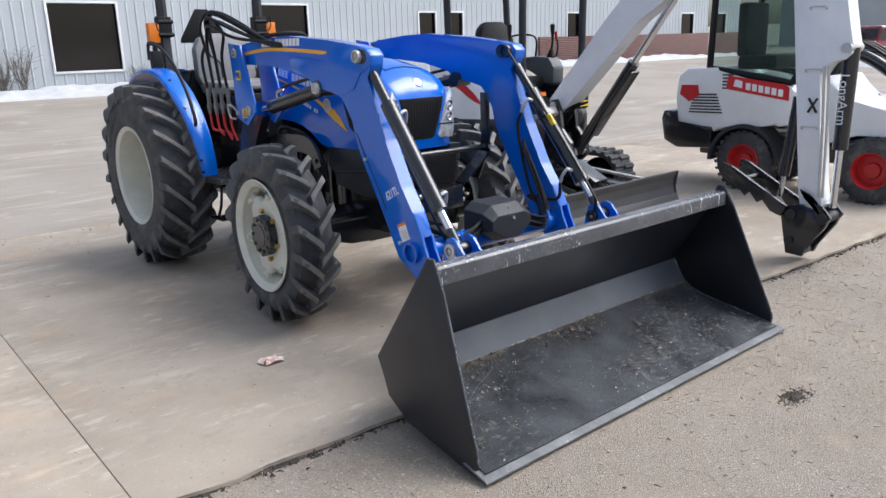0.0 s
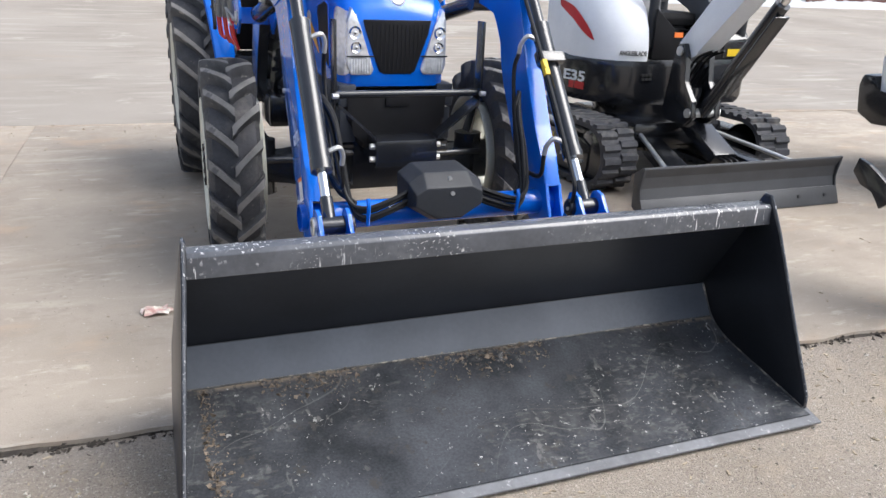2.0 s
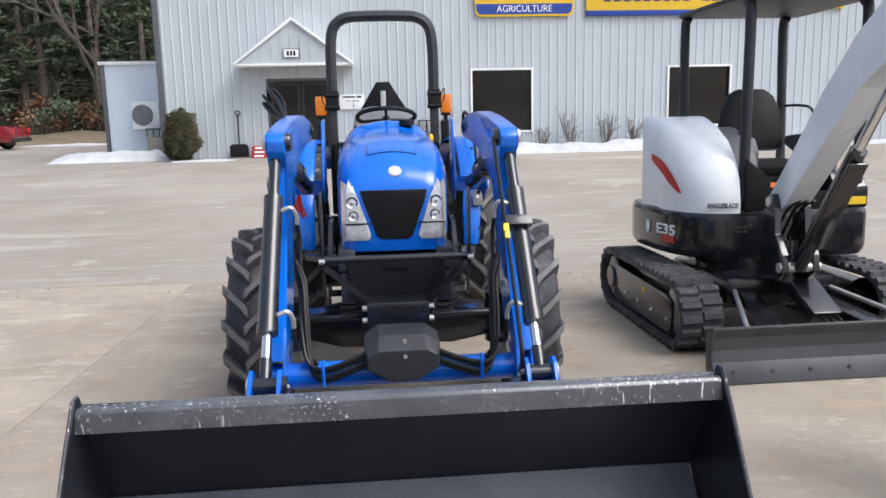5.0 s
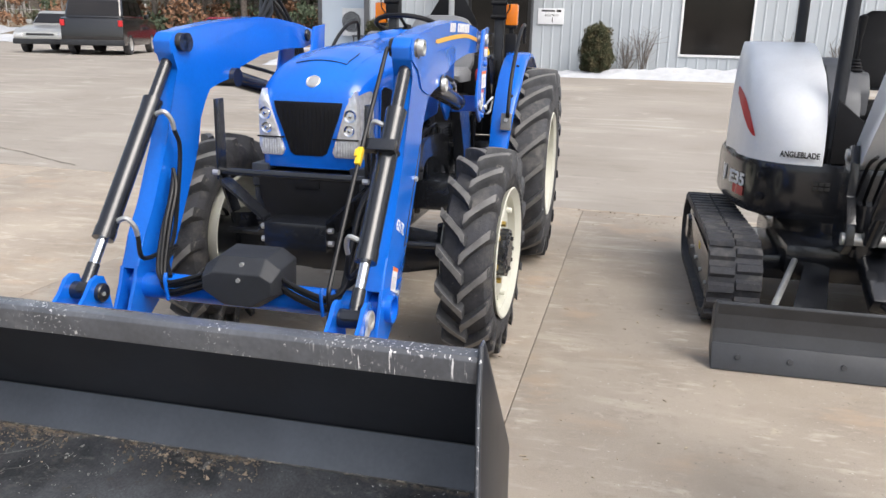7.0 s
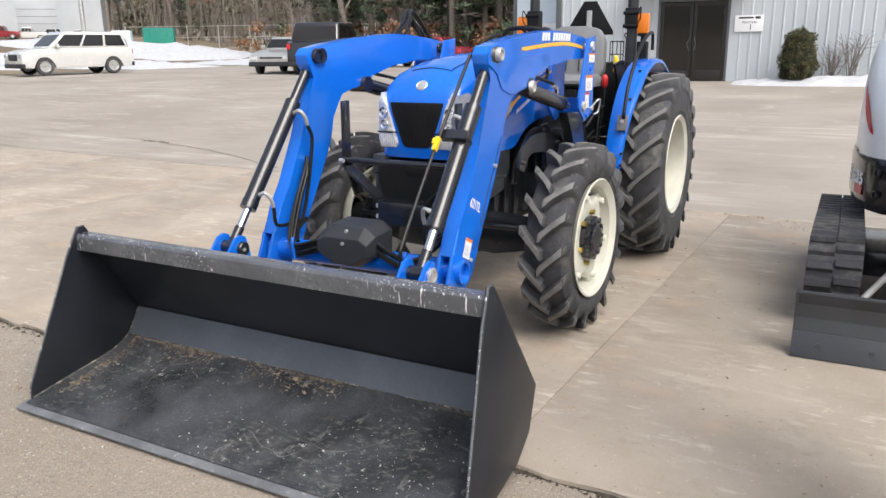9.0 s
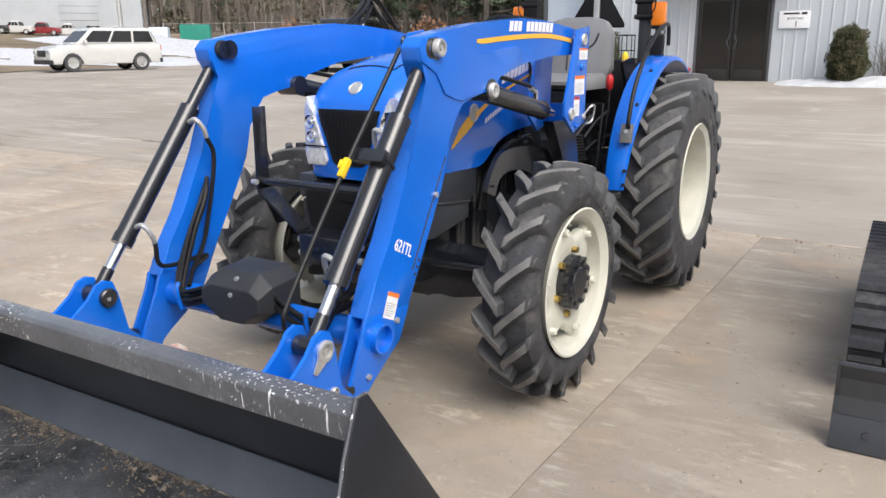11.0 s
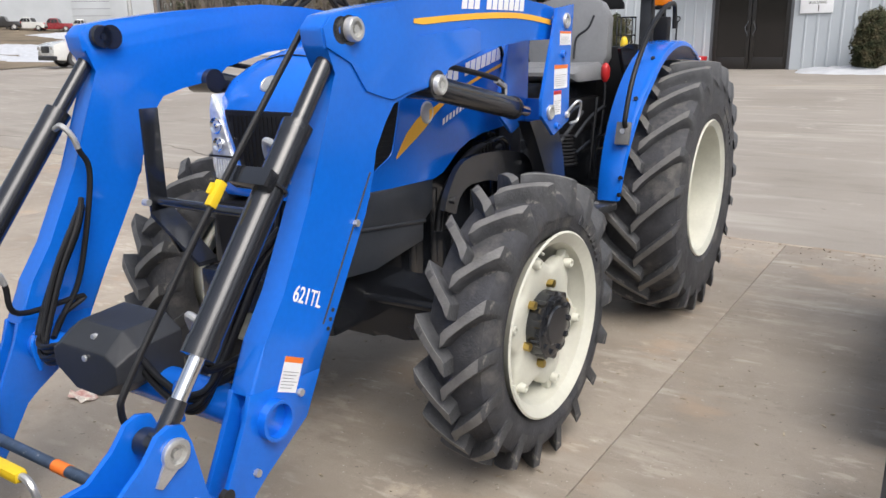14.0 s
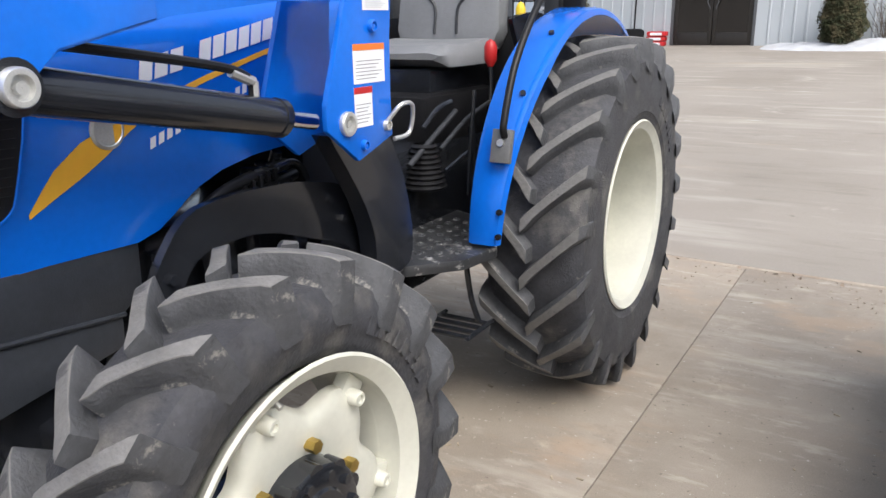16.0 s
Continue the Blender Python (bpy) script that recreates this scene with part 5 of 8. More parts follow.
        for y, z, r in ((0.443, 0.650, 0.036), (0.53, 0.365, 0.02), (0.48, 0.50, 0.016)):
            bm = B()
            lathe(bm, [(0.588, r), (0.600, r), (0.603, r * 0.88), (0.603, r * 0.64), (0.591, r * 0.58), (0.591, r * 0.34), (0.600, 0.30 * r), (0.600, 0.0005)], (0, y, z), 20, sgn=s)
            if r > 0.03:
                prism(bm, [(y - 0.03, z), (y - 0.06, z - 0.055), (y - 0.045, z - 0.065), (y + 0.01, z - 0.03)], "x", s * 0.592, s * 0.598)
            part("coupler_pin", bm, STEEL, co)
        bm = B()
        lathe(bm, [(-0.468, 0.036), (-0.452, 0.036), (-0.447, 0.031), (-0.447, 0.0005)], (0, 0.443, 0.650), 22, sgn=-s)
        pc = part("pin_cap", bm, BLACK, co, "black pin cap")
        bm = B()
        cyl(bm, (s * 0.448, 0.436, 0.648), (s * 0.442, 0.436, 0.648), 0.008, 6)
        part("cap_bolt", bm, STEEL, pc)
        # hoses from the valve cover
        for k in range(4):
            bm = B()
            dz, dy = 0.018 * k, 0.012 * (k % 2)
            tube(bm, [(s * 0.12, 0.70 + dy, 0.70 - dz), (s * 0.24, 0.68 + dy, 0.655 - dz), (s * 0.34, 0.685 + dy, 0.63 - dz), (s * (0.40 - 0.006 * k), 0.72 + dy, 0.665 - dz * 0.5), (s * (0.422 - 0.008 * k), 0.80 + dy * 2, 0.80 + 0.012 * k), (s * (0.428 - 0.006 * k), 0.88 + dy * 2, 0.92 + 0.015 * k), (s * 0.45, 0.955, 1.01 + 0.01 * k)], 0.0095, 8)
            part("hose", bm, HOSE, tractor, "black hydraulic hose along the loader arm")
        bm = B()
        tube(bm, [(s * 0.33, 0.67, 0.56), (s * 0.33, 0.655, 0.64), (s * 0.33, 0.665, 0.675)], 0.008, 6)
        part("hose_hook", bm, BLUE, tractor)
    # cross tube with open ends
    bm = B()
    lathe(bm, [(-0.585, 0.046), (-0.585, 0.056), (-0.3, 0.056), (0.3, 0.056), (0.585, 0.056), (0.585, 0.046), (0.3, 0.046)], (0, 0.772, 0.58), 28)
    part("cross_tube", bm, BLUE, tractor, "blue loader cross tube with open ends")
    bm = B()
    back = [(-0.158, 0.61), (-0.158, 0.735), (-0.10, 0.775), (0.10, 0.775), (0.158, 0.735), (0.155, 0.61), (0.06, 0.56), (-0.06, 0.56)]
    mid = [(-0.158, 0.625), (-0.158, 0.725), (-0.095, 0.765), (0.095, 0.765), (0.158, 0.725), (0.155, 0.625), (0.06, 0.565), (-0.06, 0.565)]
    fr = [(-0.145, 0.64), (-0.145, 0.69), (-0.10, 0.715), (0.10, 0.715), (0.145, 0.69), (0.145, 0.64), (0.055, 0.585), (-0.055, 0.585)]
    loop_loft(bm, [[(x, y, z) for x, z in r] for y, r in ((0.83, back), (0.68, mid), (0.615, fr))])
    bev(bm, list(bm.faces), 0.006)
    vc = part("valve_cover", bm, GREYP, tractor, "faceted dark plastic valve cover", False)
    for z, y in ((0.742, 0.647), (0.69, 0.613)):
        bm = B()
        cyl(bm, (0.01, y - 0.004, z), (0.01, y + 0.01, z), 0.009, 10)
        part("cover_screw", bm, STEEL, vc)
    # grille guard
    for s in (-1, 1):
        bm = B()
        box(bm, s * 0.345 - 0.006, s * 0.345 + 0.006, 1.14, 1.21, 0.97, 1.325, 0.002)
        prism(bm, [(1.14, 1.0), (1.21, 1.0), (1.33, 0.80), (1.24, 0.80)], "x", s * 0.339, s * 0.351, 0.002)
        loop_loft(bm, [[(x, y + a, z + b) for a, b in ((-h, -0.008), (h, -0.008), (h, 0.008), (-h, 0.008))] for x, y, z, h in ((s * 0.335, 1.18, 0.965, 0.05), (s * 0.15, 1.205, 0.80, 0.04))])
        g = part("guard_upright", bm, BLACK, tractor, "black flat guard upright")
        bm = B()
        cyl(bm, (s * 0.335, 1.13, 1.005), (s * 0.362, 1.13, 1.005), 0.012, 8)
        part("bolt", bm, STEEL, g)
    bm = B()
    cyl(bm, (-0.36, 1.17, 1.005), (0.36, 1.17, 1.005), 0.017, 14)
    box(bm, -0.15, 0.15, 1.17, 1.4, 0.66, 0.79, 0.01)
    for x in (-0.05, 0.0, 0.05):
        cyl(bm, (x, 1.163, 0.73), (x, 1.175, 0.73), 0.012, 10)
    part("grille_guard", bm, BLACK, tractor, "black tubular grille guard and front hitch")
    for s in (-1, 1):
        for z in (0.70, 0.76):
            bm = B()
            cyl(bm, (s * 0.15, 1.2, z), (s * 0.172, 1.2, z), 0.014, 6)
            part("hitch_bolt", bm, STEEL, tractor)
    # bucket level rod
    bm = B()
    tube(bm, [(0.455, 1.083, 1.56), (0.455, 0.93, 1.385), (0.455, 0.745, 1.17), (0.455, 0.61, 1.006), (0.455, 0.44, 0.785), (0.455, 0.415, 0.73), (0.455, 0.43, 0.66)], 0.0085, 8)
    rod = part("level_rod", bm, HOSE, tractor, "thin black bucket level rod with yellow tag")
    bm = B()
    box(bm, 0.444, 0.466, -0.012, 0.012, -0.036, 0.036, 0.004, Matrix.Translation((0, 0.742, 1.172)) @ Matrix.Rotation(radians(-39), 4, "X"))
    box(bm, 0.440, 0.452, -0.020, -0.008, -0.008, 0.022, 0.002, Matrix.Translation((0, 0.742, 1.172)) @ Matrix.Rotation(radians(-39), 4, "X"))
    part("tag", bm, YELLOW, rod)
    bm = B()
    box(bm, 0.448, 0.575, -0.018, 0.018, -0.024, 0.024, 0.004, Matrix.Translation((0, 0.815, 1.205)) @ Matrix.Rotation(radians(-38), 4, "X"))
    ring = [Vector((0.528, 0.852, 1.178)) + Matrix.Rotation(radians(-38), 3, "X") @ Vector((0.045 * math.cos(a * math.pi / 8), 0.045 * math.sin(a * math.pi / 8), 0)) for a in range(17)]
    tube(bm, ring, 0.006, 6, 1)
    part("rod_clamp", bm, BLACK, rod)
    # torsion bar and latch handles
    bm = B()
    cyl(bm, (-0.47, 0.46, 0.45), (0.47, 0.46, 0.45), 0.016, 14)
    tb = part("torsion_bar", bm, BAR, tractor, "blue-grey steel bar between the couplers")
    bm = B()
    cyl(bm, (0.06, 0.46, 0.45), (0.12, 0.46, 0.45), 0.0175, 14)
    part("bar_label", bm, ORANGE, tb)
    for wire, grip in (([(-0.47, 0.32, 0.50), (-0.45, 0.312, 0.54), (-0.42, 0.312, 0.545), (-0.36, 0.312, 0.53)], (-0.38, -0.18)), ([(0.23, 0.32, 0.45), (0.225, 0.312, 0.51), (0.20, 0.312, 0.53), (0.16, 0.312, 0.53)], (0.03, 0.18))):
        bm = B()
        tube(bm, wire, 0.010, 8)
        lh = part("latch_handle", bm, STEEL, tractor, "zinc latch handle with yellow grip")
        bm = B()
        box(bm, grip[0], grip[1], 0.295, 0.329, 0.515, 0.545, 0.010)
        part("grip", bm, YELLOW, lh)
    # remote hoses on the right side
    rng = random.Random(3)
    for k in range(6):
        bm = B()
        x, y = -0.60 - 0.03 * (k % 3), 2.66 + 0.035 * k
        o = rng.uniform(-0.09, 0.06)
        tube(bm, [(x, y, 1.38), (x - 0.03, y - 0.03, 1.58), (x - 0.10 - o, y - 0.12, 1.78 + o), (x - 0.10, 2.50, 1.86 + o), (x - 0.02, 2.32, 1.78 + o), (-0.58, 2.12 - 0.02 * k, 1.66), (-0.53, 1.95 - 0.02 * k, 1.62), (-0.50, 1.7, 1.58)], 0.0105, 8)
        h = part("remote_hose", bm, HOSE, tractor, "arching black hydraulic hose")
        bm = B()
        cyl(bm, (x, y, 1.22), (x, y, 1.40), 0.012, 12)
        cyl(bm, (x, y, 1.25), (x, y, 1.29), 0.017, 12)
        cyl(bm, (x, y, 1.33), (x, y, 1.36), 0.016, 6)
        part("coupling", bm, BRACKET, h)
        bm = B()
        tube(bm, [(x, y, 1.22), (x + 0.01, y, 1.12), (x + 0.03 + 0.01 * (k % 2), y - 0.02, 1.04 + 0.03 * (k % 3))], 0.009, 8)
        part("coupling_cap", bm, RED, h, "red dust cap")


loader()


def flare(bm):
    """The bucket widens by 7 cm a side from its top lip to the cutting edge."""
    for v in bm.verts:
        v.co.x *= 1 + 0.065 * min(1, max(0, (0.76 - v.co.z) / 0.76))
    return bm


def bucket():
    W = 1.067
    bm = B()
    outer = [(-0.345, 0.0), (0.14, 0.085), (0.262, 0.145), (0.342, 0.297), (0.044, 0.745)]
    inner = [(0.028, 0.735), (0.325, 0.297), (0.252, 0.16), (0.138, 0.10), (-0.33, 0.012)]
    prism(bm, outer + inner, "x", -W, W)
    bk = part("loader_bucket", flare(bm), BUCKET, tractor, "black steel loader bucket with scuffed paint")
    bm = B()
    prism(bm, [(-0.335, 0.016), (0.138, 0.104), (0.25, 0.164), (0.25, 0.169), (0.138, 0.109), (-0.335, 0.021)], "x", -W + 0.014, W - 0.014)
    part("bucket_floor", flare(bm), BUCKFL, bk, "scratched muddy bucket floor")
    bm = B()
    prism(bm, [(0.252, 0.166), (0.323, 0.294), (0.318, 0.297), (0.247, 0.169)], "x", -W + 0.014, W - 0.014)
    part("heel_plate", flare(bm), BLADE, bk, "grey heel plate")
    bm = B()
    prism(bm, [(-0.02, 0.678), (-0.022, 0.745), (-0.012, 0.757), (0.047, 0.757), (0.056, 0.735), (0.01, 0.737), (0.0, 0.678)], "x", -W + 0.012, W - 0.012, 0.003)
    part("bucket_lip", flare(bm), BUCKLIP, bk, "dark grey bucket lip with flaked white scuffs")
    for s in (-1, 1):
        bm = B()
        prism(bm, [(-0.30, -0.002), (0.12, 0.07), (0.25, 0.142), (0.347, 0.30), (0.03, 0.785), (-0.008, 0.785), (-0.07, 0.66), (-0.30, 0.08)], "x", s * (W - 0.012), s * (W + 0.003), 0.002)
        ep = part("end_plate", flare(bm), BUCKET, bk)
        bm = B()
        tube(bm, [(s * (W - 0.004), y, z) for y, z in ((-0.302, 0.05), (-0.300, 0.082), (-0.185, 0.372), (-0.071, 0.662), (-0.008, 0.787), (0.03, 0.787))], 0.0045, 6, 1)
        part("worn_edge", flare(bm), BUCKLIP, ep, "scuffed bright edge of the end plate")
    # weld beads where floor and heel meet the ends and one another
    for s in (-1, 1):
        bm = B()
        tube(bm, [(s * (W - 0.016), y, z) for y, z in ((-0.30, 0.029), (-0.08, 0.070), (0.136, 0.111), (0.246, 0.171), (0.316, 0.297))], 0.0045, 6, 3)
        part("weld_bead", flare(bm), WELD, bk)
    bm = B()
    tube(bm, [(-W + 0.02 + (2 * W - 0.04) * k / 40, 0.247 + 0.001 * math.sin(k * 2.3), 0.170) for k in range(41)], 0.0035, 6, 1)
    part("weld_bead", flare(bm), WELD, bk)
    bm = B()
    prism(bm, [(-0.37, -0.004), (-0.37, 0.004), (-0.24, 0.037), (-0.23, 0.03)], "x", -W - 0.01, W + 0.01, 0.002)
    part("cutting_edge", flare(bm), EDGE, bk, "grey steel cutting edge")


bucket()

# mini excavator
EX, EY = 2.815, 3.24
exc = thing("mini_excavator", LEAN @ Matrix.Translation((EX, EY, 0.012)) @ Matrix.Diagonal((1, 1, 0.965, 1)), "white and dark grey mini excavator on rubber tracks", "excavator")
DKBODY = mat("charcoal body", (0.013, 0.014, 0.017), 0.22, var=0.08, coat=0.5)
EXBLADE = mat("dozer blade grey", (0.045, 0.048, 0.054), 0.42, var=0.12, scale=4)
EXGREY = mat("console grey", (0.11, 0.115, 0.125), 0.5, var=0.06)
DECRED = mat("red decal", (0.55, 0.02, 0.025), 0.4, var=0.05)


def stadium(y0, y1, r, zc, n=10):
    pts = []
    for i in range(n + 1):
        t = -math.pi / 2 - math.pi * i / n
        pts.append((y0 + r * math.cos(t), zc + r * math.sin(t)))
    for i in range(n + 1):
        t = math.pi / 2 - math.pi * i / n
        pts.append((y1 + r * math.cos(t), zc + r * math.sin(t)))
    return pts


def walk_path(pts, step):
    pts = [Vector((p[0], p[1])) for p in pts]
    pts.append(pts[0])
    total = sum((b - a).length for a, b in zip(pts, pts[1:]))
    n = int(total / step)
    out, i, acc = [], 0, 0.0
    for k in range(n):
        d = total * k / n
        while acc + (pts[i + 1] - pts[i]).length < d:
            acc += (pts[i + 1] - pts[i]).length
            i += 1
        t = (pts[i + 1] - pts[i]).normalized()
        out.append((pts[i] + t * (d - acc), t))
    return out


def tracks():
    for s in (-1, 1):
        xa, xb = 0.575, 0.865
        zc, r = 0.272, 0.245
        y0, y1 = -0.54, 0.83
        bm = B()
        rings = []
        for p, t in walk_path(stadium(y0, y1, r, zc), 0.06):
            inn = Vector((p.x, p.y)) + (Vector((min(max(p.x, y0), y1), zc)) - p).normalized() * 0.035
            rings.append([(s * xa, p.x, p.y), (s * xb, p.x, p.y), (s * xb, inn.x, inn.y), (s * xa, inn.x, inn.y)])
        rings.append(rings[0])
        loop_loft(bm, rings, caps=False)
        tr = part("track", bm, RUBBER, exc, "black lugged rubber track")
        # grouser pads
        for k, (p, t) in enumerate(walk_path(stadium(y0, y1, r, zc), 0.098)):
            o = (p - Vector((min(max(p.x, y0), y1), zc))).normalized()
            m = Matrix(((1, 0, 0, 0), (0, t.x, o.x, p.x), (0, t.y, o.y, p.y), (0, 0, 0, 1)))
            bm = B()
            for u0, u1, sh in ((xa + 0.003, xa + 0.140, 0.012), (xb - 0.140, xb - 0.003, -0.012)):
                v = []
                for x, dx in ((u0, 0), (u1, 0)):
                    for y, z in ((-0.034 + sh, -0.003), (-0.020 + sh, 0.024), (0.020 + sh, 0.024), (0.034 + sh, -0.003)):
                        v.append(bm.verts.new(m @ Vector((s * x, y, z))))
                for q in ((0, 1, 2, 3), (4, 7, 6, 5), (0, 4, 5, 1), (1, 5, 6, 2), (2, 6, 7, 3), (0, 3, 7, 4)):
                    bm.faces.new([v[i] for i in q])
            part("track_pad", bm, RUBBER, tr, smooth=False)
        bm = B()
        prism(bm, [(-0.51, 0.14), (-0.45, 0.085), (0.70, 0.085), (0.78, 0.14), (0.80, 0.36), (0.70, 0.40), (-0.42, 0.38), (-0.53, 0.34)], "x", s * 0.60, s * 0.835, 0.015)
        fr = part("track_frame", bm, DKBODY, exc, "charcoal steel track frame")
        bm = B()
        lathe(bm, [(0.60, 0.20), (0.82, 0.20), (0.83, 0.17), (0.835, 0.10), (0.85, 0.09), (0.85, 0.0005)], (0, y1, zc), 28, sgn=s)
        part("sprocket", bm, DKBODY, fr)
        bm = B()
        lathe(bm, [(0.60, 0.195), (0.80, 0.195), (0.82, 0.15), (0.82, 0.0005)], (0, y0, zc), 28, sgn=s)
        part("idler", bm, DKBODY, fr)
        for k in range(4):
            bm = B()
            lathe(bm, [(0.62, 0.06), (0.80, 0.06), (0.805, 0.04), (0.805, 0.0005)], (0, -0.42 + 0.32 * k, 0.105), 16, sgn=s)
            part("roller", bm, DKBODY, fr)
            bm = B()
            cyl(bm, (s * 0.83, -0.45 + 0.3 * k, 0.20), (s * 0.847, -0.45 + 0.3 * k, 0.20), 0.014, 6)
            part("bolt", bm, STEEL, fr)
        bm = B()
        box(bm, s * 0.836 - 0.002, s * 0.836 + 0.002, 0.0, 0.07, 0.30, 0.34)
        part("label_sheet", bm, YELLOW, fr)


tracks()


def exc_blade():
    bm = B()
    prism(bm, [(-1.325, 0.0), (-1.30, 0.0), (-1.25, 0.10), (-1.225, 0.20), (-1.23, 0.29), (-1.265, 0.355), (-1.29, 0.36), (-1.295, 0.345), (-1.262, 0.28), (-1.258, 0.20), (-1.28, 0.11)], "x", -0.875, 0.875, 0.003)
    bl = part("dozer_blade", bm, EXBLADE, exc, "dark grey curved dozer blade")
    bm = B()
    prism(bm, [(-1.345, 0.0), (-1.315, 0.0), (-1.27, 0.125), (-1.29, 0.13)], "x", -0.878, 0.878, 0.002)
    ce = part("cutting_edge", bm, EXBLADE, bl)
    for k in range(7):
        bm = B()
        x = -0.75 + 0.25 * k
        cyl(bm, (x, -1.325, 0.07), (x, -1.30, 0.065), 0.014, 8)
        part("bolt", bm, EXBLADE, ce)
    for s in (-1, 1):
        bm = B()
        prism(bm, [(-1.315, 0.0), (-1.20, 0.06), (-1.19, 0.30), (-1.28, 0.362), (-1.30, 0.355), (-1.27, 0.2)], "x", s * 0.866, s * 0.879, 0.002)
        part("end_cap", bm, EXBLADE, bl)
        bm = B()
        q = s * 0.22
        loop_loft(bm, [[(q - 0.07, -0.45, 0.24), (q + 0.07, -0.45, 0.24), (q + 0.07, -0.45, 0.38), (q - 0.07, -0.45, 0.38)], [(s * 0.42 - 0.09, -1.2, 0.12), (s * 0.42 + 0.09, -1.2, 0.12), (s * 0.42 + 0.09, -1.2, 0.24), (s * 0.42 - 0.09, -1.2, 0.24)]])
        bev(bm, list(bm.faces), 0.01)
        part("blade_arm", bm, DKBODY, bl)
        bm = B()
        cyl(bm, (s * 0.36, -0.5, 0.4), (s * 0.6, -1.2, 0.28), 0.018, 10)
        part("blade_rod", bm, STEEL, bl)
    bm = B()
    m = Matrix.Translation((0.02, -0.80, 0.42)) @ Matrix.Rotation(radians(28), 4, "X")
    box(bm, -0.10, 0.10, -0.24, 0.26, -0.05, 0.05, 0.015, m)
    part("cylinder_guard", bm, DKBODY, bl, "bolted cover over the blade cylinder")
    bm = B()
    for x in (-0.05, 0.0, 0.05):
        tube(bm, [(x + 0.02, -1.0, 0.32), (x + 0.03, -1.08, 0.31), (x + 0.04, -1.12, 0.24)], 0.010, 8)
    part("blade_hose", bm, HOSE, bl)
    bm = B()
    box(bm, -0.58, 0.58, -0.40, 0.40, 0.24, 0.40, 0.03)
    box(bm, -0.42, 0.42, -0.50, 0.5, 0.30, 0.50, 0.05)
    cyl(bm, (0, 0.05, 0.45), (0, 0.05, 0.60), 0.40, 36)
    part("undercarriage", bm, DKBODY, exc, "charcoal undercarriage centre")


exc_blade()


def exc_house():
    plan = [(-0.685, 0.45), (-0.675, 0.25), (-0.645, 0.08), (-0.60, -0.06), (-0.53, -0.175), (-0.42, -0.25), (-0.30, -0.285), (0.10, -0.30), (0.50, -0.30), (0.72, -0.29), (0.78, -0.24), (0.79, 0.30), (0.74, 0.72), (0.5, 0.95), (0.0, 1.02), (-0.5, 0.98), (-0.66, 0.82), (-0.69, 0.68)]

    def shrink(k, dz=0):
        return [(x * k, 0.1 + (y - 0.1) * k) for x, y in plan]

    bm = B()
    loop_loft(bm, [[(x, y, z + 0.03 * (x + 0.87) * (-1 if z < 0.6 else 0)) for x, y in shrink(k)] for z, k in ((0.60, 0.96), (0.625, 0.985), (0.66, 1.0), (0.90, 1.0), (0.945, 0.99), (0.965, 0.97))])
    lb = part("lower_body", bm, DKBODY, exc, "glossy charcoal lower body band")
    # rounded white tank cover
    base = [(-0.235, -0.29), (-0.34, -0.28), (-0.46, -0.232), (-0.55, -0.145), (-0.61, -0.035), (-0.65, 0.14), (-0.675, 0.55), (-0.30, 0.6)]
    top = [(-0.22, 0.42), (-0.30, 0.40), (-0.42, 0.40), (-0.52, 0.42), (-0.575, 0.45), (-0.60, 0.50), (-0.61, 0.72), (-0.25, 0.72)]
    bm = B()
    rings = []
    for z, t in ((0.95, 0.0), (1.05, 0.0), (1.20, 0.04), (1.35, 0.14), (1.49, 0.34), (1.59, 0.60), (1.655, 0.84), (1.685, 1.0), (1.69, 1.1)):
        rings.append([(a[0] + (b[0] - a[0]) * t, a[1] + (b[1] - a[1]) * t, z) for a, b in zip(base, top)])
    loop_loft(bm, rings)
    cv = part("tank_cover", bm, WHITE, exc, "white rounded side cover")
    # red chevron wraps the front corner
    zs, ts = (0.95, 1.05, 1.20, 1.35, 1.49, 1.59), (0.0, 0.0, 0.04, 0.14, 0.34, 0.60)

    def on_cover(q, z):
        t = float(np.interp(z, zs, ts))
        k = min(5, int(q))
        f = q - k
        bx = [base[k][c] + (base[k + 1][c] - base[k][c]) * f for c in (0, 1)]
        tx = [top[k][c] + (top[k + 1][c] - top[k][c]) * f for c in (0, 1)]
        x, y = bx[0] + (tx[0] - bx[0]) * t, bx[1] + (tx[1] - bx[1]) * t
        o = Vector((x + 0.45, y, 0)).normalized() * 0.006
        return (x + o.x, y + o.y, z)

    bm = B()
    rows = []
    for k in range(13):
        u = k / 12
        q = 5.5 - 1.85 * u
        zc = 1.365 - 0.27 * u
        h = 0.055 * math.sin(math.pi * min(1, 0.1 + u * 0.9)) ** 0.8 + 0.003
        rows.append([bm.verts.new(on_cover(q, zc + h)), bm.verts.new(on_cover(q, zc - h))])
    for a, b in zip(rows, rows[1:]):
        bm.faces.new((a[0], a[1], b[1], b[0]))
    part("chevron_decal", bm, DECRED, cv, "red chevron decal")
    m = Matrix.Translation((-0.365, -0.279, 1.01)) @ Matrix.Rotation(radians(-16), 4, "Z") @ Matrix.Rotation(radians(90), 4, "X")
    text("feature_lettering", "ANGLEBLADE", 0.05, m, INK, cv, 0.0015, 0.22, 0.0015)
    m = Matrix.Translation((-0.648, 0.09, 0.79)) @ Matrix.Rotation(radians(-77), 4, "Z") @ Matrix.Rotation(radians(90), 4, "X")
    text("model_number", "E35", 0.115, m, DECAL, lb, 0.0015, 0.24, 0.003)
    bm = B()
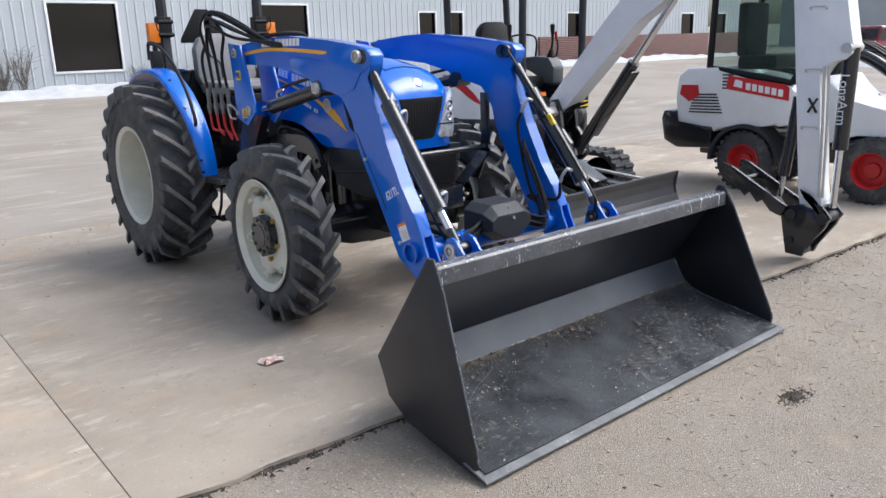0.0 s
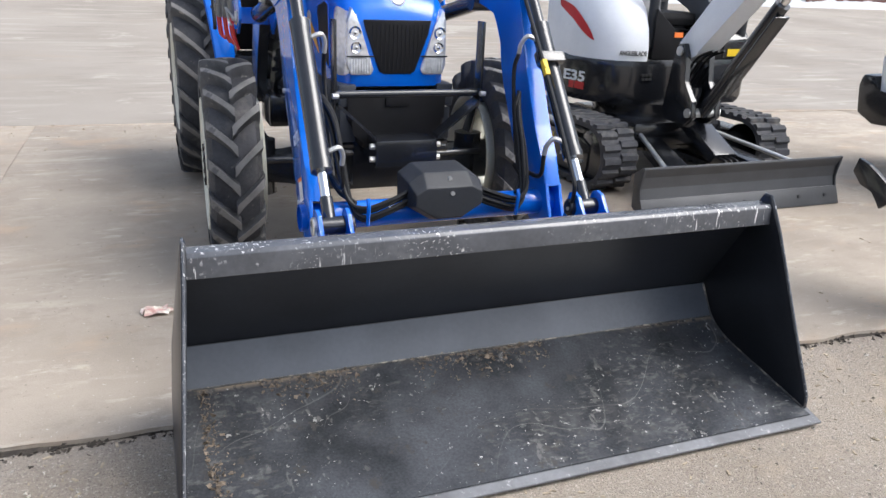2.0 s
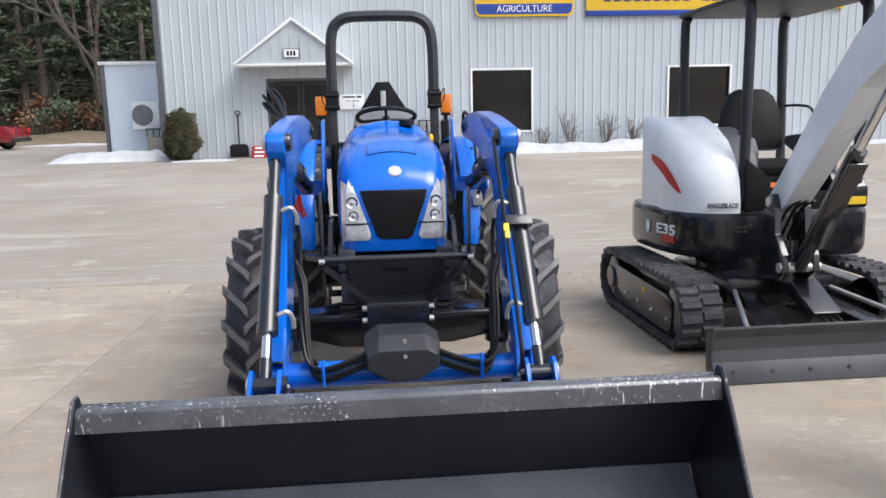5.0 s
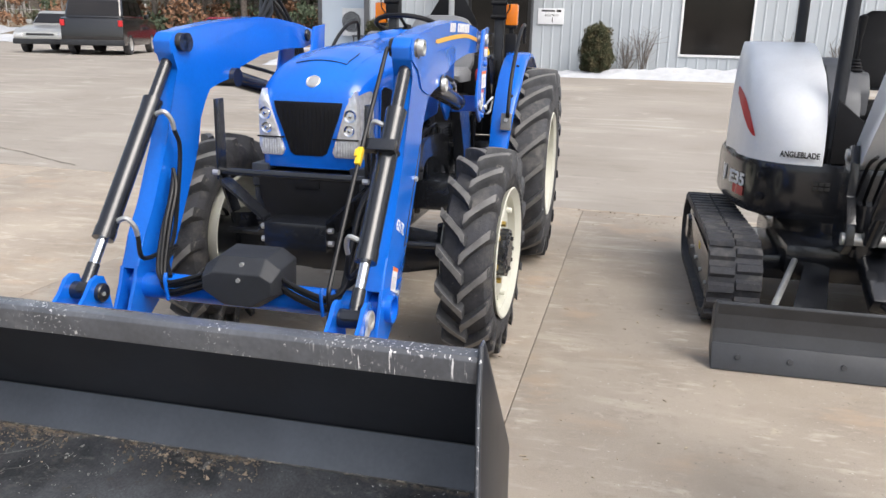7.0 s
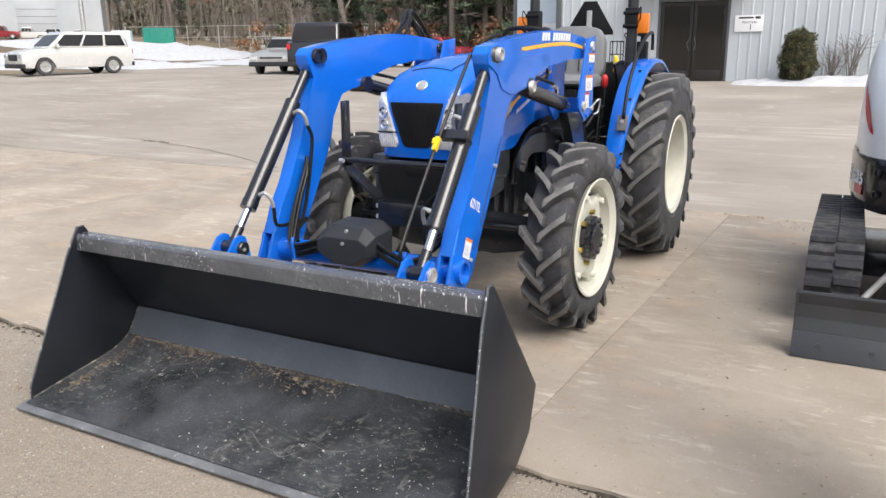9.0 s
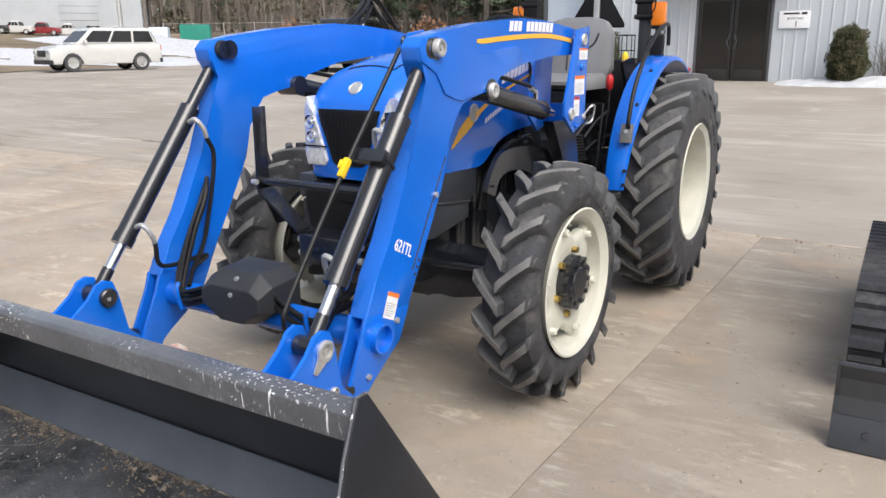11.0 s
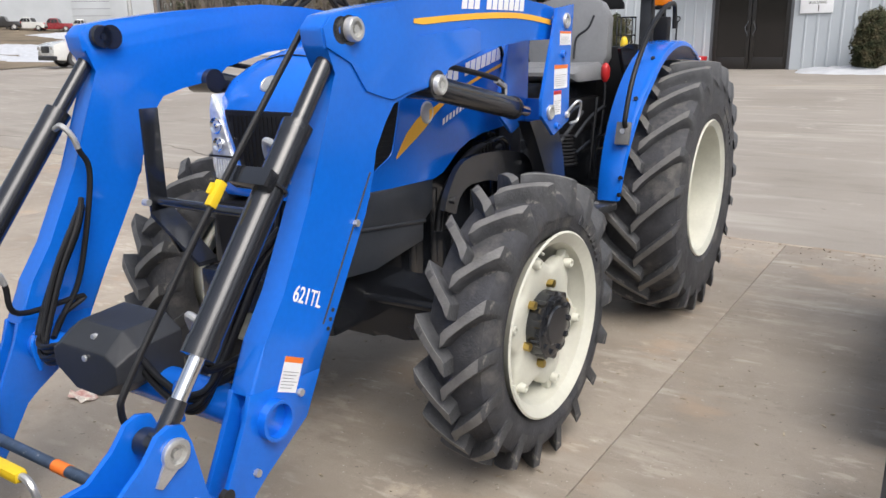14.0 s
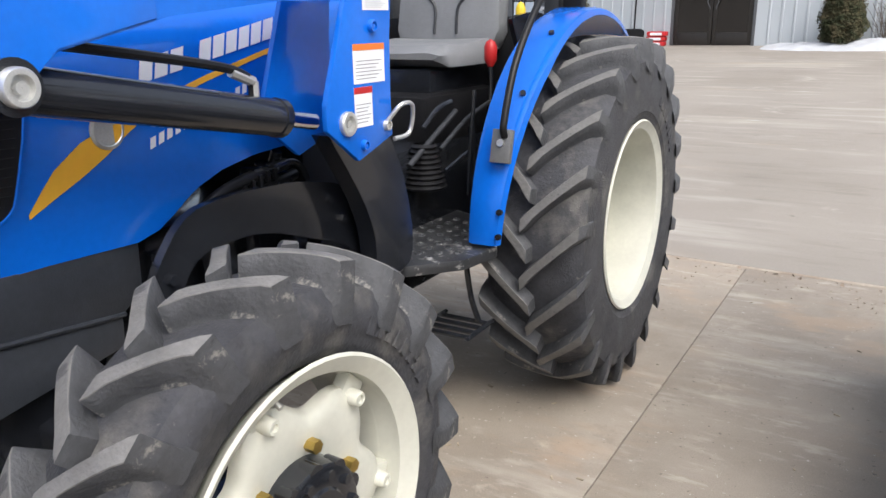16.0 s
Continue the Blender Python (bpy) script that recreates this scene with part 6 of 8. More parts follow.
    box(bm, -0.085, 0.085, -0.002, 0.0, -0.03, 0.03, 0, Matrix.Translation((-0.638, 0.06, 0.72)) @ Matrix.Rotation(radians(-77), 4, "Z"))
    part("red_decal", bm, DECRED, lb)
    for z in (0.86, 0.72):
        bm = B()
        lathe(bm, [(0.0, 0.028), (0.008, 0.028), (0.010, 0.02), (0.002, 0.018), (0.002, 0.0005)], (0, 0, 0), 16, "z")
        o = part("cover_latch", bm, BLACK, lb)
        o.matrix_local = Matrix.Translation((-0.543, -0.166, z)) @ Matrix.Rotation(radians(-55), 4, "Z") @ Matrix.Rotation(radians(90), 4, "X")
    bm = B()
    for k in range(6):
        box(bm, -0.27 + 0.03 * (k % 3) * 1.1, -0.245 + 0.03 * (k % 3) * 1.1, -0.30, -0.283, 0.80 + 0.03 * (k // 3), 0.82 + 0.03 * (k // 3))
    part("vent", bm, INK, lb)
    # floor, right-hand box and rear engine hood
    bm = B()
    box(bm, -0.215, 0.76, -0.27, 0.55, 0.96, 1.06, 0.02)
    part("cab_floor", bm, MATTE, exc, "black operator floor")
    bm = B()
    prism(bm, [(-0.28, 0.97), (-0.28, 1.12), (-0.18, 1.24), (0.3, 1.24), (0.3, 0.97)], "x", 0.50, 0.76, 0.02)
    rb = part("side_box", bm, DKBODY, exc, "charcoal side step box")
    bm = B()
    box(bm, 0.54, 0.74, -0.286, -0.281, 0.99, 1.05)
    part("label_sheet", bm, YELLOW, rb, "yellow warning label")
    bm = B()
    outline = [(-0.60, 0.40), (0.78, 0.40), (0.76, 0.66), (0.52, 0.90), (0.1, 0.97), (-0.34, 0.90), (-0.54, 0.68)]
    loop_loft(bm, [[(x * k, 0.45 + (y - 0.45) * k, z) for x, y in outline] for z, k in ((0.96, 0.99), (1.0, 1.0), (1.16, 0.99), (1.24, 0.95), (1.28, 0.88), (1.30, 0.75))])
    part("engine_hood", bm, WHITE, exc, "white rear engine hood")
    bm = B()
    prism(bm, [(-0.10, 1.0), (-0.16, 1.20), (-0.10, 1.38), (0.10, 1.55), (0.28, 1.60), (0.50, 1.58), (0.56, 1.1)], "x", -0.212, -0.02, 0.05)
    part("console", bm, EXGREY, exc, "grey moulded operator console")
    # canopy
    for x, y0, y1 in ((-0.185, -0.22, -0.24), (-0.24, 0.76, 0.78), (0.62, 0.72, 0.78), (0.70, -0.22, -0.24)):
        bm = B()
        tube(bm, [(x, y0, 1.0), (x, (y0 + y1) / 2, 1.7), (x, y1, 2.42), (x, y1 + (0.05 if y1 < 0 else -0.05), 2.52)], 0.038, 10)
        part("canopy_post", bm, GREYP, exc, "dark grey canopy post")
    bm = B()
    prism(bm, [(-0.25, -0.40), (0.78, -0.40), (0.78, 0.84), (-0.28, 0.84)], "z", 2.53, 2.575, 0.02)
    part("canopy_roof", bm, GREYP, exc, "dark grey canopy roof")
    # seat and controls
    bm = B()
    box(bm, 0.02, 0.50, 0.10, 0.56, 1.20, 1.32, 0.05)
    st = part("operator_seat", bm, MATTE, exc, "black operator seat")
    bm = B()
    m = Matrix.Translation((0.26, 0.56, 1.38)) @ Matrix.Rotation(radians(-10), 4, "X")
    prism(bm, [(-0.25, 0.0), (-0.27, 0.18), (-0.255, 0.34), (-0.20, 0.47), (-0.12, 0.535), (0.12, 0.535), (0.20, 0.47), (0.255, 0.34), (0.27, 0.18), (0.25, 0.0)], "y", -0.07, 0.05, 0.045)
    for v in bm.verts:
        v.co = m @ v.co
    part("backrest", bm, MATTE, st)
    bm = B()
    box(bm, 0.08, 0.44, 0.15, 0.52, 1.06, 1.2, 0.02)
    for k in range(3):
        box(bm, 0.06, 0.46, 0.12, 0.54, 1.08 + 0.04 * k, 1.095 + 0.04 * k, 0.005)
    part("seat_bellows", bm, HOSE, st)
    for x, c in ((-0.04, MATTE), (0.60, MATTE)):
        bm = B()
        prism(bm, [(0.0, 1.24), (-0.01, 1.40), (0.06, 1.51), (0.25, 1.53), (0.50, 1.51), (0.52, 1.43), (0.25, 1.37), (0.15, 1.22)], "x", x - 0.085, x + 0.085, 0.03)
        cs = part("armrest_console", bm, EXGREY, exc, "grey moulded armrest")
        bm = B()
        for k in range(4):
            lathe(bm, [(0, 0.045 - 0.007 * k), (0.012, 0.05 - 0.007 * k), (0.022, 0.042 - 0.007 * k)], (x, 0.10, 1.51 + 0.02 * k), 14, "z")
        tube(bm, [(x, 0.10, 1.57), (x, 0.08, 1.68), (x, 0.08, 1.76)], 0.012, 8)
        lathe(bm, [(-0.06, 0.0005), (-0.06, 0.016), (0, 0.022), (0.06, 0.026), (0.075, 0.0005)], (x, 0.08, 1.79), 12, "z")
        part("joystick", bm, MATTE, cs, "black joystick with rubber boot")
    bm = B()
    tube(bm, [(0.72, 0.16, 1.42), (0.74, 0.13, 1.6), (0.71, 0.12, 1.72)], 0.012, 8)
    lk = part("lock_lever", bm, BLACK, exc)
    bm = B()
    cyl(bm, (0.71, 0.12, 1.70), (0.69, 0.115, 1.78), 0.016, 10)
    part("grip", bm, RED, lk)
    bm = B()
    tube(bm, [(0.50, 0.72, 1.6), (0.50, 0.6, 1.74), (0.62, 0.45, 1.76), (0.70, 0.40, 1.70), (0.70, 0.42, 1.45)], 0.012, 8)
    part("guard_rail", bm, BLACK, exc)
    bm = B()
    box(bm, -0.02, 0.06, -0.307, -0.301, 1.14, 1.18)
    part("orange_label", bm, ORANGE, exc)
    bm = B()
    prism(bm, [(-0.20, 0.97), (-0.20, 1.36), (0.10, 1.10), (0.46, 1.10), (0.46, 0.97)], "y", -0.30, -0.275, 0.006)
    part("front_panel", bm, MATTE, exc, "black panel below the canopy opening")
    # plain white badge shape beside the number
    bm = B()
    prism(bm, [(-0.03, -0.05), (-0.035, 0.02), (-0.03, 0.05), (-0.01, 0.03), (0.01, 0.03), (0.03, 0.05), (0.035, 0.02), (0.03, -0.05), (0.0, -0.065)], "y", -0.002, 0.002)
    o = part("badge", bm, DECAL, lb, "white badge shape")
    o.matrix_local = Matrix.Translation((-0.688, 0.36, 0.80)) @ Matrix.Rotation(radians(-86), 4, "Z")


exc_house()


def exc_boom():
    ax = -0.06
    # swing casting
    bm = B()
    prism(bm, [(-0.55, 0.60), (-0.62, 1.0), (-0.66, 1.12), (-0.73, 1.13), (-0.78, 1.04), (-0.80, 0.85), (-0.93, 0.72), (-0.95, 0.60), (-0.86, 0.53), (-0.60, 0.53)], "x", ax - 0.13, ax - 0.085, 0.008)
    prism(bm, [(-0.55, 0.60), (-0.62, 1.0), (-0.66, 1.12), (-0.73, 1.13), (-0.78, 1.04), (-0.80, 0.85), (-0.93, 0.72), (-0.95, 0.60), (-0.86, 0.53), (-0.60, 0.53)], "x", ax + 0.085, ax + 0.13, 0.008)
    cyl(bm, (ax, -0.72, 0.50), (ax, -0.72, 0.80), 0.085, 20)
    sw = part("swing_bracket", bm, DKBODY, exc, "charcoal cast swing bracket")
    for y, z in ((-0.70, 1.07), (-0.90, 0.63)):
        bm = B()
        cyl(bm, (ax - 0.145, y, z), (ax + 0.145, y, z), 0.035, 16)
        part("pin", bm, STEEL, sw)
    boom = [(-0.60, 1.05), (-0.61, 1.13), (-1.27, 1.82), (-1.60, 2.13), (-2.0, 2.38), (-2.5, 2.48), (-3.0, 2.40), (-3.06, 2.25), (-3.0, 2.16), (-2.5, 2.17), (-2.1, 2.08), (-1.64, 1.82), (-0.85, 1.06), (-0.72, 0.99)]
    bm = B()
    prism(bm, boom, "x", ax - 0.085, ax + 0.085, 0.012)
    bo = part("boom", bm, WHITE, exc, "white curved boom")
    bm = B()
    cyl(bm, (ax - 0.10, -1.98, 2.02), (ax + 0.10, -1.98, 2.02), 0.04, 16)
    part("pin", bm, STEEL, bo)
    a, b = Vector((ax, -0.90, 0.63)), Vector((ax, -1.95, 1.98))
    d = (b - a).normalized()
    bm = B()
    cyl(bm, a, a + d * 1.05, 0.052, 20)
    box(bm, -0.06, 0.06, -0.07, -0.05, 0.25, 1.0, 0.01, Matrix.Translation(a) @ d.to_track_quat("Z", "Y").to_matrix().to_4x4())
    bcy = part("boom_cylinder", bm, DKBODY, exc, "charcoal boom cylinder with guard")
    bm = B()
    cyl(bm, a + d * 1.04, b, 0.03, 16)
    part("rod", bm, CHROME, bcy)
    bm = B()
    for k in range(3):
        x = ax - 0.05 + 0.05 * k
        tube(bm, [(x, -0.62, 0.8), (x, -0.80, 1.02), (x, -0.98, 1.10)], 0.010, 8)
    part("boom_hose", bm, HOSE, bo)
    # the boom is swung a little to its side
    for o in [sw, bo, bcy, *sw.children, *bo.children, *bcy.children]:
        for v in o.data.vertices:
            v.co.y += 0.08
            v.co.x += (v.co.y + 0.62) * 0.082
    # dipper
    dx = -0.26
    dip = [(-2.90, 1.85), (-2.86, 2.25), (-2.94, 2.42), (-3.08, 2.46), (-3.22, 2.36), (-3.24, 1.90), (-3.285, 1.66), (-3.31, 1.56), (-3.30, 1.50), (-3.26, 1.46), (-3.16, 1.45), (-3.10, 1.36), (-3.17, 0.60), (-3.20, 0.44), (-3.13, 0.36), (-3.05, 0.38), (-3.03, 0.5)]
    bm = B()
    prism(bm, dip, "x", dx - 0.075, dx + 0.075, 0.01)
    dp = part("dipper", bm, WHITE, exc, "white dipper arm")
    bm = B()
    for a, b in (((-3.11, 1.10), (-3.05, 1.20)), ((-3.05, 1.10), (-3.11, 1.20))):
        tube(bm, [(dx - 0.078, *a), (dx - 0.078, *b)], 0.010, 4, 1)
    part("cross_decal", bm, INK, dp, "black cross mark")
    for z in (1.38, 1.80, 0.98):
        bm = B()
        tube(bm, [(dx - 0.076, -3.02, z), (dx - 0.095, -3.02, z + 0.02), (dx - 0.095, -3.12, z + 0.02), (dx - 0.076, -3.12, z)], 0.006, 6, 2)
        part("hose_clip", bm, STEEL, dp)
    for y, z, r in ((-3.275, 1.54, 0.035), (-3.05, 2.28, 0.045), (-3.13, 0.43, 0.035)):
        bm = B()
        cyl(bm, (dx - 0.10, y, z), (dx + 0.10, y, z), r, 18)
        part("pin", bm, STEEL, dp)
    a, b = Vector((dx, -3.275, 1.54)), Vector((dx, -3.24, 0.42))
    d = (b - a).normalized()
    bm = B()
    cyl(bm, a, a + d * 0.70, 0.05, 20)
    ac = part("bucket_cylinder", bm, DKBODY, exc, "charcoal arm cylinder with chrome rod")
    bm = B()
    cyl(bm, a + d * 0.69, b, 0.024, 16)
    part("rod", bm, CHROME, ac)
    m = Matrix.Translation((dx - 0.052, -3.262, 1.19)) @ Matrix(((0, 0, -1, 0), (0, 1, 0, 0), (1, 0, 0, 0), (0, 0, 0, 1))) @ Matrix.Rotation(math.pi, 4, "Z")
    text("feature_lettering", "LongArm", 0.085, m, DECAL, ac, 0.001, 0.34)
    bm = B()
    for k in range(2):
        tube(bm, [(dx - 0.085, -3.17 + 0.03 * k, 1.42), (dx - 0.085, -3.19 + 0.03 * k, 1.0), (dx - 0.085, -3.20 + 0.025 * k, 0.50)], 0.010, 8)
    part("arm_pipe", bm, STEEL, dp)
    # links, thumb and coupler
    for q in (-0.10, 0.10):
        bm = B()
        prism(bm, [(-3.12, 0.52), (-3.05, 0.55), (-3.09, 0.48), (-3.22, 0.44), (-3.28, 0.36), (-3.25, 0.32), (-3.17, 0.38)], "x", dx + q - 0.012, dx + q + 0.012, 0.003)
        part("bucket_link", bm, DKBODY, exc, "charcoal bucket link")
    bm = B()
    for q in (-0.09, 0.09):
        prism(bm, [(-2.97, 0.42), (-2.93, 0.33), (-2.98, 0.06), (-3.10, 0.05), (-3.12, 0.12), (-3.24, 0.28), (-3.27, 0.36), (-3.20, 0.40), (-3.06, 0.44)], "x", dx + q - 0.02, dx + q + 0.02, 0.006)
    box(bm, dx - 0.07, dx + 0.07, -3.10, -2.98, 0.06, 0.30, 0.01)
    qc = part("quick_coupler", bm, DKBODY, exc, "black quick coupler")
    for y, z, r in ((-3.0, 0.36, 0.035), (-3.0, 0.16, 0.03), (-3.22, 0.35, 0.04)):
        bm = B()
        cyl(bm, (dx - 0.125, y, z), (dx + 0.125, y, z), r, 16)
        part("pin", bm, GREYP, qc)
    bm = B()
    for q in (-0.13, 0.13):
        pts = [(-2.98, 0.42), (-2.55, 0.68), (-2.48, 0.70), (-2.46, 0.62), (-2.52, 0.56), (-2.60, 0.54)]
        pts += [(-2.66, 0.46), (-2.70, 0.50), (-2.76, 0.42), (-2.80, 0.45), (-2.86, 0.37), (-2.94, 0.34)]
        prism(bm, pts, "x", dx + q - 0.014, dx + q + 0.014, 0.003)
    cyl(bm, (dx - 0.13, -2.62, 0.58), (dx + 0.13, -2.62, 0.58), 0.025, 14)
    th = part("thumb", bm, DKBODY, exc, "toothed hydraulic thumb")
    bm = B()
    cyl(bm, (dx, -2.95, 1.2), (dx, -2.88, 0.62), 0.04, 16)
    part("thumb_cylinder", bm, DKBODY, th)
    bm = B()
    cyl(bm, (dx, -2.88, 0.62), (dx, -2.86, 0.46), 0.02, 12)
    part("rod", bm, CHROME, th)


exc_boom()

# compact articulated loader
CX, CY = 5.35, 1.25
art = thing("compact_loader", LEAN @ Matrix.Translation((CX, CY, 0.012)), "white compact articulated loader with black cab and red wheels", "loader")


def compact_loader():
    blocks = {}
    bm = B()
    body = [(1.45, 0.62), (1.50, 0.95), (1.47, 1.20), (1.36, 1.28), (1.0, 1.29), (0.95, 1.20), (0.2, 1.10), (0.08, 1.0), (0.05, 0.72), (0.30, 0.68), (0.45, 0.72), (0.62, 0.72), (0.78, 0.68), (1.0, 0.60)]
    prism(bm, body, "x", -0.50, 0.50, 0.04)
    bd = part("rear_body", bm, WHITE, art, "white rear engine body")
    bm = B()
    prism(bm, [(1.02, 0.42), (1.02, 0.66), (1.45, 0.66), (1.50, 0.82), (1.63, 0.82), (1.66, 0.72), (1.62, 0.48), (1.45, 0.40)], "x", -0.53, 0.53, 0.04)
    part("counterweight", bm, DKBODY, bd, "black rear counterweight")
    bm = B()
    loop_loft(bm, [[(x, 0.65 + r * math.cos(t), 0.30 + r * math.sin(t)) for x, r in ((-0.54, 0.36), (-0.54, 0.40), (-0.26, 0.40), (-0.26, 0.36))] for t in (math.pi * k / 16 for k in range(17))])
    part("wheel_arch", bm, GREYP, bd)
    bm = B()
    for k in range(7):
        box(bm, -0.507, -0.498, 0.92 + 0.012 * k, 1.32 - 0.01 * k, 0.80 + 0.032 * k, 0.815 + 0.032 * k)
    part("louvre", bm, INK, bd, "black louvres")
    bm = B()
    for k in range(5):
        box(bm, -0.507, -0.498, 0.80, 0.93, 1.06 + 0.035 * k, 1.075 + 0.035 * k)
    part("louvre", bm, INK, bd)
    bm = B()
    prism(bm, [(0.20, 0.95), (0.20, 1.08), (0.24, 1.11), (0.86, 1.20), (0.88, 1.06)], "x", -0.508, -0.498)
    dc = part("brand_panel", bm, DECRED, bd, "red brand panel with white shape")
    bm = B()
    prism(bm, [(0.70, 1.07), (0.70, 1.14), (0.78, 1.16), (0.80, 1.09)], "x", -0.512, -0.507)
    for k in range(6):
        y = 0.66 - 0.07 * k
        prism(bm, [(y, 1.055 - 0.012 * k), (y, 1.125 - 0.012 * k), (y - 0.05, 1.118 - 0.012 * k), (y - 0.05, 1.048 - 0.012 * k)], "x", -0.512, -0.507)
    part("brand_bar", bm, DECAL, dc)
    bm = B()
    prism(bm, [(1.20, 0.99), (1.22, 1.10), (1.42, 1.10), (1.44, 1.0), (1.32, 0.92)], "x", -0.508, -0.498)
    part("red_decal", bm, DECRED, bd)
    # cab
    cabp = [(1.12, 1.27), (1.08, 2.15), (0.20, 2.2), (0.08, 1.35), (0.20, 1.12), (0.9, 1.24)]
    for x in (-0.47, 0.43):
        for a, b in zip(cabp, cabp[1:] + cabp[:1]):
            bm = B()
            tube(bm, [(x + 0.02, *a), (x + 0.02, *b)], 0.035, 8, 1)
            part("cab_frame", bm, MATTE, art, "black cab frame")
        bm = B()
        bm.faces.new([bm.verts.new((x + 0.02, y, z)) for y, z in cabp])
        part("cab_window", bm, GLASSY, art, "greenish cab glass")
    bm = B()
    box(bm, -0.5, 0.5, 0.12, 1.14, 2.19, 2.28, 0.04)
    part("cab_roof", bm, MATTE, art, "black cab roof")
    bm = B()
    box(bm, -0.22, 0.22, 0.5, 0.95, 1.25, 1.40, 0.05)
    box(bm, -0.22, 0.22, 0.85, 0.97, 1.38, 1.95, 0.05)
    part("cab_seat", bm, MATTE, art)
    # front frame
    bm = B()
    prism(bm, [(0.0, 0.45), (0.0, 1.15), (-0.12, 1.2), (-0.3, 0.95), (-0.95, 0.82), (-1.0, 0.72), (-0.9, 0.6), (-0.45, 0.66), (-0.2, 0.55)], "x", -0.42, 0.42, 0.03)
    part("front_body", bm, WHITE, art, "white front frame")
    bm = B()
    tube(bm, [(-0.30, -0.15, 1.42), (-0.30, -0.45, 1.35), (-0.30, -0.85, 1.05), (-0.30, -1.3, 0.6)], 0.06, 10)
    tube(bm, [(0.30, -0.15, 1.42), (0.30, -0.45, 1.35), (0.30, -0.85, 1.05), (0.30, -1.3, 0.6)], 0.06, 10)
    part("lift_arm", bm, DKBODY, art, "black lift arm")
    bm = B()
    for k in range(3):
        tube(bm, [(-0.2 + 0.1 * k, -0.1, 1.2), (-0.3 + 0.1 * k, -0.3, 1.5), (-0.25 + 0.1 * k, -0.6, 1.35), (-0.25 + 0.1 * k, -0.9, 1.1)], 0.015, 8)
    part("hose", bm, HOSE, art)
    bm = B()
    box(bm, -0.3, 0.3, -0.7, 1.3, 0.32, 0.6, 0.04)
    part("chassis", bm, DKBODY, art)
    for s in (-1, 1):
        for y in (0.65, -0.63):
            c = (s * 0.40, y, 0.31)
            bm = B()
            lathe(bm, [(0.10, 0.17), (0.115, 0.178), (0.12, 0.172), (0.10, 0.155), (0.02, 0.15), (0.03, 0.08), (0.06, 0.07), (0.06, 0.0005)], c, 28, sgn=s)
            w = part("wheel", bm, RED, art, "red wheel with black tyre")
            bm = B()
            h = 0.12
            lathe(bm, [(h * 0.9, 0.17), (h, 0.22), (h * 0.95, 0.275), (h * 0.8, 0.305), (h * 0.3, 0.315), (-h * 0.3, 0.315), (-h * 0.8, 0.305), (-h, 0.25), (-h * 0.9, 0.17)], c, 36, sgn=s)
            ty = part("tyre", bm, RUBBER, art, "black block-tread tyre")
            for q in (-1, 1):
                for i in range(26):
                    if q not in blocks:
                        bm = B()
                        box(bm, q * 0.065 - 0.05, q * 0.065 + 0.05, -0.016 + 0.01 * q, 0.016 + 0.01 * q, 0.30, 0.322)
                        tb = part("tread_block", bm, RUBBER, ty)
                        blocks[q] = tb.data
                    else:
                        tb = new("tread_block", blocks[q])
                        tb.parent = ty
                    tb.matrix_local = Matrix.Translation(c) @ Matrix.Rotation(2 * math.pi * i / 26, 4, "X")


def clear_glass():
    m = bpy.data.materials.new("clear glass")
    m.use_nodes = True
    b = m.node_tree.nodes["Principled BSDF"]
    b.inputs["Base Color"].default_value = (0.22, 0.31, 0.28, 1)
    b.inputs["Transmission Weight"].default_value = 0.9
    b.inputs["Roughness"].default_value = 0.02
    b.inputs["IOR"].default_value = 1.08
    return m


GLASSY = clear_glass()
compact_loader()

# ---------- entrance ----------
def porch():
    p = thing("porch_canopy", SITE @ Matrix.Translation((-2.42, FY, 3.5)), "white gabled entrance canopy with ribbed face", "canopy")
    w, h, d = 1.86, 1.36, 0.95
    bm = B()
    prism(bm, [(-w + 0.12, 0.02), (w - 0.12, 0.02), (0, h - 0.05)], "y", -d + 0.05, -0.03)
    part("gable", bm, SIDING, p)
    bm = B()
    x = -w + 0.3
    while x < w - 0.25:
        box(bm, x - 0.02, x + 0.02, -d + 0.03, -d + 0.052, 0.03, h * (1 - abs(x) / w) - 0.08)
        x += 0.3
    tagged(part("rib", bm, SIDING, p), kind="stuff")
    for s in (-1, 1):
        bm = B()
        prism(bm, [(s * w, -0.06), (s * w, 0.04), (0, h + 0.06), (0, h - 0.05)], "y", -d - 0.04, -0.03, 0.005)
        part("rake_board", bm, TRIM, p, "white rake board")
    bm = B()
    box(bm, -w + 0.05, w - 0.05, -d, -0.03, -0.06, 0.02, 0.006)
    part("soffit", bm, TRIM, p, "white soffit")
    bm = B()
    box(bm, -0.30, 0.20, -d + 0.005, -d + 0.03, 0.18, 0.46)
    pl = part("number_plate", bm, INK, p, "white plate with black border and bars")
    bm = B()
    box(bm, -0.28, 0.18, -d - 0.004, -d + 0.004, 0.20, 0.44)
    part("plate_face", bm, DECAL, pl)
    bm = B()
    for k in range(3):
        box(bm, -0.19 + 0.1 * k, -0.12 + 0.1 * k, -d - 0.008, -d - 0.005, 0.25, 0.39)
    part("digit_bar", bm, INK, pl)


porch()


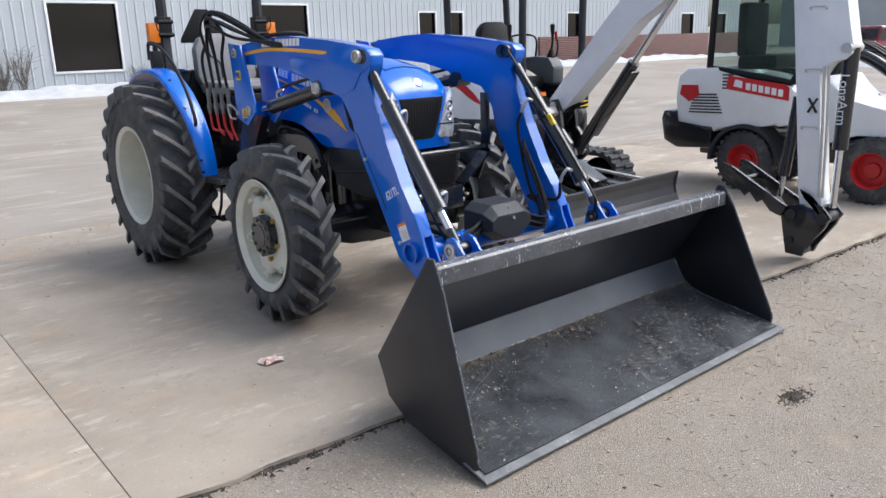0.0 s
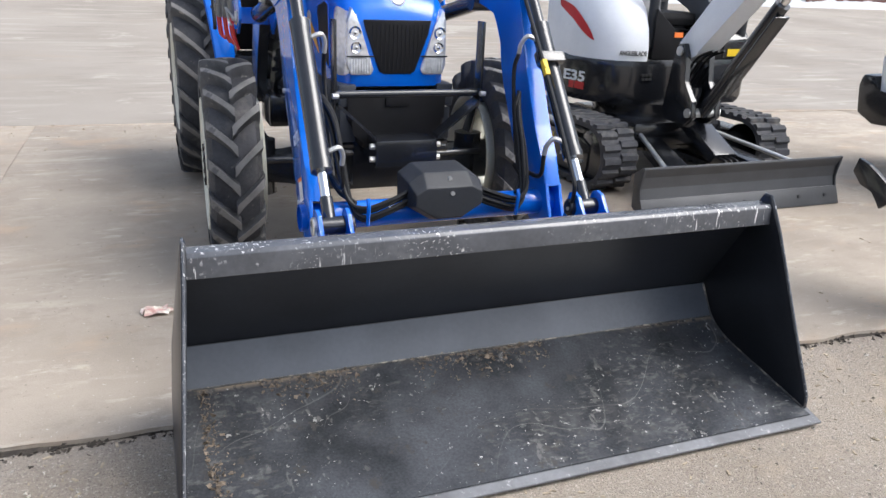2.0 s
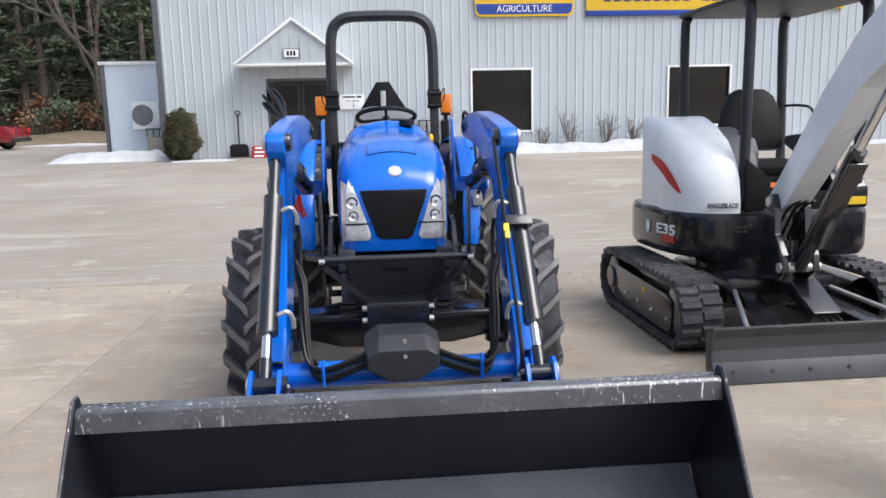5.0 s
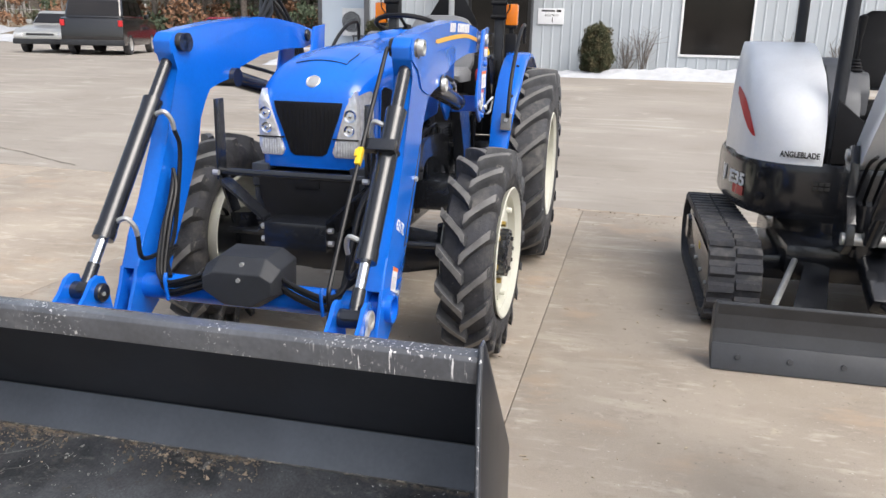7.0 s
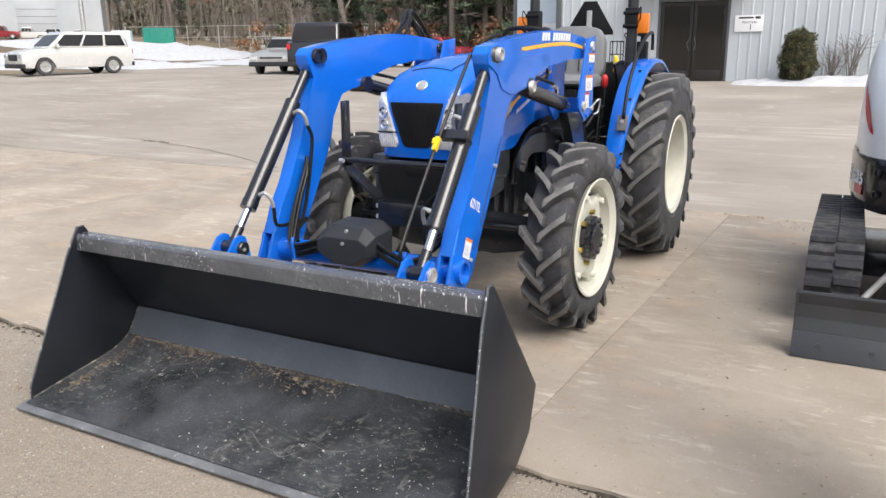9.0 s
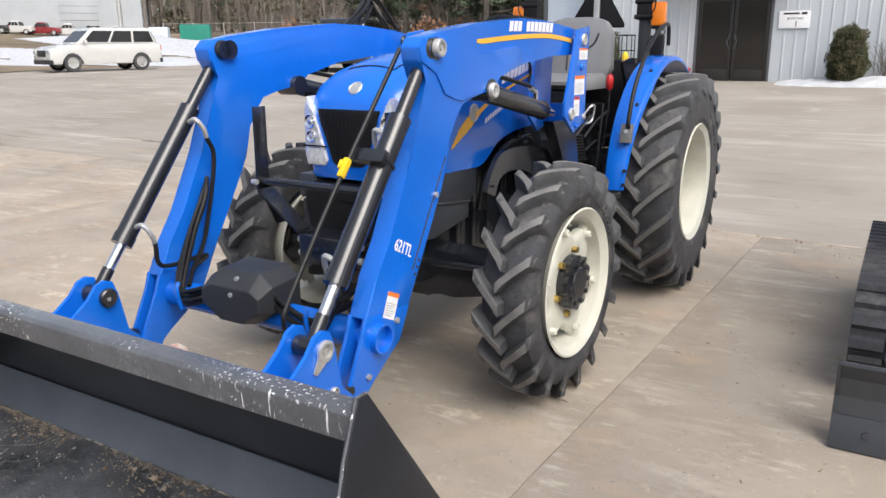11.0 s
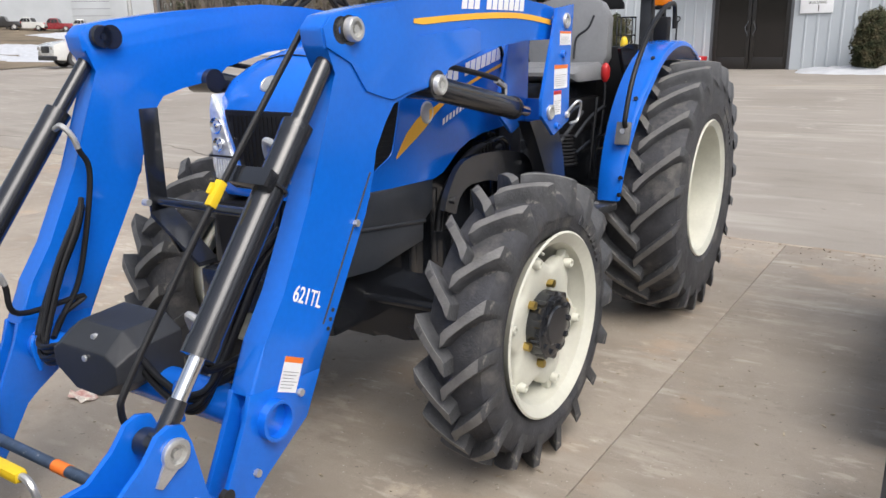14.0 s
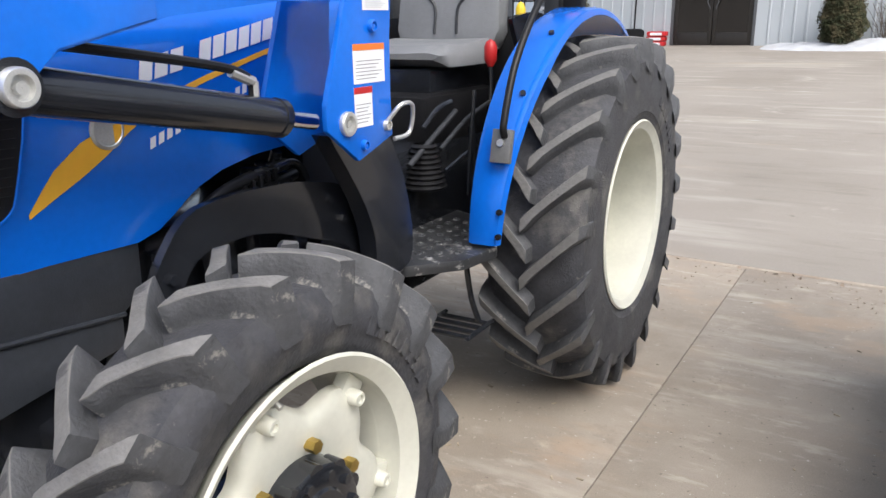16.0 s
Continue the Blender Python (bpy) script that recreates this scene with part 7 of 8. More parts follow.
def doors():
    d = thing("door_1", SITE @ Matrix.Translation((-2.32, FY, 0.55)), "dark bronze glazed double entrance door", "door", kind="structure")
    bm = B()
    for a, b, lo, hi in ((-1.10, -1.02, 0, 2.55), (1.02, 1.10, 0, 2.55), (-1.02, 1.02, 2.45, 2.55)):
        box(bm, a, b, 0.0, 0.12, lo, hi, 0.005)
    part("door_frame", bm, DKTRIM, d)
    for s in (-1, 1):
        bm = B()
        a, b = (0.01, 1.01) if s > 0 else (-1.01, -0.01)
        for q in ((a, a + 0.1, 0.02, 2.43), (b - 0.1, b, 0.02, 2.43), (a + 0.1, b - 0.1, 2.32, 2.43), (a + 0.1, b - 0.1, 0.02, 0.35)):
            box(bm, q[0], q[1], 0.03, 0.09, q[2], q[3], 0.004)
        lf = part("door_leaf", bm, DOORMAT, d, "dark bronze door leaf")
        bm = B()
        box(bm, a + 0.1, b - 0.1, 0.055, 0.065, 0.35, 2.32)
        part("pane", bm, PANE, lf)
        bm = B()
        x = s * 0.08
        tube(bm, [(x, 0.03, 0.95), (x, -0.03, 1.0), (x + s * 0.06, -0.04, 1.15), (x, -0.03, 1.3), (x, 0.03, 1.35)], 0.014, 8)
        part("pull_handle", bm, DKTRIM, lf)
    bm = B()
    box(bm, -1.1, 1.1, 0.2, 2.2, -0.05, 0.0)
    box(bm, -1.1, 1.1, 2.2, 2.3, 0.0, 2.6)
    part("vestibule", bm, BLIND, d)


DOORMAT = mat("bronze frame", (0.02, 0.017, 0.015), 0.4, var=0.1)
doors()


def wall_signs():
    s = thing("building_sign", SITE @ Matrix.Translation((-0.66, FY - 0.03, 2.06)), "white metal sign with the word building and number one", "sign")
    bm = B()
    box(bm, -0.41, 0.41, -0.025, 0.0, 0.0, 0.48, 0.003)
    part("sign_panel", bm, DECAL, s)
    up = Matrix.Rotation(radians(90), 4, "X")
    text("word", "BUILDING", 0.09, Matrix.Translation((0.02, -0.028, 0.27)) @ up, INK, s, 0.001, 0.42)
    text("numeral", "1", 0.24, Matrix.Translation((0.05, -0.028, 0.12)) @ up, INK, s, 0.001)
    bm = B()
    box(bm, -0.3, 0.12, -0.027, -0.025, 0.38, 0.43)
    box(bm, 0.17, 0.32, -0.027, -0.025, 0.37, 0.44)
    part("logo_bar", bm, INK, s)
    g = thing("dealer_sign", SITE @ Matrix.Translation((5.12, FY - 0.05, 4.96)), "yellow and blue panel sign reading agriculture", "sign")
    bm = B()
    prism(bm, [(-1.62, 0.08), (-1.5, 0.0), (1.5, 0.0), (1.62, 0.08), (1.74, 1.5), (-1.74, 1.5)], "y", -0.06, 0.0, 0.01)
    part("sign_panel", bm, SIGNY, g)
    bm = B()
    prism(bm, [(-1.58, 0.14), (-1.46, 0.07), (1.46, 0.07), (1.58, 0.14), (1.62, 0.40), (-1.62, 0.40)], "y", -0.066, -0.06)
    part("band", bm, SIGNB, g)
    text("word", "AGRICULTURE", 0.30, Matrix.Translation((0, -0.07, 0.235)) @ up, DECAL, g, 0.002, 1.85)
    bm = B()
    for k in range(11):
        if k != 3:
            box(bm, -0.72 + 0.2 * k, -0.58 + 0.2 * k, -0.066, -0.06, 0.55, 0.85)
    part("brand_bar", bm, SIGNB, g)
    bm = B()
    cyl(bm, (-1.2, -0.066, 0.72), (-1.2, -0.06, 0.72), 0.2, 24)
    part("logo_disc", bm, SIGNB, g)
    n = thing("name_sign", SITE @ Matrix.Translation((11.7, FY - 0.05, 4.95)), "long yellow company sign with purple bars and blue base", "sign")
    bm = B()
    box(bm, -4.5, 4.55, -0.06, 0.0, 0.16, 1.3, 0.01)
    part("sign_panel", bm, SIGNY, n)
    bm = B()
    box(bm, -4.5, 3.0, -0.064, 0.0, 0.0, 0.17, 0.004)
    part("band", bm, SIGNB, n)
    bm = B()
    for k in range(19):
        if k != 9:
            box(bm, -3.9 + 0.34 * k, -3.66 + 0.34 * k, -0.066, -0.06, 0.45, 0.85)
    box(bm, 3.3, 4.3, -0.066, -0.06, 0.25, 0.55)
    part("name_bar", bm, SIGNP, n)


SIGNY = mat("sign yellow", (0.80, 0.52, 0.03), 0.45, var=0.04)
SIGNB = mat("sign blue", (0.015, 0.05, 0.30), 0.4, var=0.04)
SIGNP = mat("sign purple", (0.07, 0.03, 0.12), 0.4, var=0.04)
wall_signs()


# ---------- plants ----------
def leaf_cloud(bm, rng, c, r, n, size, fill=0.75, flat=1.0):
    for _ in range(n):
        d = Vector((rng.gauss(0, 1), rng.gauss(0, 1), rng.gauss(0, 1))).normalized()
        k = fill + (1 - fill) * rng.random()
        k *= 0.86 + 0.28 * noise.noise(d * 2.3 + Vector(c))
        p = Vector((c[0] + d.x * r[0] * k, c[1] + d.y * r[1] * k, c[2] + d.z * r[2] * k))
        a = Vector((rng.gauss(0, 1), rng.gauss(0, 1), rng.gauss(0, 1) * flat)).normalized()
        b = a.orthogonal().normalized()
        s = size * rng.uniform(0.6, 1.3)
        v = [bm.verts.new(p + q) for q in (a * s, b * s * 0.5, -a * s, -b * s * 0.5)]
        bm.faces.new(v)


def arborvitae(x, y, z, r, h, label):
    rng = random.Random(int(x * 10))
    t = thing("shrub", SITE @ Matrix.Translation((x, y, z)), label, "shrub", "clipped evergreens by the entrance")
    bm = B()
    cyl(bm, (0, 0, 0), (0, 0, h * 0.5), 0.05, 8)
    part("trunk", bm, BARK, t)
    bm = B()
    leaf_cloud(bm, rng, (0, 0, h * 0.42), (r, r, h * 0.44), 15000, 0.032, 0.6)
    leaf_cloud(bm, rng, (0, 0, h * 0.62), (r * 0.85, r * 0.85, h * 0.42), 10000, 0.03, 0.65)
    part("crown", bm, ARBOR, t, smooth=False)


ARBOR = mat("winter evergreen", (0.075, 0.062, 0.028), 0.85, var=0.3, scale=5, col2=(0.03, 0.04, 0.014))
arborvitae(0.86, 22.1, 0.42, 0.60, 1.75, "browned round evergreen shrub beside the entrance")
arborvitae(-6.05, 22.2, 0.45, 0.66, 1.78, "browned round evergreen shrub at the building corner")


def twigs(bm, rng, base, h, n, spread, r=0.012):
    for _ in range(n):
        a = rng.uniform(0, 2 * math.pi)
        s = rng.uniform(0.15, 1.0) * spread
        p = [Vector(base) + Vector((0.05 * math.cos(a), 0.05 * math.sin(a), 0))]
        hh = h * rng.uniform(0.55, 1.0)
        for k in range(1, 4):
            p.append(Vector(base) + Vector((s * math.cos(a) * (k / 3) ** 1.2, s * math.sin(a) * (k / 3) ** 1.2, hh * k / 3)) + Vector((rng.gauss(0, 0.03), rng.gauss(0, 0.03), 0)))
        tube(bm, p, r * rng.uniform(0.5, 1), 4, 1)
        for k in range(4):
            q = p[1].lerp(p[3], rng.random())
            e = q + Vector((rng.gauss(0, 0.16), rng.gauss(0, 0.16), rng.uniform(0.05, 0.3))) * (h / 1.2)
            tube(bm, [q, e], r * 0.4, 3, 1)


def bare_shrub(x, y, z, h, seed):
    rng = random.Random(seed)
    t = thing("bare_shrub", SITE @ Matrix.Translation((x, y, z)), "leafless brown shrub in front of the white wall", "shrub", "bare shrubs along the wall")
    bm = B()
    twigs(bm, rng, (0, 0, 0), h, 22, 0.42)
    part("branch", bm, BARK, t)


for i, (x, h) in enumerate(((2.25, 1.5), (5.6, 0.85), (6.6, 1.3), (7.8, 1.3), (8.75, 1.1), (1.75, 1.2))):
    bare_shrub(x, 22.45, 0.48, h, i)


# ---------- snow ----------
def snow_bank(name, label, x0, x1, y0, y1, h, seed, base=gz, n=None, m=16):
    x0, x1, y0, y1, h = (GRID * q for q in (x0, x1, y0, y1, h))
    n = n or max(8, int((x1 - x0) / 0.13))
    bm = B()
    g = []
    for i in range(n + 1):
        row = []
        for j in range(m + 1):
            u, v = i / n, j / m
            x, y = x0 + (x1 - x0) * u, y0 + (y1 - y0) * v
            e = math.sin(math.pi * u) ** 0.35 * math.sin(math.pi * v) ** 0.7
            e -= 0.30 * abs(noise.noise(Vector((x * 1.3, y * 1.7, seed + 5)))) + 0.22 * abs(noise.noise(Vector((x * 3.7, y * 4.1, seed + 9))))
            w = noise.noise(Vector((x * 0.9, y * 0.9, seed))) * 0.5 + noise.noise(Vector((x * 3.1, y * 3.1, seed))) * 0.22
            x += noise.noise(Vector((x * 0.7, seed, 3.0))) * 0.25 * (x1 - x0) / n
            y += noise.noise(Vector((x * 0.8, seed, 7.0))) * 0.22 * (y1 - y0) * (0.5 - v if True else 0)
            row.append(bm.verts.new((x, y, base(x, y) - 0.03 + h * e * (0.75 + w))))
        g.append(row)
    for a, b in zip(g, g[1:]):
        for j in range(m):
            bm.faces.new((a[j], a[j + 1], b[j + 1], b[j]))
    me = part(name, bm, SNOW)
    return tagged(me, label, "snow")


snow_bank("snow_bank", "dirty snow bank along the foot of the wall", -0.9, 16.0, 21.4, 22.98, 0.46, 1)
snow_bank("snow_bank", "dirty snow bank along the brick wall", 16.0, 40.0, 21.6, 22.85, 0.42, 2)
snow_bank("snow_bank", "melting snow beside the shed", -10.4, -6.2, 22.3, 25.0, 0.5, 3, n=40, m=24)
snow_bank("snow_bank", "thin strip of old snow by the corner", -6.4, -4.2, 21.6, 22.6, 0.12, 4)
for i, (a, b, c, d, h) in enumerate(((-62, -36, 30, 40, 0.7), (-75, -48, 44, 62, 1.3), (-44, -24, 41, 50, 0.6), (-72, -50, 14, 18, 0.10), (-78, -54, 22, 25, 0.10), (-60, -42, 26, 30, 0.3), (-30, -12, 47, 52, 0.5), (36, 50, 9, 17, 0.7), (-44, 6, 58, 72, 0.5), (-24, -7, 53, 57, 0.35), (-20, -9, 42, 44.5, 0.2))):
    snow_bank("snow_patch", "patch of old snow on dead grass", a, b, c, d, h, 10 + i, n=40, m=14)

bm = B()
for i in range(60):
    for j in range(40):
        x, y = -112 + 81 * i / 59, -30 + 106 * j / 39
        bm.verts.new((x, y, gz(x, y) + 0.02 + 0.02 * noise.noise(Vector((x * 0.3, y * 0.3, 0)))))
bm.verts.ensure_lookup_table()
for i in range(59):
    for j in range(39):
        bm.faces.new([bm.verts[k] for k in (i * 40 + j, i * 40 + j + 1, i * 40 + j + 41, i * 40 + j + 40)])
tagged(part("field", bm, GRASS), "brown winter grass field past the lot", "field", kind="structure")
bm = B()
for i in range(40):
    for j in range(16):
        x, y = -36 + 52 * i / 39, 38 + 34 * j / 15
        bm.verts.new((x, y, gz(x, y) + 0.02 + 0.9 * math.sin(math.pi * min(1, j / 5)) * (0.5 + 0.5 * noise.noise(Vector((x * 0.2, y * 0.2, 2))))))
bm.verts.ensure_lookup_table()
for i in range(39):
    for j in range(15):
        bm.faces.new([bm.verts[k] for k in (i * 16 + j, i * 16 + j + 1, i * 16 + j + 17, i * 16 + j + 16)])
tagged(part("berm", bm, GRASS), "brown earth berm under the trees", "field", kind="structure")


# ---------- shed and wall things ----------
def shed():
    s = thing("shed", SITE @ Matrix.Translation((-8.0, 25.0, 0.5)), "small white metal shed with grey corner trim", "shed")
    bm = B()
    box(bm, -1.18, 1.2, 0, 3.0, 0.0, 3.25)
    part("wall", bm, SHEDW, s)
    bm = B()
    box(bm, -1.28, 1.3, -0.1, 3.1, 3.25, 3.36, 0.02)
    part("roof", bm, TRIM, s)
    bm = B()
    box(bm, -1.24, -1.10, -0.05, 0.1, 0.0, 3.25, 0.01)
    part("corner_trim", bm, DKTRIM, s)
    a = thing("heat_pump", SITE @ Matrix.Translation((-7.75, 24.78, 1.55)), "cream outdoor heat pump with round fan grille", "heat pump")
    bm = B()
    box(bm, -0.45, 0.45, -0.17, 0.17, 0, 0.95, 0.02)
    part("case", bm, TRIM, a)
    bm = B()
    for k in range(6):
        lathe(bm, [(-0.005, 0.06 + 0.055 * k), (0.005, 0.065 + 0.055 * k), (-0.005, 0.07 + 0.055 * k)], (-0.1, -0.18, 0.48), 24, "y")
    part("fan_grille", bm, TRIM, a)
    bm = B()
    cyl(bm, (-0.1, -0.172, 0.48), (-0.1, -0.165, 0.48), 0.36, 28)
    part("fan_opening", bm, DKTRIM, a)
    c = thing("block_plinth", SITE @ Matrix.Translation((-7.35, 24.4, 0.48)), "tan concrete block plinth with metal bracket", "plinth")
    bm = B()
    box(bm, -0.3, 0.35, -0.25, 0.25, 0, 0.8, 0.015)
    part("block", bm, CEMENT, c)
    bm = B()
    box(bm, -0.35, 0.4, -0.2, 0.2, 1.05, 1.1)
    for x in (-0.3, -0.1, 0.1, 0.3):
        cyl(bm, (x, -0.15, 0.8), (x, -0.15, 1.05), 0.02, 8)
    part("bracket", bm, DKTRIM, c)


SHEDW = mat("shed white", (0.62, 0.70, 0.78), 0.5, var=0.03, scale=0.8)
shed()


def by_the_wall():
    s = thing("shovel", SITE @ Matrix.Translation((-4.38, 22.85, 0.6)), "snow shovel leaning upright on the wall", "shovel")
    bm = B()
    cyl(bm, (0, 0.0, 0.3), (0, 0.08, 1.35), 0.022, 10)
    tube(bm, [(0, 0.08, 1.33), (-0.07, 0.085, 1.38), (-0.06, 0.09, 1.47), (0.06, 0.09, 1.47), (0.07, 0.085, 1.38), (0, 0.08, 1.33)], 0.016, 8, 2)
    part("shaft", bm, MATTE, s)
    bm = B()
    prism(bm, [(-0.3, 0.0), (0.3, 0.0), (0.3, 0.36), (0.2, 0.42), (-0.2, 0.42), (-0.3, 0.36)], "y", -0.06, -0.03, 0.008)
    part("scoop", bm, MATTE, s)
    for k in range(3):
        b = thing("salt_bag", SITE @ Matrix.Translation((-3.72 + 0.02 * k, 22.7, 0.56 + 0.13 * k)), "red and white plastic bag of ice melt", "bag", "ice melt bags by the door")
        bm = B()
        box(bm, -0.26, 0.26, -0.18, 0.18, 0, 0.13, 0.05)
        part("bag", bm, RED if k % 2 else DECRED, b)
        bm = B()
        box(bm, -0.16, 0.16, -0.187, -0.181, 0.03, 0.10)
        part("bag_print", bm, DECAL, b)


by_the_wall()


# ---------- vehicles ----------
def vehicle(name, m, label, paint, L, W, H, belt, nose, cab, wheel=0.35, group="", category="car"):
    """cab: y of windscreen foot, roof front, roof rear, rear window foot; the front faces -y."""
    v = thing(name, m, label, category, group)
    y0, y1 = -L / 2, L / 2
    fy, ry = y0 + 0.9, y1 - 0.95

    def arch(c):
        return [(c - wheel - 0.06, 0.30)] + [(c - (wheel + 0.06) * math.cos(math.pi * i / 8), wheel + (wheel + 0.06) * math.sin(math.pi * i / 8)) for i in range(1, 8)] + [(c + wheel + 0.06, 0.30)]

    prof = [(y0 + 0.03, 0.30)] + arch(fy) + arch(ry) + [(y1 - 0.05, 0.32), (y1, 0.55), (y1 - 0.04, belt), (cab[3], belt + 0.02), (cab[0], belt), (y0 + 0.35, nose), (y0 + 0.05, nose - 0.12), (y0, 0.55)]
    bm = B()
    prism(bm, prof, "x", -W / 2, W / 2, 0.10)
    part("body", bm, paint, v)
    bm = B()
    wi = W / 2 - 0.14
    lo = [(-W / 2 + 0.05, cab[0], belt - 0.02), (W / 2 - 0.05, cab[0], belt - 0.02), (W / 2 - 0.05, cab[3], belt - 0.02), (-W / 2 + 0.05, cab[3], belt - 0.02)]
    hi = [(-wi, cab[1], H), (wi, cab[1], H), (wi, cab[2], H), (-wi, cab[2], H)]
    loop_loft(bm, [lo, hi])
    bev(bm, list(bm.faces), 0.13, 3)
    part("cabin", bm, paint, v)
    # glass set into the cabin
    def lerp(a, b, t):
        return [a[i] + (b[i] - a[i]) * t for i in range(3)]

    for nm, (a, b, c, d), off in (("windscreen", (lo[0], lo[1], hi[1], hi[0]), (0, -0.012, 0.006)), ("rear_window", (lo[3], lo[2], hi[2], hi[3]), (0, 0.012, 0.006)), ("side_window", (lo[1], lo[2], hi[2], hi[1]), (0.012, 0, 0.004)), ("side_window", (lo[0], lo[3], hi[3], hi[0]), (-0.012, 0, 0.004))):
        spans = ((0.05, 0.95),) if nm != "side_window" else ((0.06, 0.36), (0.39, 0.66), (0.69, 0.95)) if L > 4.75 else ((0.1, 0.47), (0.5, 0.88))
        for u0, u1 in spans:
            q = []
            for u, w in ((u0, 0.15), (u1, 0.15), (u1, 0.80), (u0, 0.80)):
                pt = lerp(lerp(a, b, u), lerp(d, c, u), w)
                q.append(Vector(pt) + Vector(off))
            bm = B()
            bm.faces.new([bm.verts.new(p) for p in q])
            part(nm, bm, PANE, v)
    for a, b, lo_z in ((y0 - 0.02, y0 + 0.12, 0.30), (y1 - 0.12, y1 + 0.02, 0.32)):
        bm = B()
        box(bm, -W / 2 - 0.01, W / 2 + 0.01, a, b, lo_z, lo_z + 0.18, 0.03)
        part("bumper", bm, GREYP, v)
    bm = B()
    box(bm, -0.45, 0.45, y0 - 0.012, y0 + 0.03, 0.60, nose - 0.16, 0.01)
    part("radiator_grille", bm, GREYP, v)
    for s in (-1, 1):
        bm = B()
        box(bm, s * (W / 2 - 0.18) - 0.15, s * (W / 2 - 0.18) + 0.15, y0 - 0.014, y0 + 0.1, nose - 0.30, nose - 0.15, 0.02)
        part("headlight", bm, LENS, v)
        bm = B()
        box(bm, s * (W / 2 - 0.08) - 0.07, s * (W / 2 - 0.08) + 0.07, y1 - 0.1, y1 + 0.01, belt - 0.26, belt - 0.06, 0.02)
        part("tail_lamp", bm, DECRED, v)
        bm = B()
        box(bm, s * (W / 2 + 0.08) - 0.09, s * (W / 2 + 0.08) + 0.09, cab[0] + 0.30, cab[0] + 0.42, belt + 0.02, belt + 0.18, 0.03)
        part("mirror", bm, paint, v)
        for y in (fy, ry):
            c = (s * (W / 2 - 0.12), y, wheel)
            bm = B()
            lathe(bm, [(0.11, wheel * 0.62), (0.12, wheel * 0.70), (0.11, wheel * 0.95), (0.06, wheel), (-0.08, wheel), (-0.1, wheel * 0.9)], c, 28, sgn=s)
            wh = part("wheel", bm, RUBBER, v)
            bm = B()
            lathe(bm, [(0.10, wheel * 0.66), (0.115, wheel * 0.62), (0.06, wheel * 0.5), (0.06, wheel * 0.2)], c, 24, sgn=s)
            for k in range(5):
                t = 2 * math.pi * k / 5
                box(bm, 0.075 * s - 0.015, 0.075 * s + 0.015, -0.035, 0.035, 0.02, wheel * 0.62, 0.0, Matrix.Translation(c) @ Matrix.Rotation(t, 4, "X"))
            part("rim", bm, STEEL, wh)
    return v


CARW = mat("white car paint", (0.56, 0.56, 0.54), 0.25, var=0.02, coat=0.8)
CARB = mat("black car paint", (0.012, 0.012, 0.014), 0.2, var=0.05, coat=0.8)
CARS = mat("silver car paint", (0.42, 0.42, 0.40), 0.3, metal=0.4, var=0.03, coat=0.8)
CARR = mat("red car paint", (0.22, 0.012, 0.02), 0.25, var=0.04, coat=0.8)
suvc = (-0.95, -0.25, 1.85, 2.25)
vehicle("suv", Matrix.Translation((-28.3, 20.7, gz(-28.3, 20.7))) @ Matrix.Rotation(radians(-14), 4, "Z"), "white three-row family car parked on the lot", CARW, 4.76, 1.9, 1.78, 1.10, 1.02, (-1.30, -0.52, 1.98, 2.28), 0.36)
vehicle("suv", Matrix.Translation((-16.7, 23.8, gz(-16.7, 23.8))) @ Matrix.Rotation(radians(200), 4, "Z"), "black sport utility car parked facing the trees", CARB, 5.0, 2.0, 1.92, 1.2, 1.12, suvc)
vehicle("sedan", Matrix.Translation((-19.1, 24.2, gz(-19, 24))) @ Matrix.Rotation(radians(20), 4, "Z"), "silver sedan parked nose out beside the black car", CARS, 4.7, 1.8, 1.45, 0.95, 0.82, (-0.8, -0.05, 1.2, 1.9), 0.33)
vehicle("sedan", Matrix.Translation((-17.3, 32.6, gz(-16, 33))) @ Matrix.Rotation(radians(-88), 4, "Z"), "dark red sedan parked at the lot's edge", CARR, 4.7, 1.85, 1.45, 0.95, 0.85, (-0.8, -0.05, 1.2, 1.9), 0.33)
pick = [CARW, CARS, CARB, CARW, CARR, CARW, CARS, CARW]
for i in range(8):
    u = i / 7
    x, y = -86 + 11 * u, 43 + 14 * u
    vehicle("pickup_truck", SITE @ Matrix.Translation((x, y, gzs(x, y))) @ Matrix.Rotation(radians(-55 + 7 * (i % 3)), 4, "Z") @ Matrix.Scale(0.75, 4), "%s pickup truck in a far row of vehicles" % ("white", "silver", "black", "white", "red", "white", "silver", "white")[i], pick[i], 5.4, 1.95, 1.85, 1.1, 1.08, (-1.0, -0.4, 0.6, 0.9), 0.38, "far row of trucks", "truck")
vehicle("pickup_truck", SITE @ Matrix.Translation((40, 13.5, gzs(40, 13))) @ Matrix.Rotation(radians(70), 4, "Z"), "red pickup truck past the building's end", CARR, 5.4, 1.95, 1.9, 1.15, 1.1, (-1.0, -0.4, 0.6, 0.9), 0.42, "", "truck")


# ---------- far buildings, poles, signs ----------
WAREW = mat("weathered white metal", (0.43, 0.455, 0.48), 0.5, var=0.05, scale=0.5)


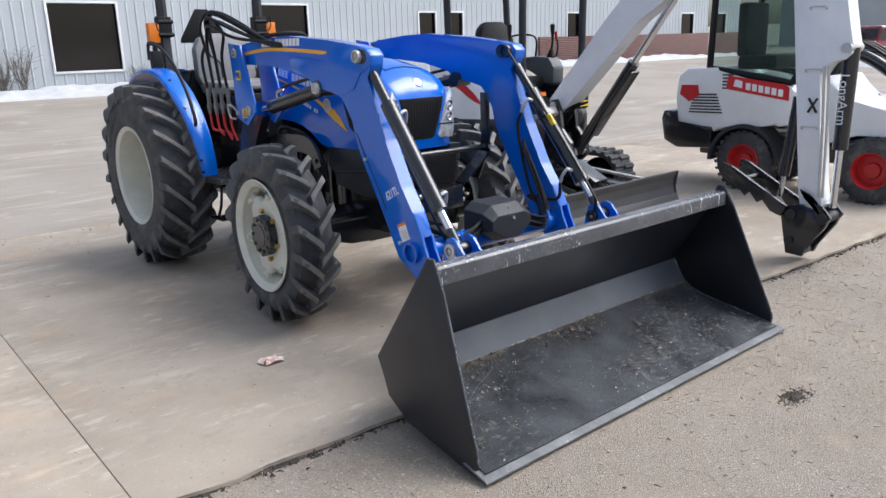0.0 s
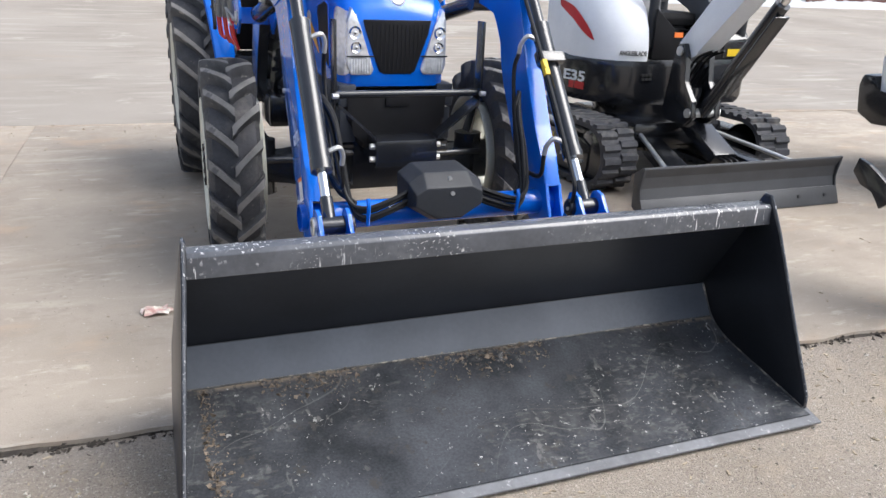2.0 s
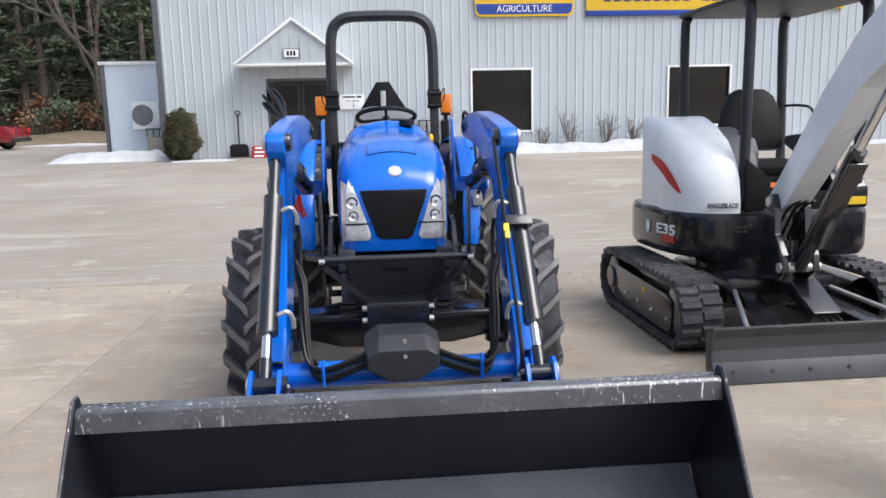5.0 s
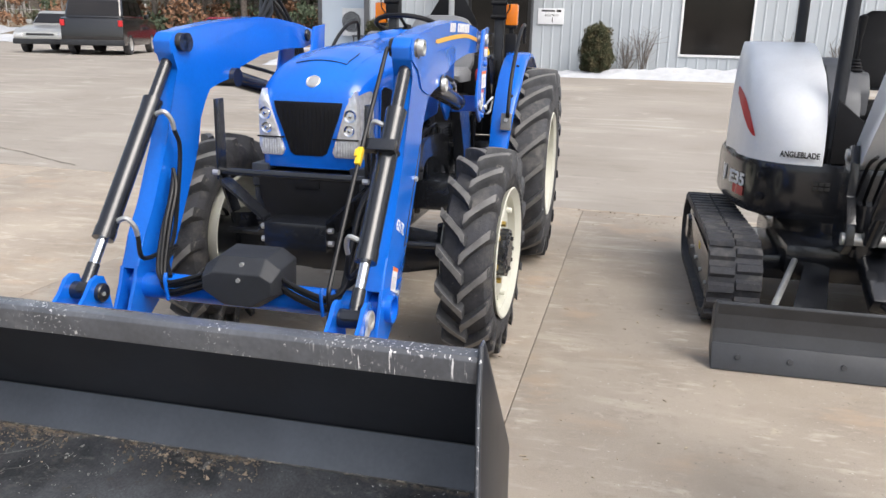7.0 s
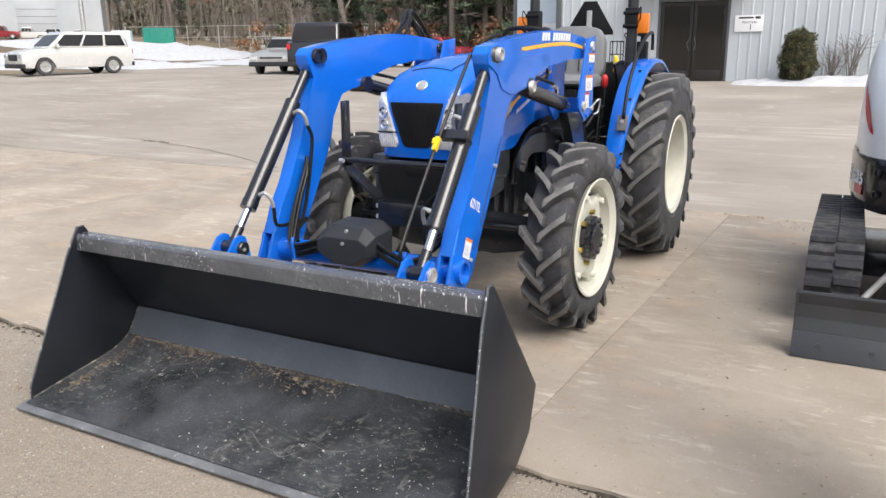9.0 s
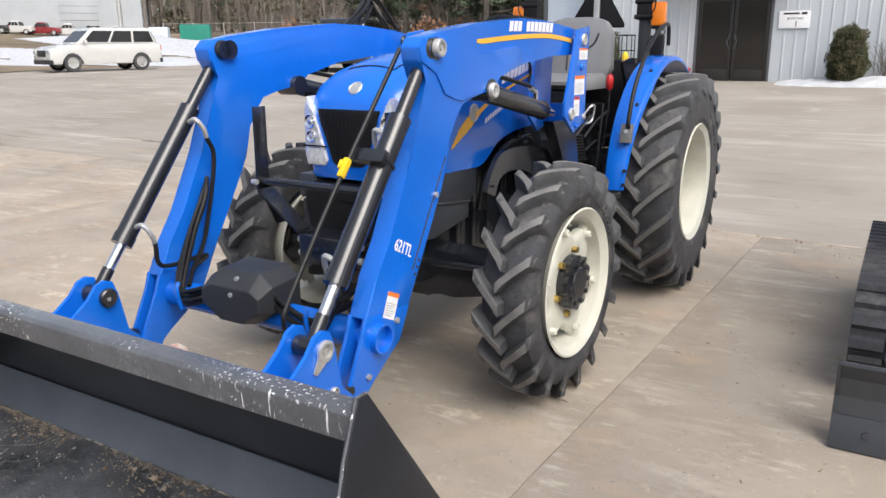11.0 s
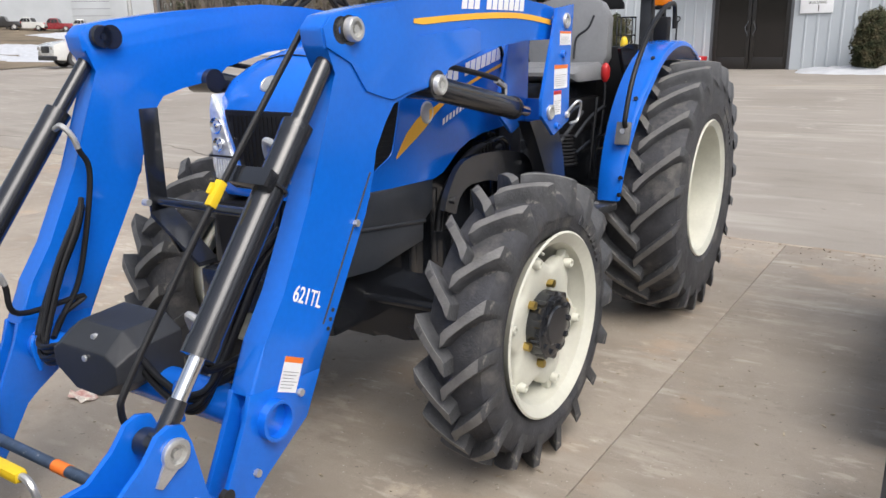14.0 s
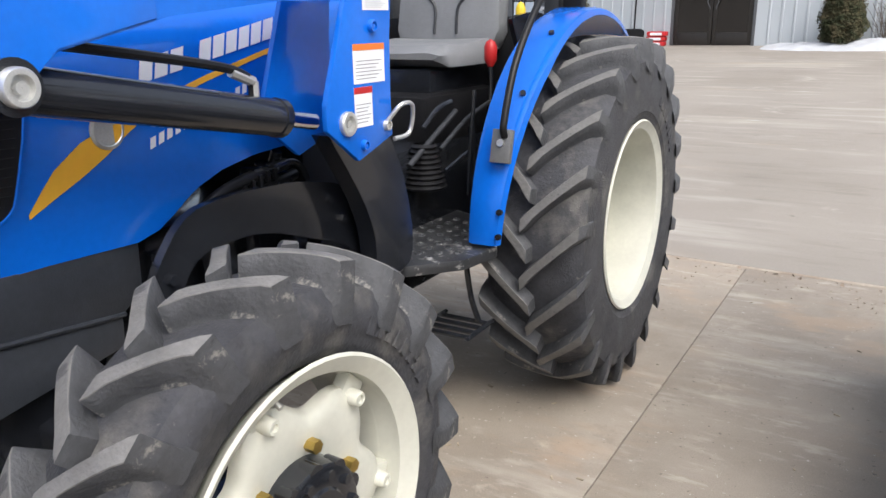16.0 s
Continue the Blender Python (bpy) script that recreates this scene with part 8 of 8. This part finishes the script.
def warehouse(name, m, L, D, H, label):
    w = thing(name, m, label, "building")
    bm = B()
    prism(bm, [(-L / 2, -1), (-L / 2, H), (0, H + L * 0.13), (L / 2, H), (L / 2, -1)], "y", 0, D)
    part("wall", bm, WAREW, w)
    bm = B()
    prism(bm, [(-L / 2 - 0.5, H - 0.1), (-L / 2 - 0.5, H + 0.1), (0, H + L * 0.13 + 0.3), (L / 2 + 0.5, H + 0.1), (L / 2 + 0.5, H - 0.1), (0, H + L * 0.13 + 0.02)], "y", -0.5, D + 0.5)
    part("roof", bm, DKTRIM, w)
    for k in range(3):
        x = -L / 2 + L * (k + 0.5) / 3
        bm = B()
        box(bm, x - 2.2, x + 2.2, -0.08, -0.01, -0.5, 3.6, 0.02)
        d = part("overhead_door", bm, WAREW, w, "white overhead door")
        bm = B()
        for q in range(3):
            box(bm, x - 2.2, x + 2.2, -0.1, -0.08, 0.6 + 0.85 * q, 0.64 + 0.85 * q)
        part("door_seam", bm, DKTRIM, d)


warehouse("warehouse", SITE @ Matrix.Translation((-97, 50, gzs(-97, 50))) @ Matrix.Rotation(radians(48), 4, "Z"), 44, 18, 4.8, "long white metal warehouse with overhead doors")
warehouse("warehouse", SITE @ Matrix.Translation((74, 22, gzs(74, 22))) @ Matrix.Rotation(radians(-70), 4, "Z"), 24, 12, 5.0, "white metal building past the lot")


def stop_sign():
    s = thing("stop_sign", SITE @ Matrix.Translation((-31.5, 17.4, gzs(-31.5, 17.4))) @ Matrix.Rotation(radians(58), 4, "Z"), "red octagonal stop sign on a post", "sign")
    bm = B()
    box(bm, -0.04, 0.04, 0.0, 0.05, 0, 1.75)
    part("post", bm, BARK, s)
    bm = B()
    oc = [(0.45 * math.cos(math.pi / 8 + math.pi / 4 * k), 1.55 + 0.45 * math.sin(math.pi / 8 + math.pi / 4 * k)) for k in range(8)]
    prism(bm, oc, "y", -0.02, 0.0)
    p = part("plate", bm, DECAL, s)
    bm = B()
    prism(bm, [(x * 0.94, 1.55 + (z - 1.55) * 0.94) for x, z in oc], "y", -0.026, -0.02)
    part("red_face", bm, STOPRED, p)
    text("word", "STOP", 0.36, Matrix.Translation((0, -0.03, 1.55)) @ Matrix.Rotation(radians(90), 4, "X"), DECAL, s, 0.003, 0.68)


STOPRED = mat("sign red", (0.55, 0.02, 0.03), 0.4, var=0.05)
stop_sign()
for i, (x, y, h, r, c, lab) in enumerate(((-60, 46, 11, 0.22, STEEL, "grey steel light pole"), (-64, 52, 10, 0.2, BARK, "brown wooden utility pole"))):
    p = thing("utility_pole", SITE @ Matrix.Translation((x, y, gzs(x, y))), lab, "pole")
    bm = B()
    cyl(bm, (0, 0, -0.5), (0, 0, h), r, 12, r * 0.7)
    part("shaft", bm, c, p)
f = thing("chain_link_fence", SITE @ Matrix.Translation((-64, 60, gzs(-64, 60))), "chain link fence with steel posts", "fence")
for k in range(9):
    bm = B()
    x, y = -7 + 3.2 * k, 1.5 * k
    cyl(bm, (x, y, -0.5), (x, y, 2.6), 0.05, 8)
    part("post", bm, STEEL, f)
bm = B()
for k in range(8):
    x, y = -7 + 3.2 * k, 1.5 * k
    for z in (0.1, 1.3, 2.5):
        cyl(bm, (x, y, z), (x + 3.2, y + 1.5, z), 0.02, 5)
part("rail", bm, STEEL, f)
DUMPG = mat("green steel", (0.01, 0.22, 0.16), 0.5, var=0.1)
for x, y, w, h, c, lab in ((-62.5, 57, 3.0, 2.3, DUMPG, "green steel waste container"), (-66, 55, 2.2, 1.8, SHEDW, "pale grey storage cabinet")):
    d = thing("waste_container", SITE @ Matrix.Translation((x, y, gzs(x, y))) @ Matrix.Rotation(radians(40), 4, "Z"), lab, "container")
    bm = B()
    box(bm, -w / 2, w / 2, -0.8, 0.8, 0, h, 0.05)
    for k in range(5):
        box(bm, -w / 2 + w * k / 5, -w / 2 + w * k / 5 + 0.1, -0.86, -0.8, 0.1, h - 0.2)
    part("bin", bm, c, d)


# ---------- woods ----------
def pine(h, seed):
    rng = random.Random(seed)
    t = thing("pine_tree", Matrix(), "tall dark green pine at the edge of the woods", "tree", "pines behind the lot")
    bm = B()
    cyl(bm, (0, 0, -0.5), (0, 0, h), 0.26, 8, 0.04)
    for k in range(26):
        z = h * (0.18 + 0.8 * k / 26)
        a = rng.uniform(0, 6.28)
        L = (1 - k / 27) * 2.6 + 0.5
        tube(bm, [(0, 0, z), (L * 0.5 * math.cos(a), L * 0.5 * math.sin(a), z + 0.1), (L * math.cos(a), L * math.sin(a), z - 0.1)], 0.035, 4, 1)
    part("trunk", bm, BARK, t)
    bm = B()
    for k in range(46):
        z = h * (0.25 + 0.75 * k / 46)
        L = (1 - k / 47) * 2.5 + 0.35
        for q in range(3):
            a = rng.uniform(0, 6.28)
            d = L * rng.uniform(0.45, 1.0)
            leaf_cloud(bm, rng, (d * math.cos(a), d * math.sin(a), z + rng.uniform(-0.2, 0.2)), (0.75, 0.75, 0.32), 42, 0.16, 0.2, 0.6)
    part("crown", bm, PINE, t, smooth=False)
    return t


def hardwood(h, seed, leafy):
    rng = random.Random(seed)
    t = thing("bare_tree", Matrix(), "bare winter hardwood with a few dry brown leaves" if leafy else "bare grey winter hardwood", "tree", "bare trees behind the lot")
    bm = B()
    tips = []

    def grow(p, d, L, r, n):
        e = p + d * L
        tube(bm, [p, p.lerp(e, 0.5) + Vector((rng.gauss(0, 0.05), rng.gauss(0, 0.05), 0)) * L, e], r, 5 if n > 2 else 3, 1)
        if n == 0:
            tips.append(e)
            return
        for _ in range(3 if n > 1 else 4):
            nd = (d + Vector((rng.gauss(0, 0.5), rng.gauss(0, 0.5), rng.gauss(0.1, 0.3)))).normalized()
            grow(p.lerp(e, rng.uniform(0.55, 1.0)), nd, L * rng.uniform(0.5, 0.75), r * 0.55, n - 1)

    grow(Vector((0, 0, -0.3)), Vector((0, 0, 1)), h * 0.42, 0.16, 4)
    part("trunk", bm, BARK, t)
    if leafy:
        bm = B()
        for e in tips:
            if rng.random() < 0.35:
                leaf_cloud(bm, rng, e, (0.4, 0.4, 0.3), 9, 0.10, 0.2)
        part("crown", bm, OAK, t, smooth=False)
    return t


def woods():
    rng = random.Random(11)
    kinds = [pine(15, 1), pine(12, 2), pine(17, 3), hardwood(12, 4, False), hardwood(9, 5, True), hardwood(11, 6, True), hardwood(13, 7, False)]
    spots = []
    for k in range(150):
        u = rng.random()
        if k < 60:
            x, y = rng.uniform(-37, -8), rng.uniform(43, 63)
        else:
            x, y = rng.uniform(-88, -17), rng.uniform(63, 90)
        spots.append((x, y))
    first = set()
    for k, (x, y) in enumerate(spots):
        i = rng.choice((0, 0, 1, 2, 3, 4, 5, 6)) if x > -45 else rng.choice((0, 3, 4, 5, 6, 3, 5, 6))
        s = rng.uniform(0.8, 1.15)
        m = Matrix.Translation((x, y, gz(x, y))) @ Matrix.Rotation(rng.uniform(0, 6.28), 4, "Z")
        if i not in first:
            kinds[i].matrix_world = m
            first.add(i)
        else:
            c = copy_thing(kinds[i], m)
            c.scale = (s, s, s)
    # the thicket that closes the view behind them
    bm = B()
    for k in range(1100):
        x, y = rng.uniform(-115, 4), rng.uniform(62, 106)
        z = gz(x, y)
        h = rng.uniform(5, 12)
        cyl(bm, (x, y, z - 0.5), (x + rng.gauss(0, 0.4), y, z + h), 0.09, 4, 0.02)
        for q in range(5):
            zz = z + h * rng.uniform(0.25, 0.95)
            tube(bm, [(x, y, zz), (x + rng.gauss(0, 1.1), y + rng.gauss(0, 0.5), zz + rng.uniform(0.3, 1.6))], 0.03, 3, 1)
    tagged(part("woods", bm, BARK, smooth=False), "dense brown leafless woods", "woods", kind="stuff")
    bm = B()
    for k in range(420):
        x, y = rng.uniform(-115, 4), rng.uniform(61, 110)
        leaf_cloud(bm, rng, (x, y, gz(x, y) + rng.uniform(0.5, 8)), (1.6, 1.6, 1.2), 60, 0.28, 0.2)
    tagged(part("undergrowth", bm, THICK, smooth=False), "brown and green undergrowth in the woods", "woods", kind="stuff")
    for nm, material, lab, n, zc in (("edge_bushes", OAK, "brown-leaved bushes at the edge of the woods", 110, 1.7), ("young_pines", PINE, "young green pines at the edge of the woods", 80, 1.5)):
        bm = B()
        for k in range(n):
            x, y = rng.uniform(-38, -6), rng.uniform(41.5, 52)
            leaf_cloud(bm, rng, (x, y, gz(x, y) + 0.7 + rng.uniform(0.2, 1.0) * zc), (0.9, 0.9, 0.7), 60, 0.16, 0.2)
        tagged(part(nm, bm, material, smooth=False), lab, "bush", kind="stuff")
    x, y = -29, 37
    t = copy_thing(kinds[3], Matrix.Translation((x, y, gz(x, y))))
    t.scale = (0.45, 0.45, 0.45)


THICK = mat("thicket", (0.20, 0.165, 0.12), 0.95, var=0.3, scale=0.4, col2=(0.085, 0.10, 0.06))
woods()


# ---------- litter and marks on the ground ----------
def crack(pts, w, seed):
    """A tar-dark crack: a thin raised strip that wanders along its line."""
    rng = random.Random(seed)
    bm = B()
    line = spline([(x, y, 0) for x, y in pts], 14)
    rows = []
    for p in line:
        x, y = p.x + rng.gauss(0, 0.012), p.y + rng.gauss(0, 0.02)
        h = w * rng.uniform(0.3, 1.0)
        z = gz(x, y) + 0.006
        rows.append([bm.verts.new((x, y - h, z)), bm.verts.new((x, y, z + 0.004)), bm.verts.new((x, y + h, z))])
    for a, b in zip(rows, rows[1:]):
        for k in range(2):
            bm.faces.new((a[k], a[k + 1], b[k + 1], b[k]))
    tagged(part("crack_seal", bm, TAR), "dark sealed crack across the worn lot", "crack")


TAR = mat("crack tar", (0.10, 0.085, 0.07), 0.9, var=0.3, scale=3, col2=(0.22, 0.19, 0.16))
crack([(-14.8, 6.5), (-13.2, 6.75), (-12.2, 6.9), (-11.1, 7.05), (-9.9, 7.6), (-8.95, 7.5), (-7.1, 7.05), (-5.0, 6.15)], 0.022, 1)
crack([(-11.4, 7.15), (-11.0, 7.25), (-10.6, 7.4)], 0.08, 2)
crack([(-9.2, 7.5), (-8.8, 7.55), (-8.5, 7.45)], 0.07, 3)


APZ = -0.0128
STAIN = (0.40, -0.785)


def litter():
    rng = random.Random(8)
    t = thing("scrap_paper", Matrix.Translation((-1.15, 1.29, slab_z(1.29) + 0.002)), "crumpled pink and white scrap on the concrete", "litter")
    bm = B()
    g = [[bm.verts.new((0.02 * i - 0.07 + rng.gauss(0, 0.004), 0.02 * j - 0.05 + rng.gauss(0, 0.004), abs(rng.gauss(0, 0.012)) + 0.003)) for j in range(6)] for i in range(8)]
    for i in range(7):
        for j in range(5):
            if not (i in (0, 6) and j in (0, 4)):
                bm.faces.new((g[i][j], g[i + 1][j], g[i + 1][j + 1], g[i][j + 1]))
    part("scrap", bm, PINK, t, smooth=False)
    bm = B()
    for _ in range(5200):
        x = rng.uniform(-4.5, 4.5)
        y = edge_y(x) - abs(rng.gauss(0, 0.9)) - 0.02
        s = rng.uniform(0.0025, 0.0065) + 0.007 * rng.random() ** 9
        c = Vector((x, y, APZ + s * 0.35))
        v = [bm.verts.new(c + Vector((rng.gauss(0, 1), rng.gauss(0, 1), rng.gauss(0, 0.6))).normalized() * s) for _ in range(5)]
        for q in ((0, 1, 2), (0, 2, 3), (0, 3, 4), (1, 2, 4), (2, 3, 4)):
            bm.faces.new([v[i] for i in q])
    # a dark oily patch with crumbs
    pat = B()
    cen = [pat.verts.new((STAIN[0], STAIN[1], APZ + 0.003))]
    ringv = []
    for i in range(40):
        t = 2 * math.pi * i / 40
        r = 0.038 * (1 + 0.45 * noise.noise(Vector((math.cos(t) * 2, math.sin(t) * 2, 5))) + 0.25 * noise.noise(Vector((math.cos(t) * 6, math.sin(t) * 6, 8))))
        ringv.append(pat.verts.new((STAIN[0] + 1.4 * r * math.cos(t), STAIN[1] + r * math.sin(t), APZ + 0.001)))
    for i in range(40):
        pat.faces.new((cen[0], ringv[i], ringv[(i + 1) % 40]))
    for _ in range(420):
        c = Vector((rng.gauss(STAIN[0], 0.06), rng.gauss(STAIN[1], 0.032), APZ + 0.001))
        v = [pat.verts.new(c + Vector((rng.gauss(0, 1), rng.gauss(0, 1), rng.gauss(0, 0.4))).normalized() * rng.uniform(0.003, 0.008)) for _ in range(5)]
        for q in ((0, 1, 2), (0, 2, 3), (0, 3, 4), (1, 2, 4), (2, 3, 4)):
            pat.faces.new([v[i] for i in q])
    tagged(part("oil_stain", pat, DIRT), "dark oily stain on the asphalt", "stain", kind="stuff")
    tagged(part("gravel", bm, STONE, smooth=False), "loose pale gravel on the asphalt edge", "gravel", kind="stuff")
    bm = B()
    for k in range(900):
        x, y = rng.uniform(-3.5, 4), rng.uniform(0.45, 5.2)
        if k > 260:
            y = edge_y(x) - abs(rng.gauss(0, 0.8)) - 0.03
        s, a = rng.uniform(0.004, 0.014), rng.uniform(0, 3.14)
        box(bm, -s, s, -s * 0.3, s * 0.3, 0.0, 0.003, 0, Matrix.Translation((x, y, slab_z(y) + 0.0005 if k <= 260 else APZ + 0.001)) @ Matrix.Rotation(a, 4, "Z"))
    tagged(part("wood_chips", bm, CHIP, smooth=False), "small chips scattered on the concrete", "litter", kind="stuff")
    # crumbs of soil left in the bucket's rear seam
    bm = B()
    for _ in range(1500):
        if rng.random() < 0.8:
            x, y = rng.uniform(-1.03, 0.75), 0.252 - abs(rng.gauss(0, 0.045))
            if noise.noise(Vector((x * 3.0, 1.5, 0))) < -0.12:
                continue
        else:
            x, y = -1.045 + abs(rng.gauss(0, 0.03)), rng.uniform(-0.22, 0.24)
        z = 0.109 + (y - 0.138) * (0.53 if y > 0.138 else 0.188)
        s = rng.uniform(0.0025, 0.006) + 0.009 * rng.random() ** 6
        c = Vector((x, y, z + s * 0.3))
        v = [bm.verts.new(c + Vector((rng.gauss(0, 1), rng.gauss(0, 1), rng.gauss(0, 0.6))).normalized() * s) for _ in range(5)]
        for q in ((0, 1, 2), (0, 2, 3), (0, 3, 4), (1, 2, 4), (2, 3, 4)):
            bm.faces.new([v[i] for i in q])
    o = part("soil_crumbs", bm, SOIL, smooth=False)
    o.matrix_world = tractor.matrix_world
    tagged(o, "dry brown soil crumbs along the bucket seam", "dirt", kind="stuff")
    # pale sand washed along the far joint of the slabs
    bm = B()
    rows = []
    for i in range(401):
        x = -9 + 18 * i / 400
        y = edge_y(x - 0.14) + 5.45
        n1, n2 = noise.noise(Vector((x * 1.7, 21, 0))), noise.noise(Vector((x * 8.0, 27, 0)))
        a, b = max(0.004, 0.035 + 0.035 * n1 + 0.02 * n2), max(0.004, 0.022 + 0.02 * n2)
        rows.append([bm.verts.new((x, y - a, slab_z(y - a) + 0.0012)), bm.verts.new((x, y, slab_z(y) + 0.005)), bm.verts.new((x, y + b, slab_z(y) + 0.002))])
    for p, q in zip(rows, rows[1:]):
        for k in range(2):
            bm.faces.new((p[k], q[k], q[k + 1], p[k + 1]))
    tagged(part("joint_sand", bm, SAND), "pale sand washed along the joint of the slabs", "sand", kind="stuff")
    bm = B()
    for _ in range(1500):
        x = rng.uniform(-5, 6)
        y = edge_y(x - 0.14) + 5.43 - abs(rng.gauss(0, 0.28))
        s = rng.uniform(0.003, 0.008) + 0.012 * rng.random() ** 8
        c = Vector((x, y, slab_z(y) + s * 0.25))
        v = [bm.verts.new(c + Vector((rng.gauss(0, 1), rng.gauss(0, 1), rng.gauss(0, 0.5))).normalized() * s) for _ in range(5)]
        for q in ((0, 1, 2), (0, 2, 3), (0, 3, 4), (1, 2, 4), (2, 3, 4)):
            bm.faces.new([v[i] for i in q])
    tagged(part("grit", bm, SAND, smooth=False), "brown grit scattered by the slab joint", "gravel", kind="stuff")
    # dark strip of uneven width along the open joint between slab and asphalt
    bm = B()
    rows = []
    for i in range(361):
        x = -9 + 18 * i / 360
        n1, n2 = noise.noise(Vector((x * 2.1, 3, 0))), noise.noise(Vector((x * 9.0, 7, 0)))
        wd = 0.022 + 0.016 * n1 + 0.010 * n2
        y = edge_y(x) - 0.006
        rows.append([bm.verts.new((x, y - max(0.006, wd), -0.0105)), bm.verts.new((x, y + 0.012, -0.006))])
    for p, q in zip(rows, rows[1:]):
        bm.faces.new((p[0], q[0], q[1], p[1]))
    tagged(part("joint_dirt", bm, DIRT), "dark strip in the joint along the slab edge", "dirt", kind="stuff")
    # crumbled edge between slab and asphalt
    bm = B()
    for _ in range(2400):
        x = rng.uniform(-4.5, 4.5)
        y = edge_y(x) + rng.gauss(-0.015, 0.024)
        s = rng.uniform(0.005, 0.016)
        c = Vector((x, y, -0.010))
        v = [bm.verts.new(c + Vector((rng.gauss(0, 1), rng.gauss(0, 1), rng.gauss(0, 0.5))).normalized() * s) for _ in range(5)]
        for q in ((0, 1, 2), (0, 2, 3), (0, 3, 4), (1, 2, 4), (2, 3, 4)):
            bm.faces.new([v[i] for i in q])
    tagged(part("joint_crumbs", bm, DIRT, smooth=False), "dark crumbs along the slab edge", "dirt", kind="stuff")


PINK = mat("pink scrap", (0.62, 0.32, 0.28), 0.8, var=0.2, scale=30, col2=(0.75, 0.7, 0.6))
CHIP = mat("pale wood chips", (0.52, 0.43, 0.31), 0.9, var=0.3, scale=20)
STONE = mat("pale stones", (0.58, 0.53, 0.46), 0.9, var=0.3, scale=20)
SOIL = mat("dry soil", (0.27, 0.215, 0.16), 0.95, var=0.3, scale=20)
SAND = mat("pale sand", (0.47, 0.40, 0.32), 0.95, var=0.2, scale=6, col2=(0.33, 0.26, 0.20))
DIRT = mat("dark dirt", (0.09, 0.075, 0.06), 0.95, var=0.3, scale=20)
litter()
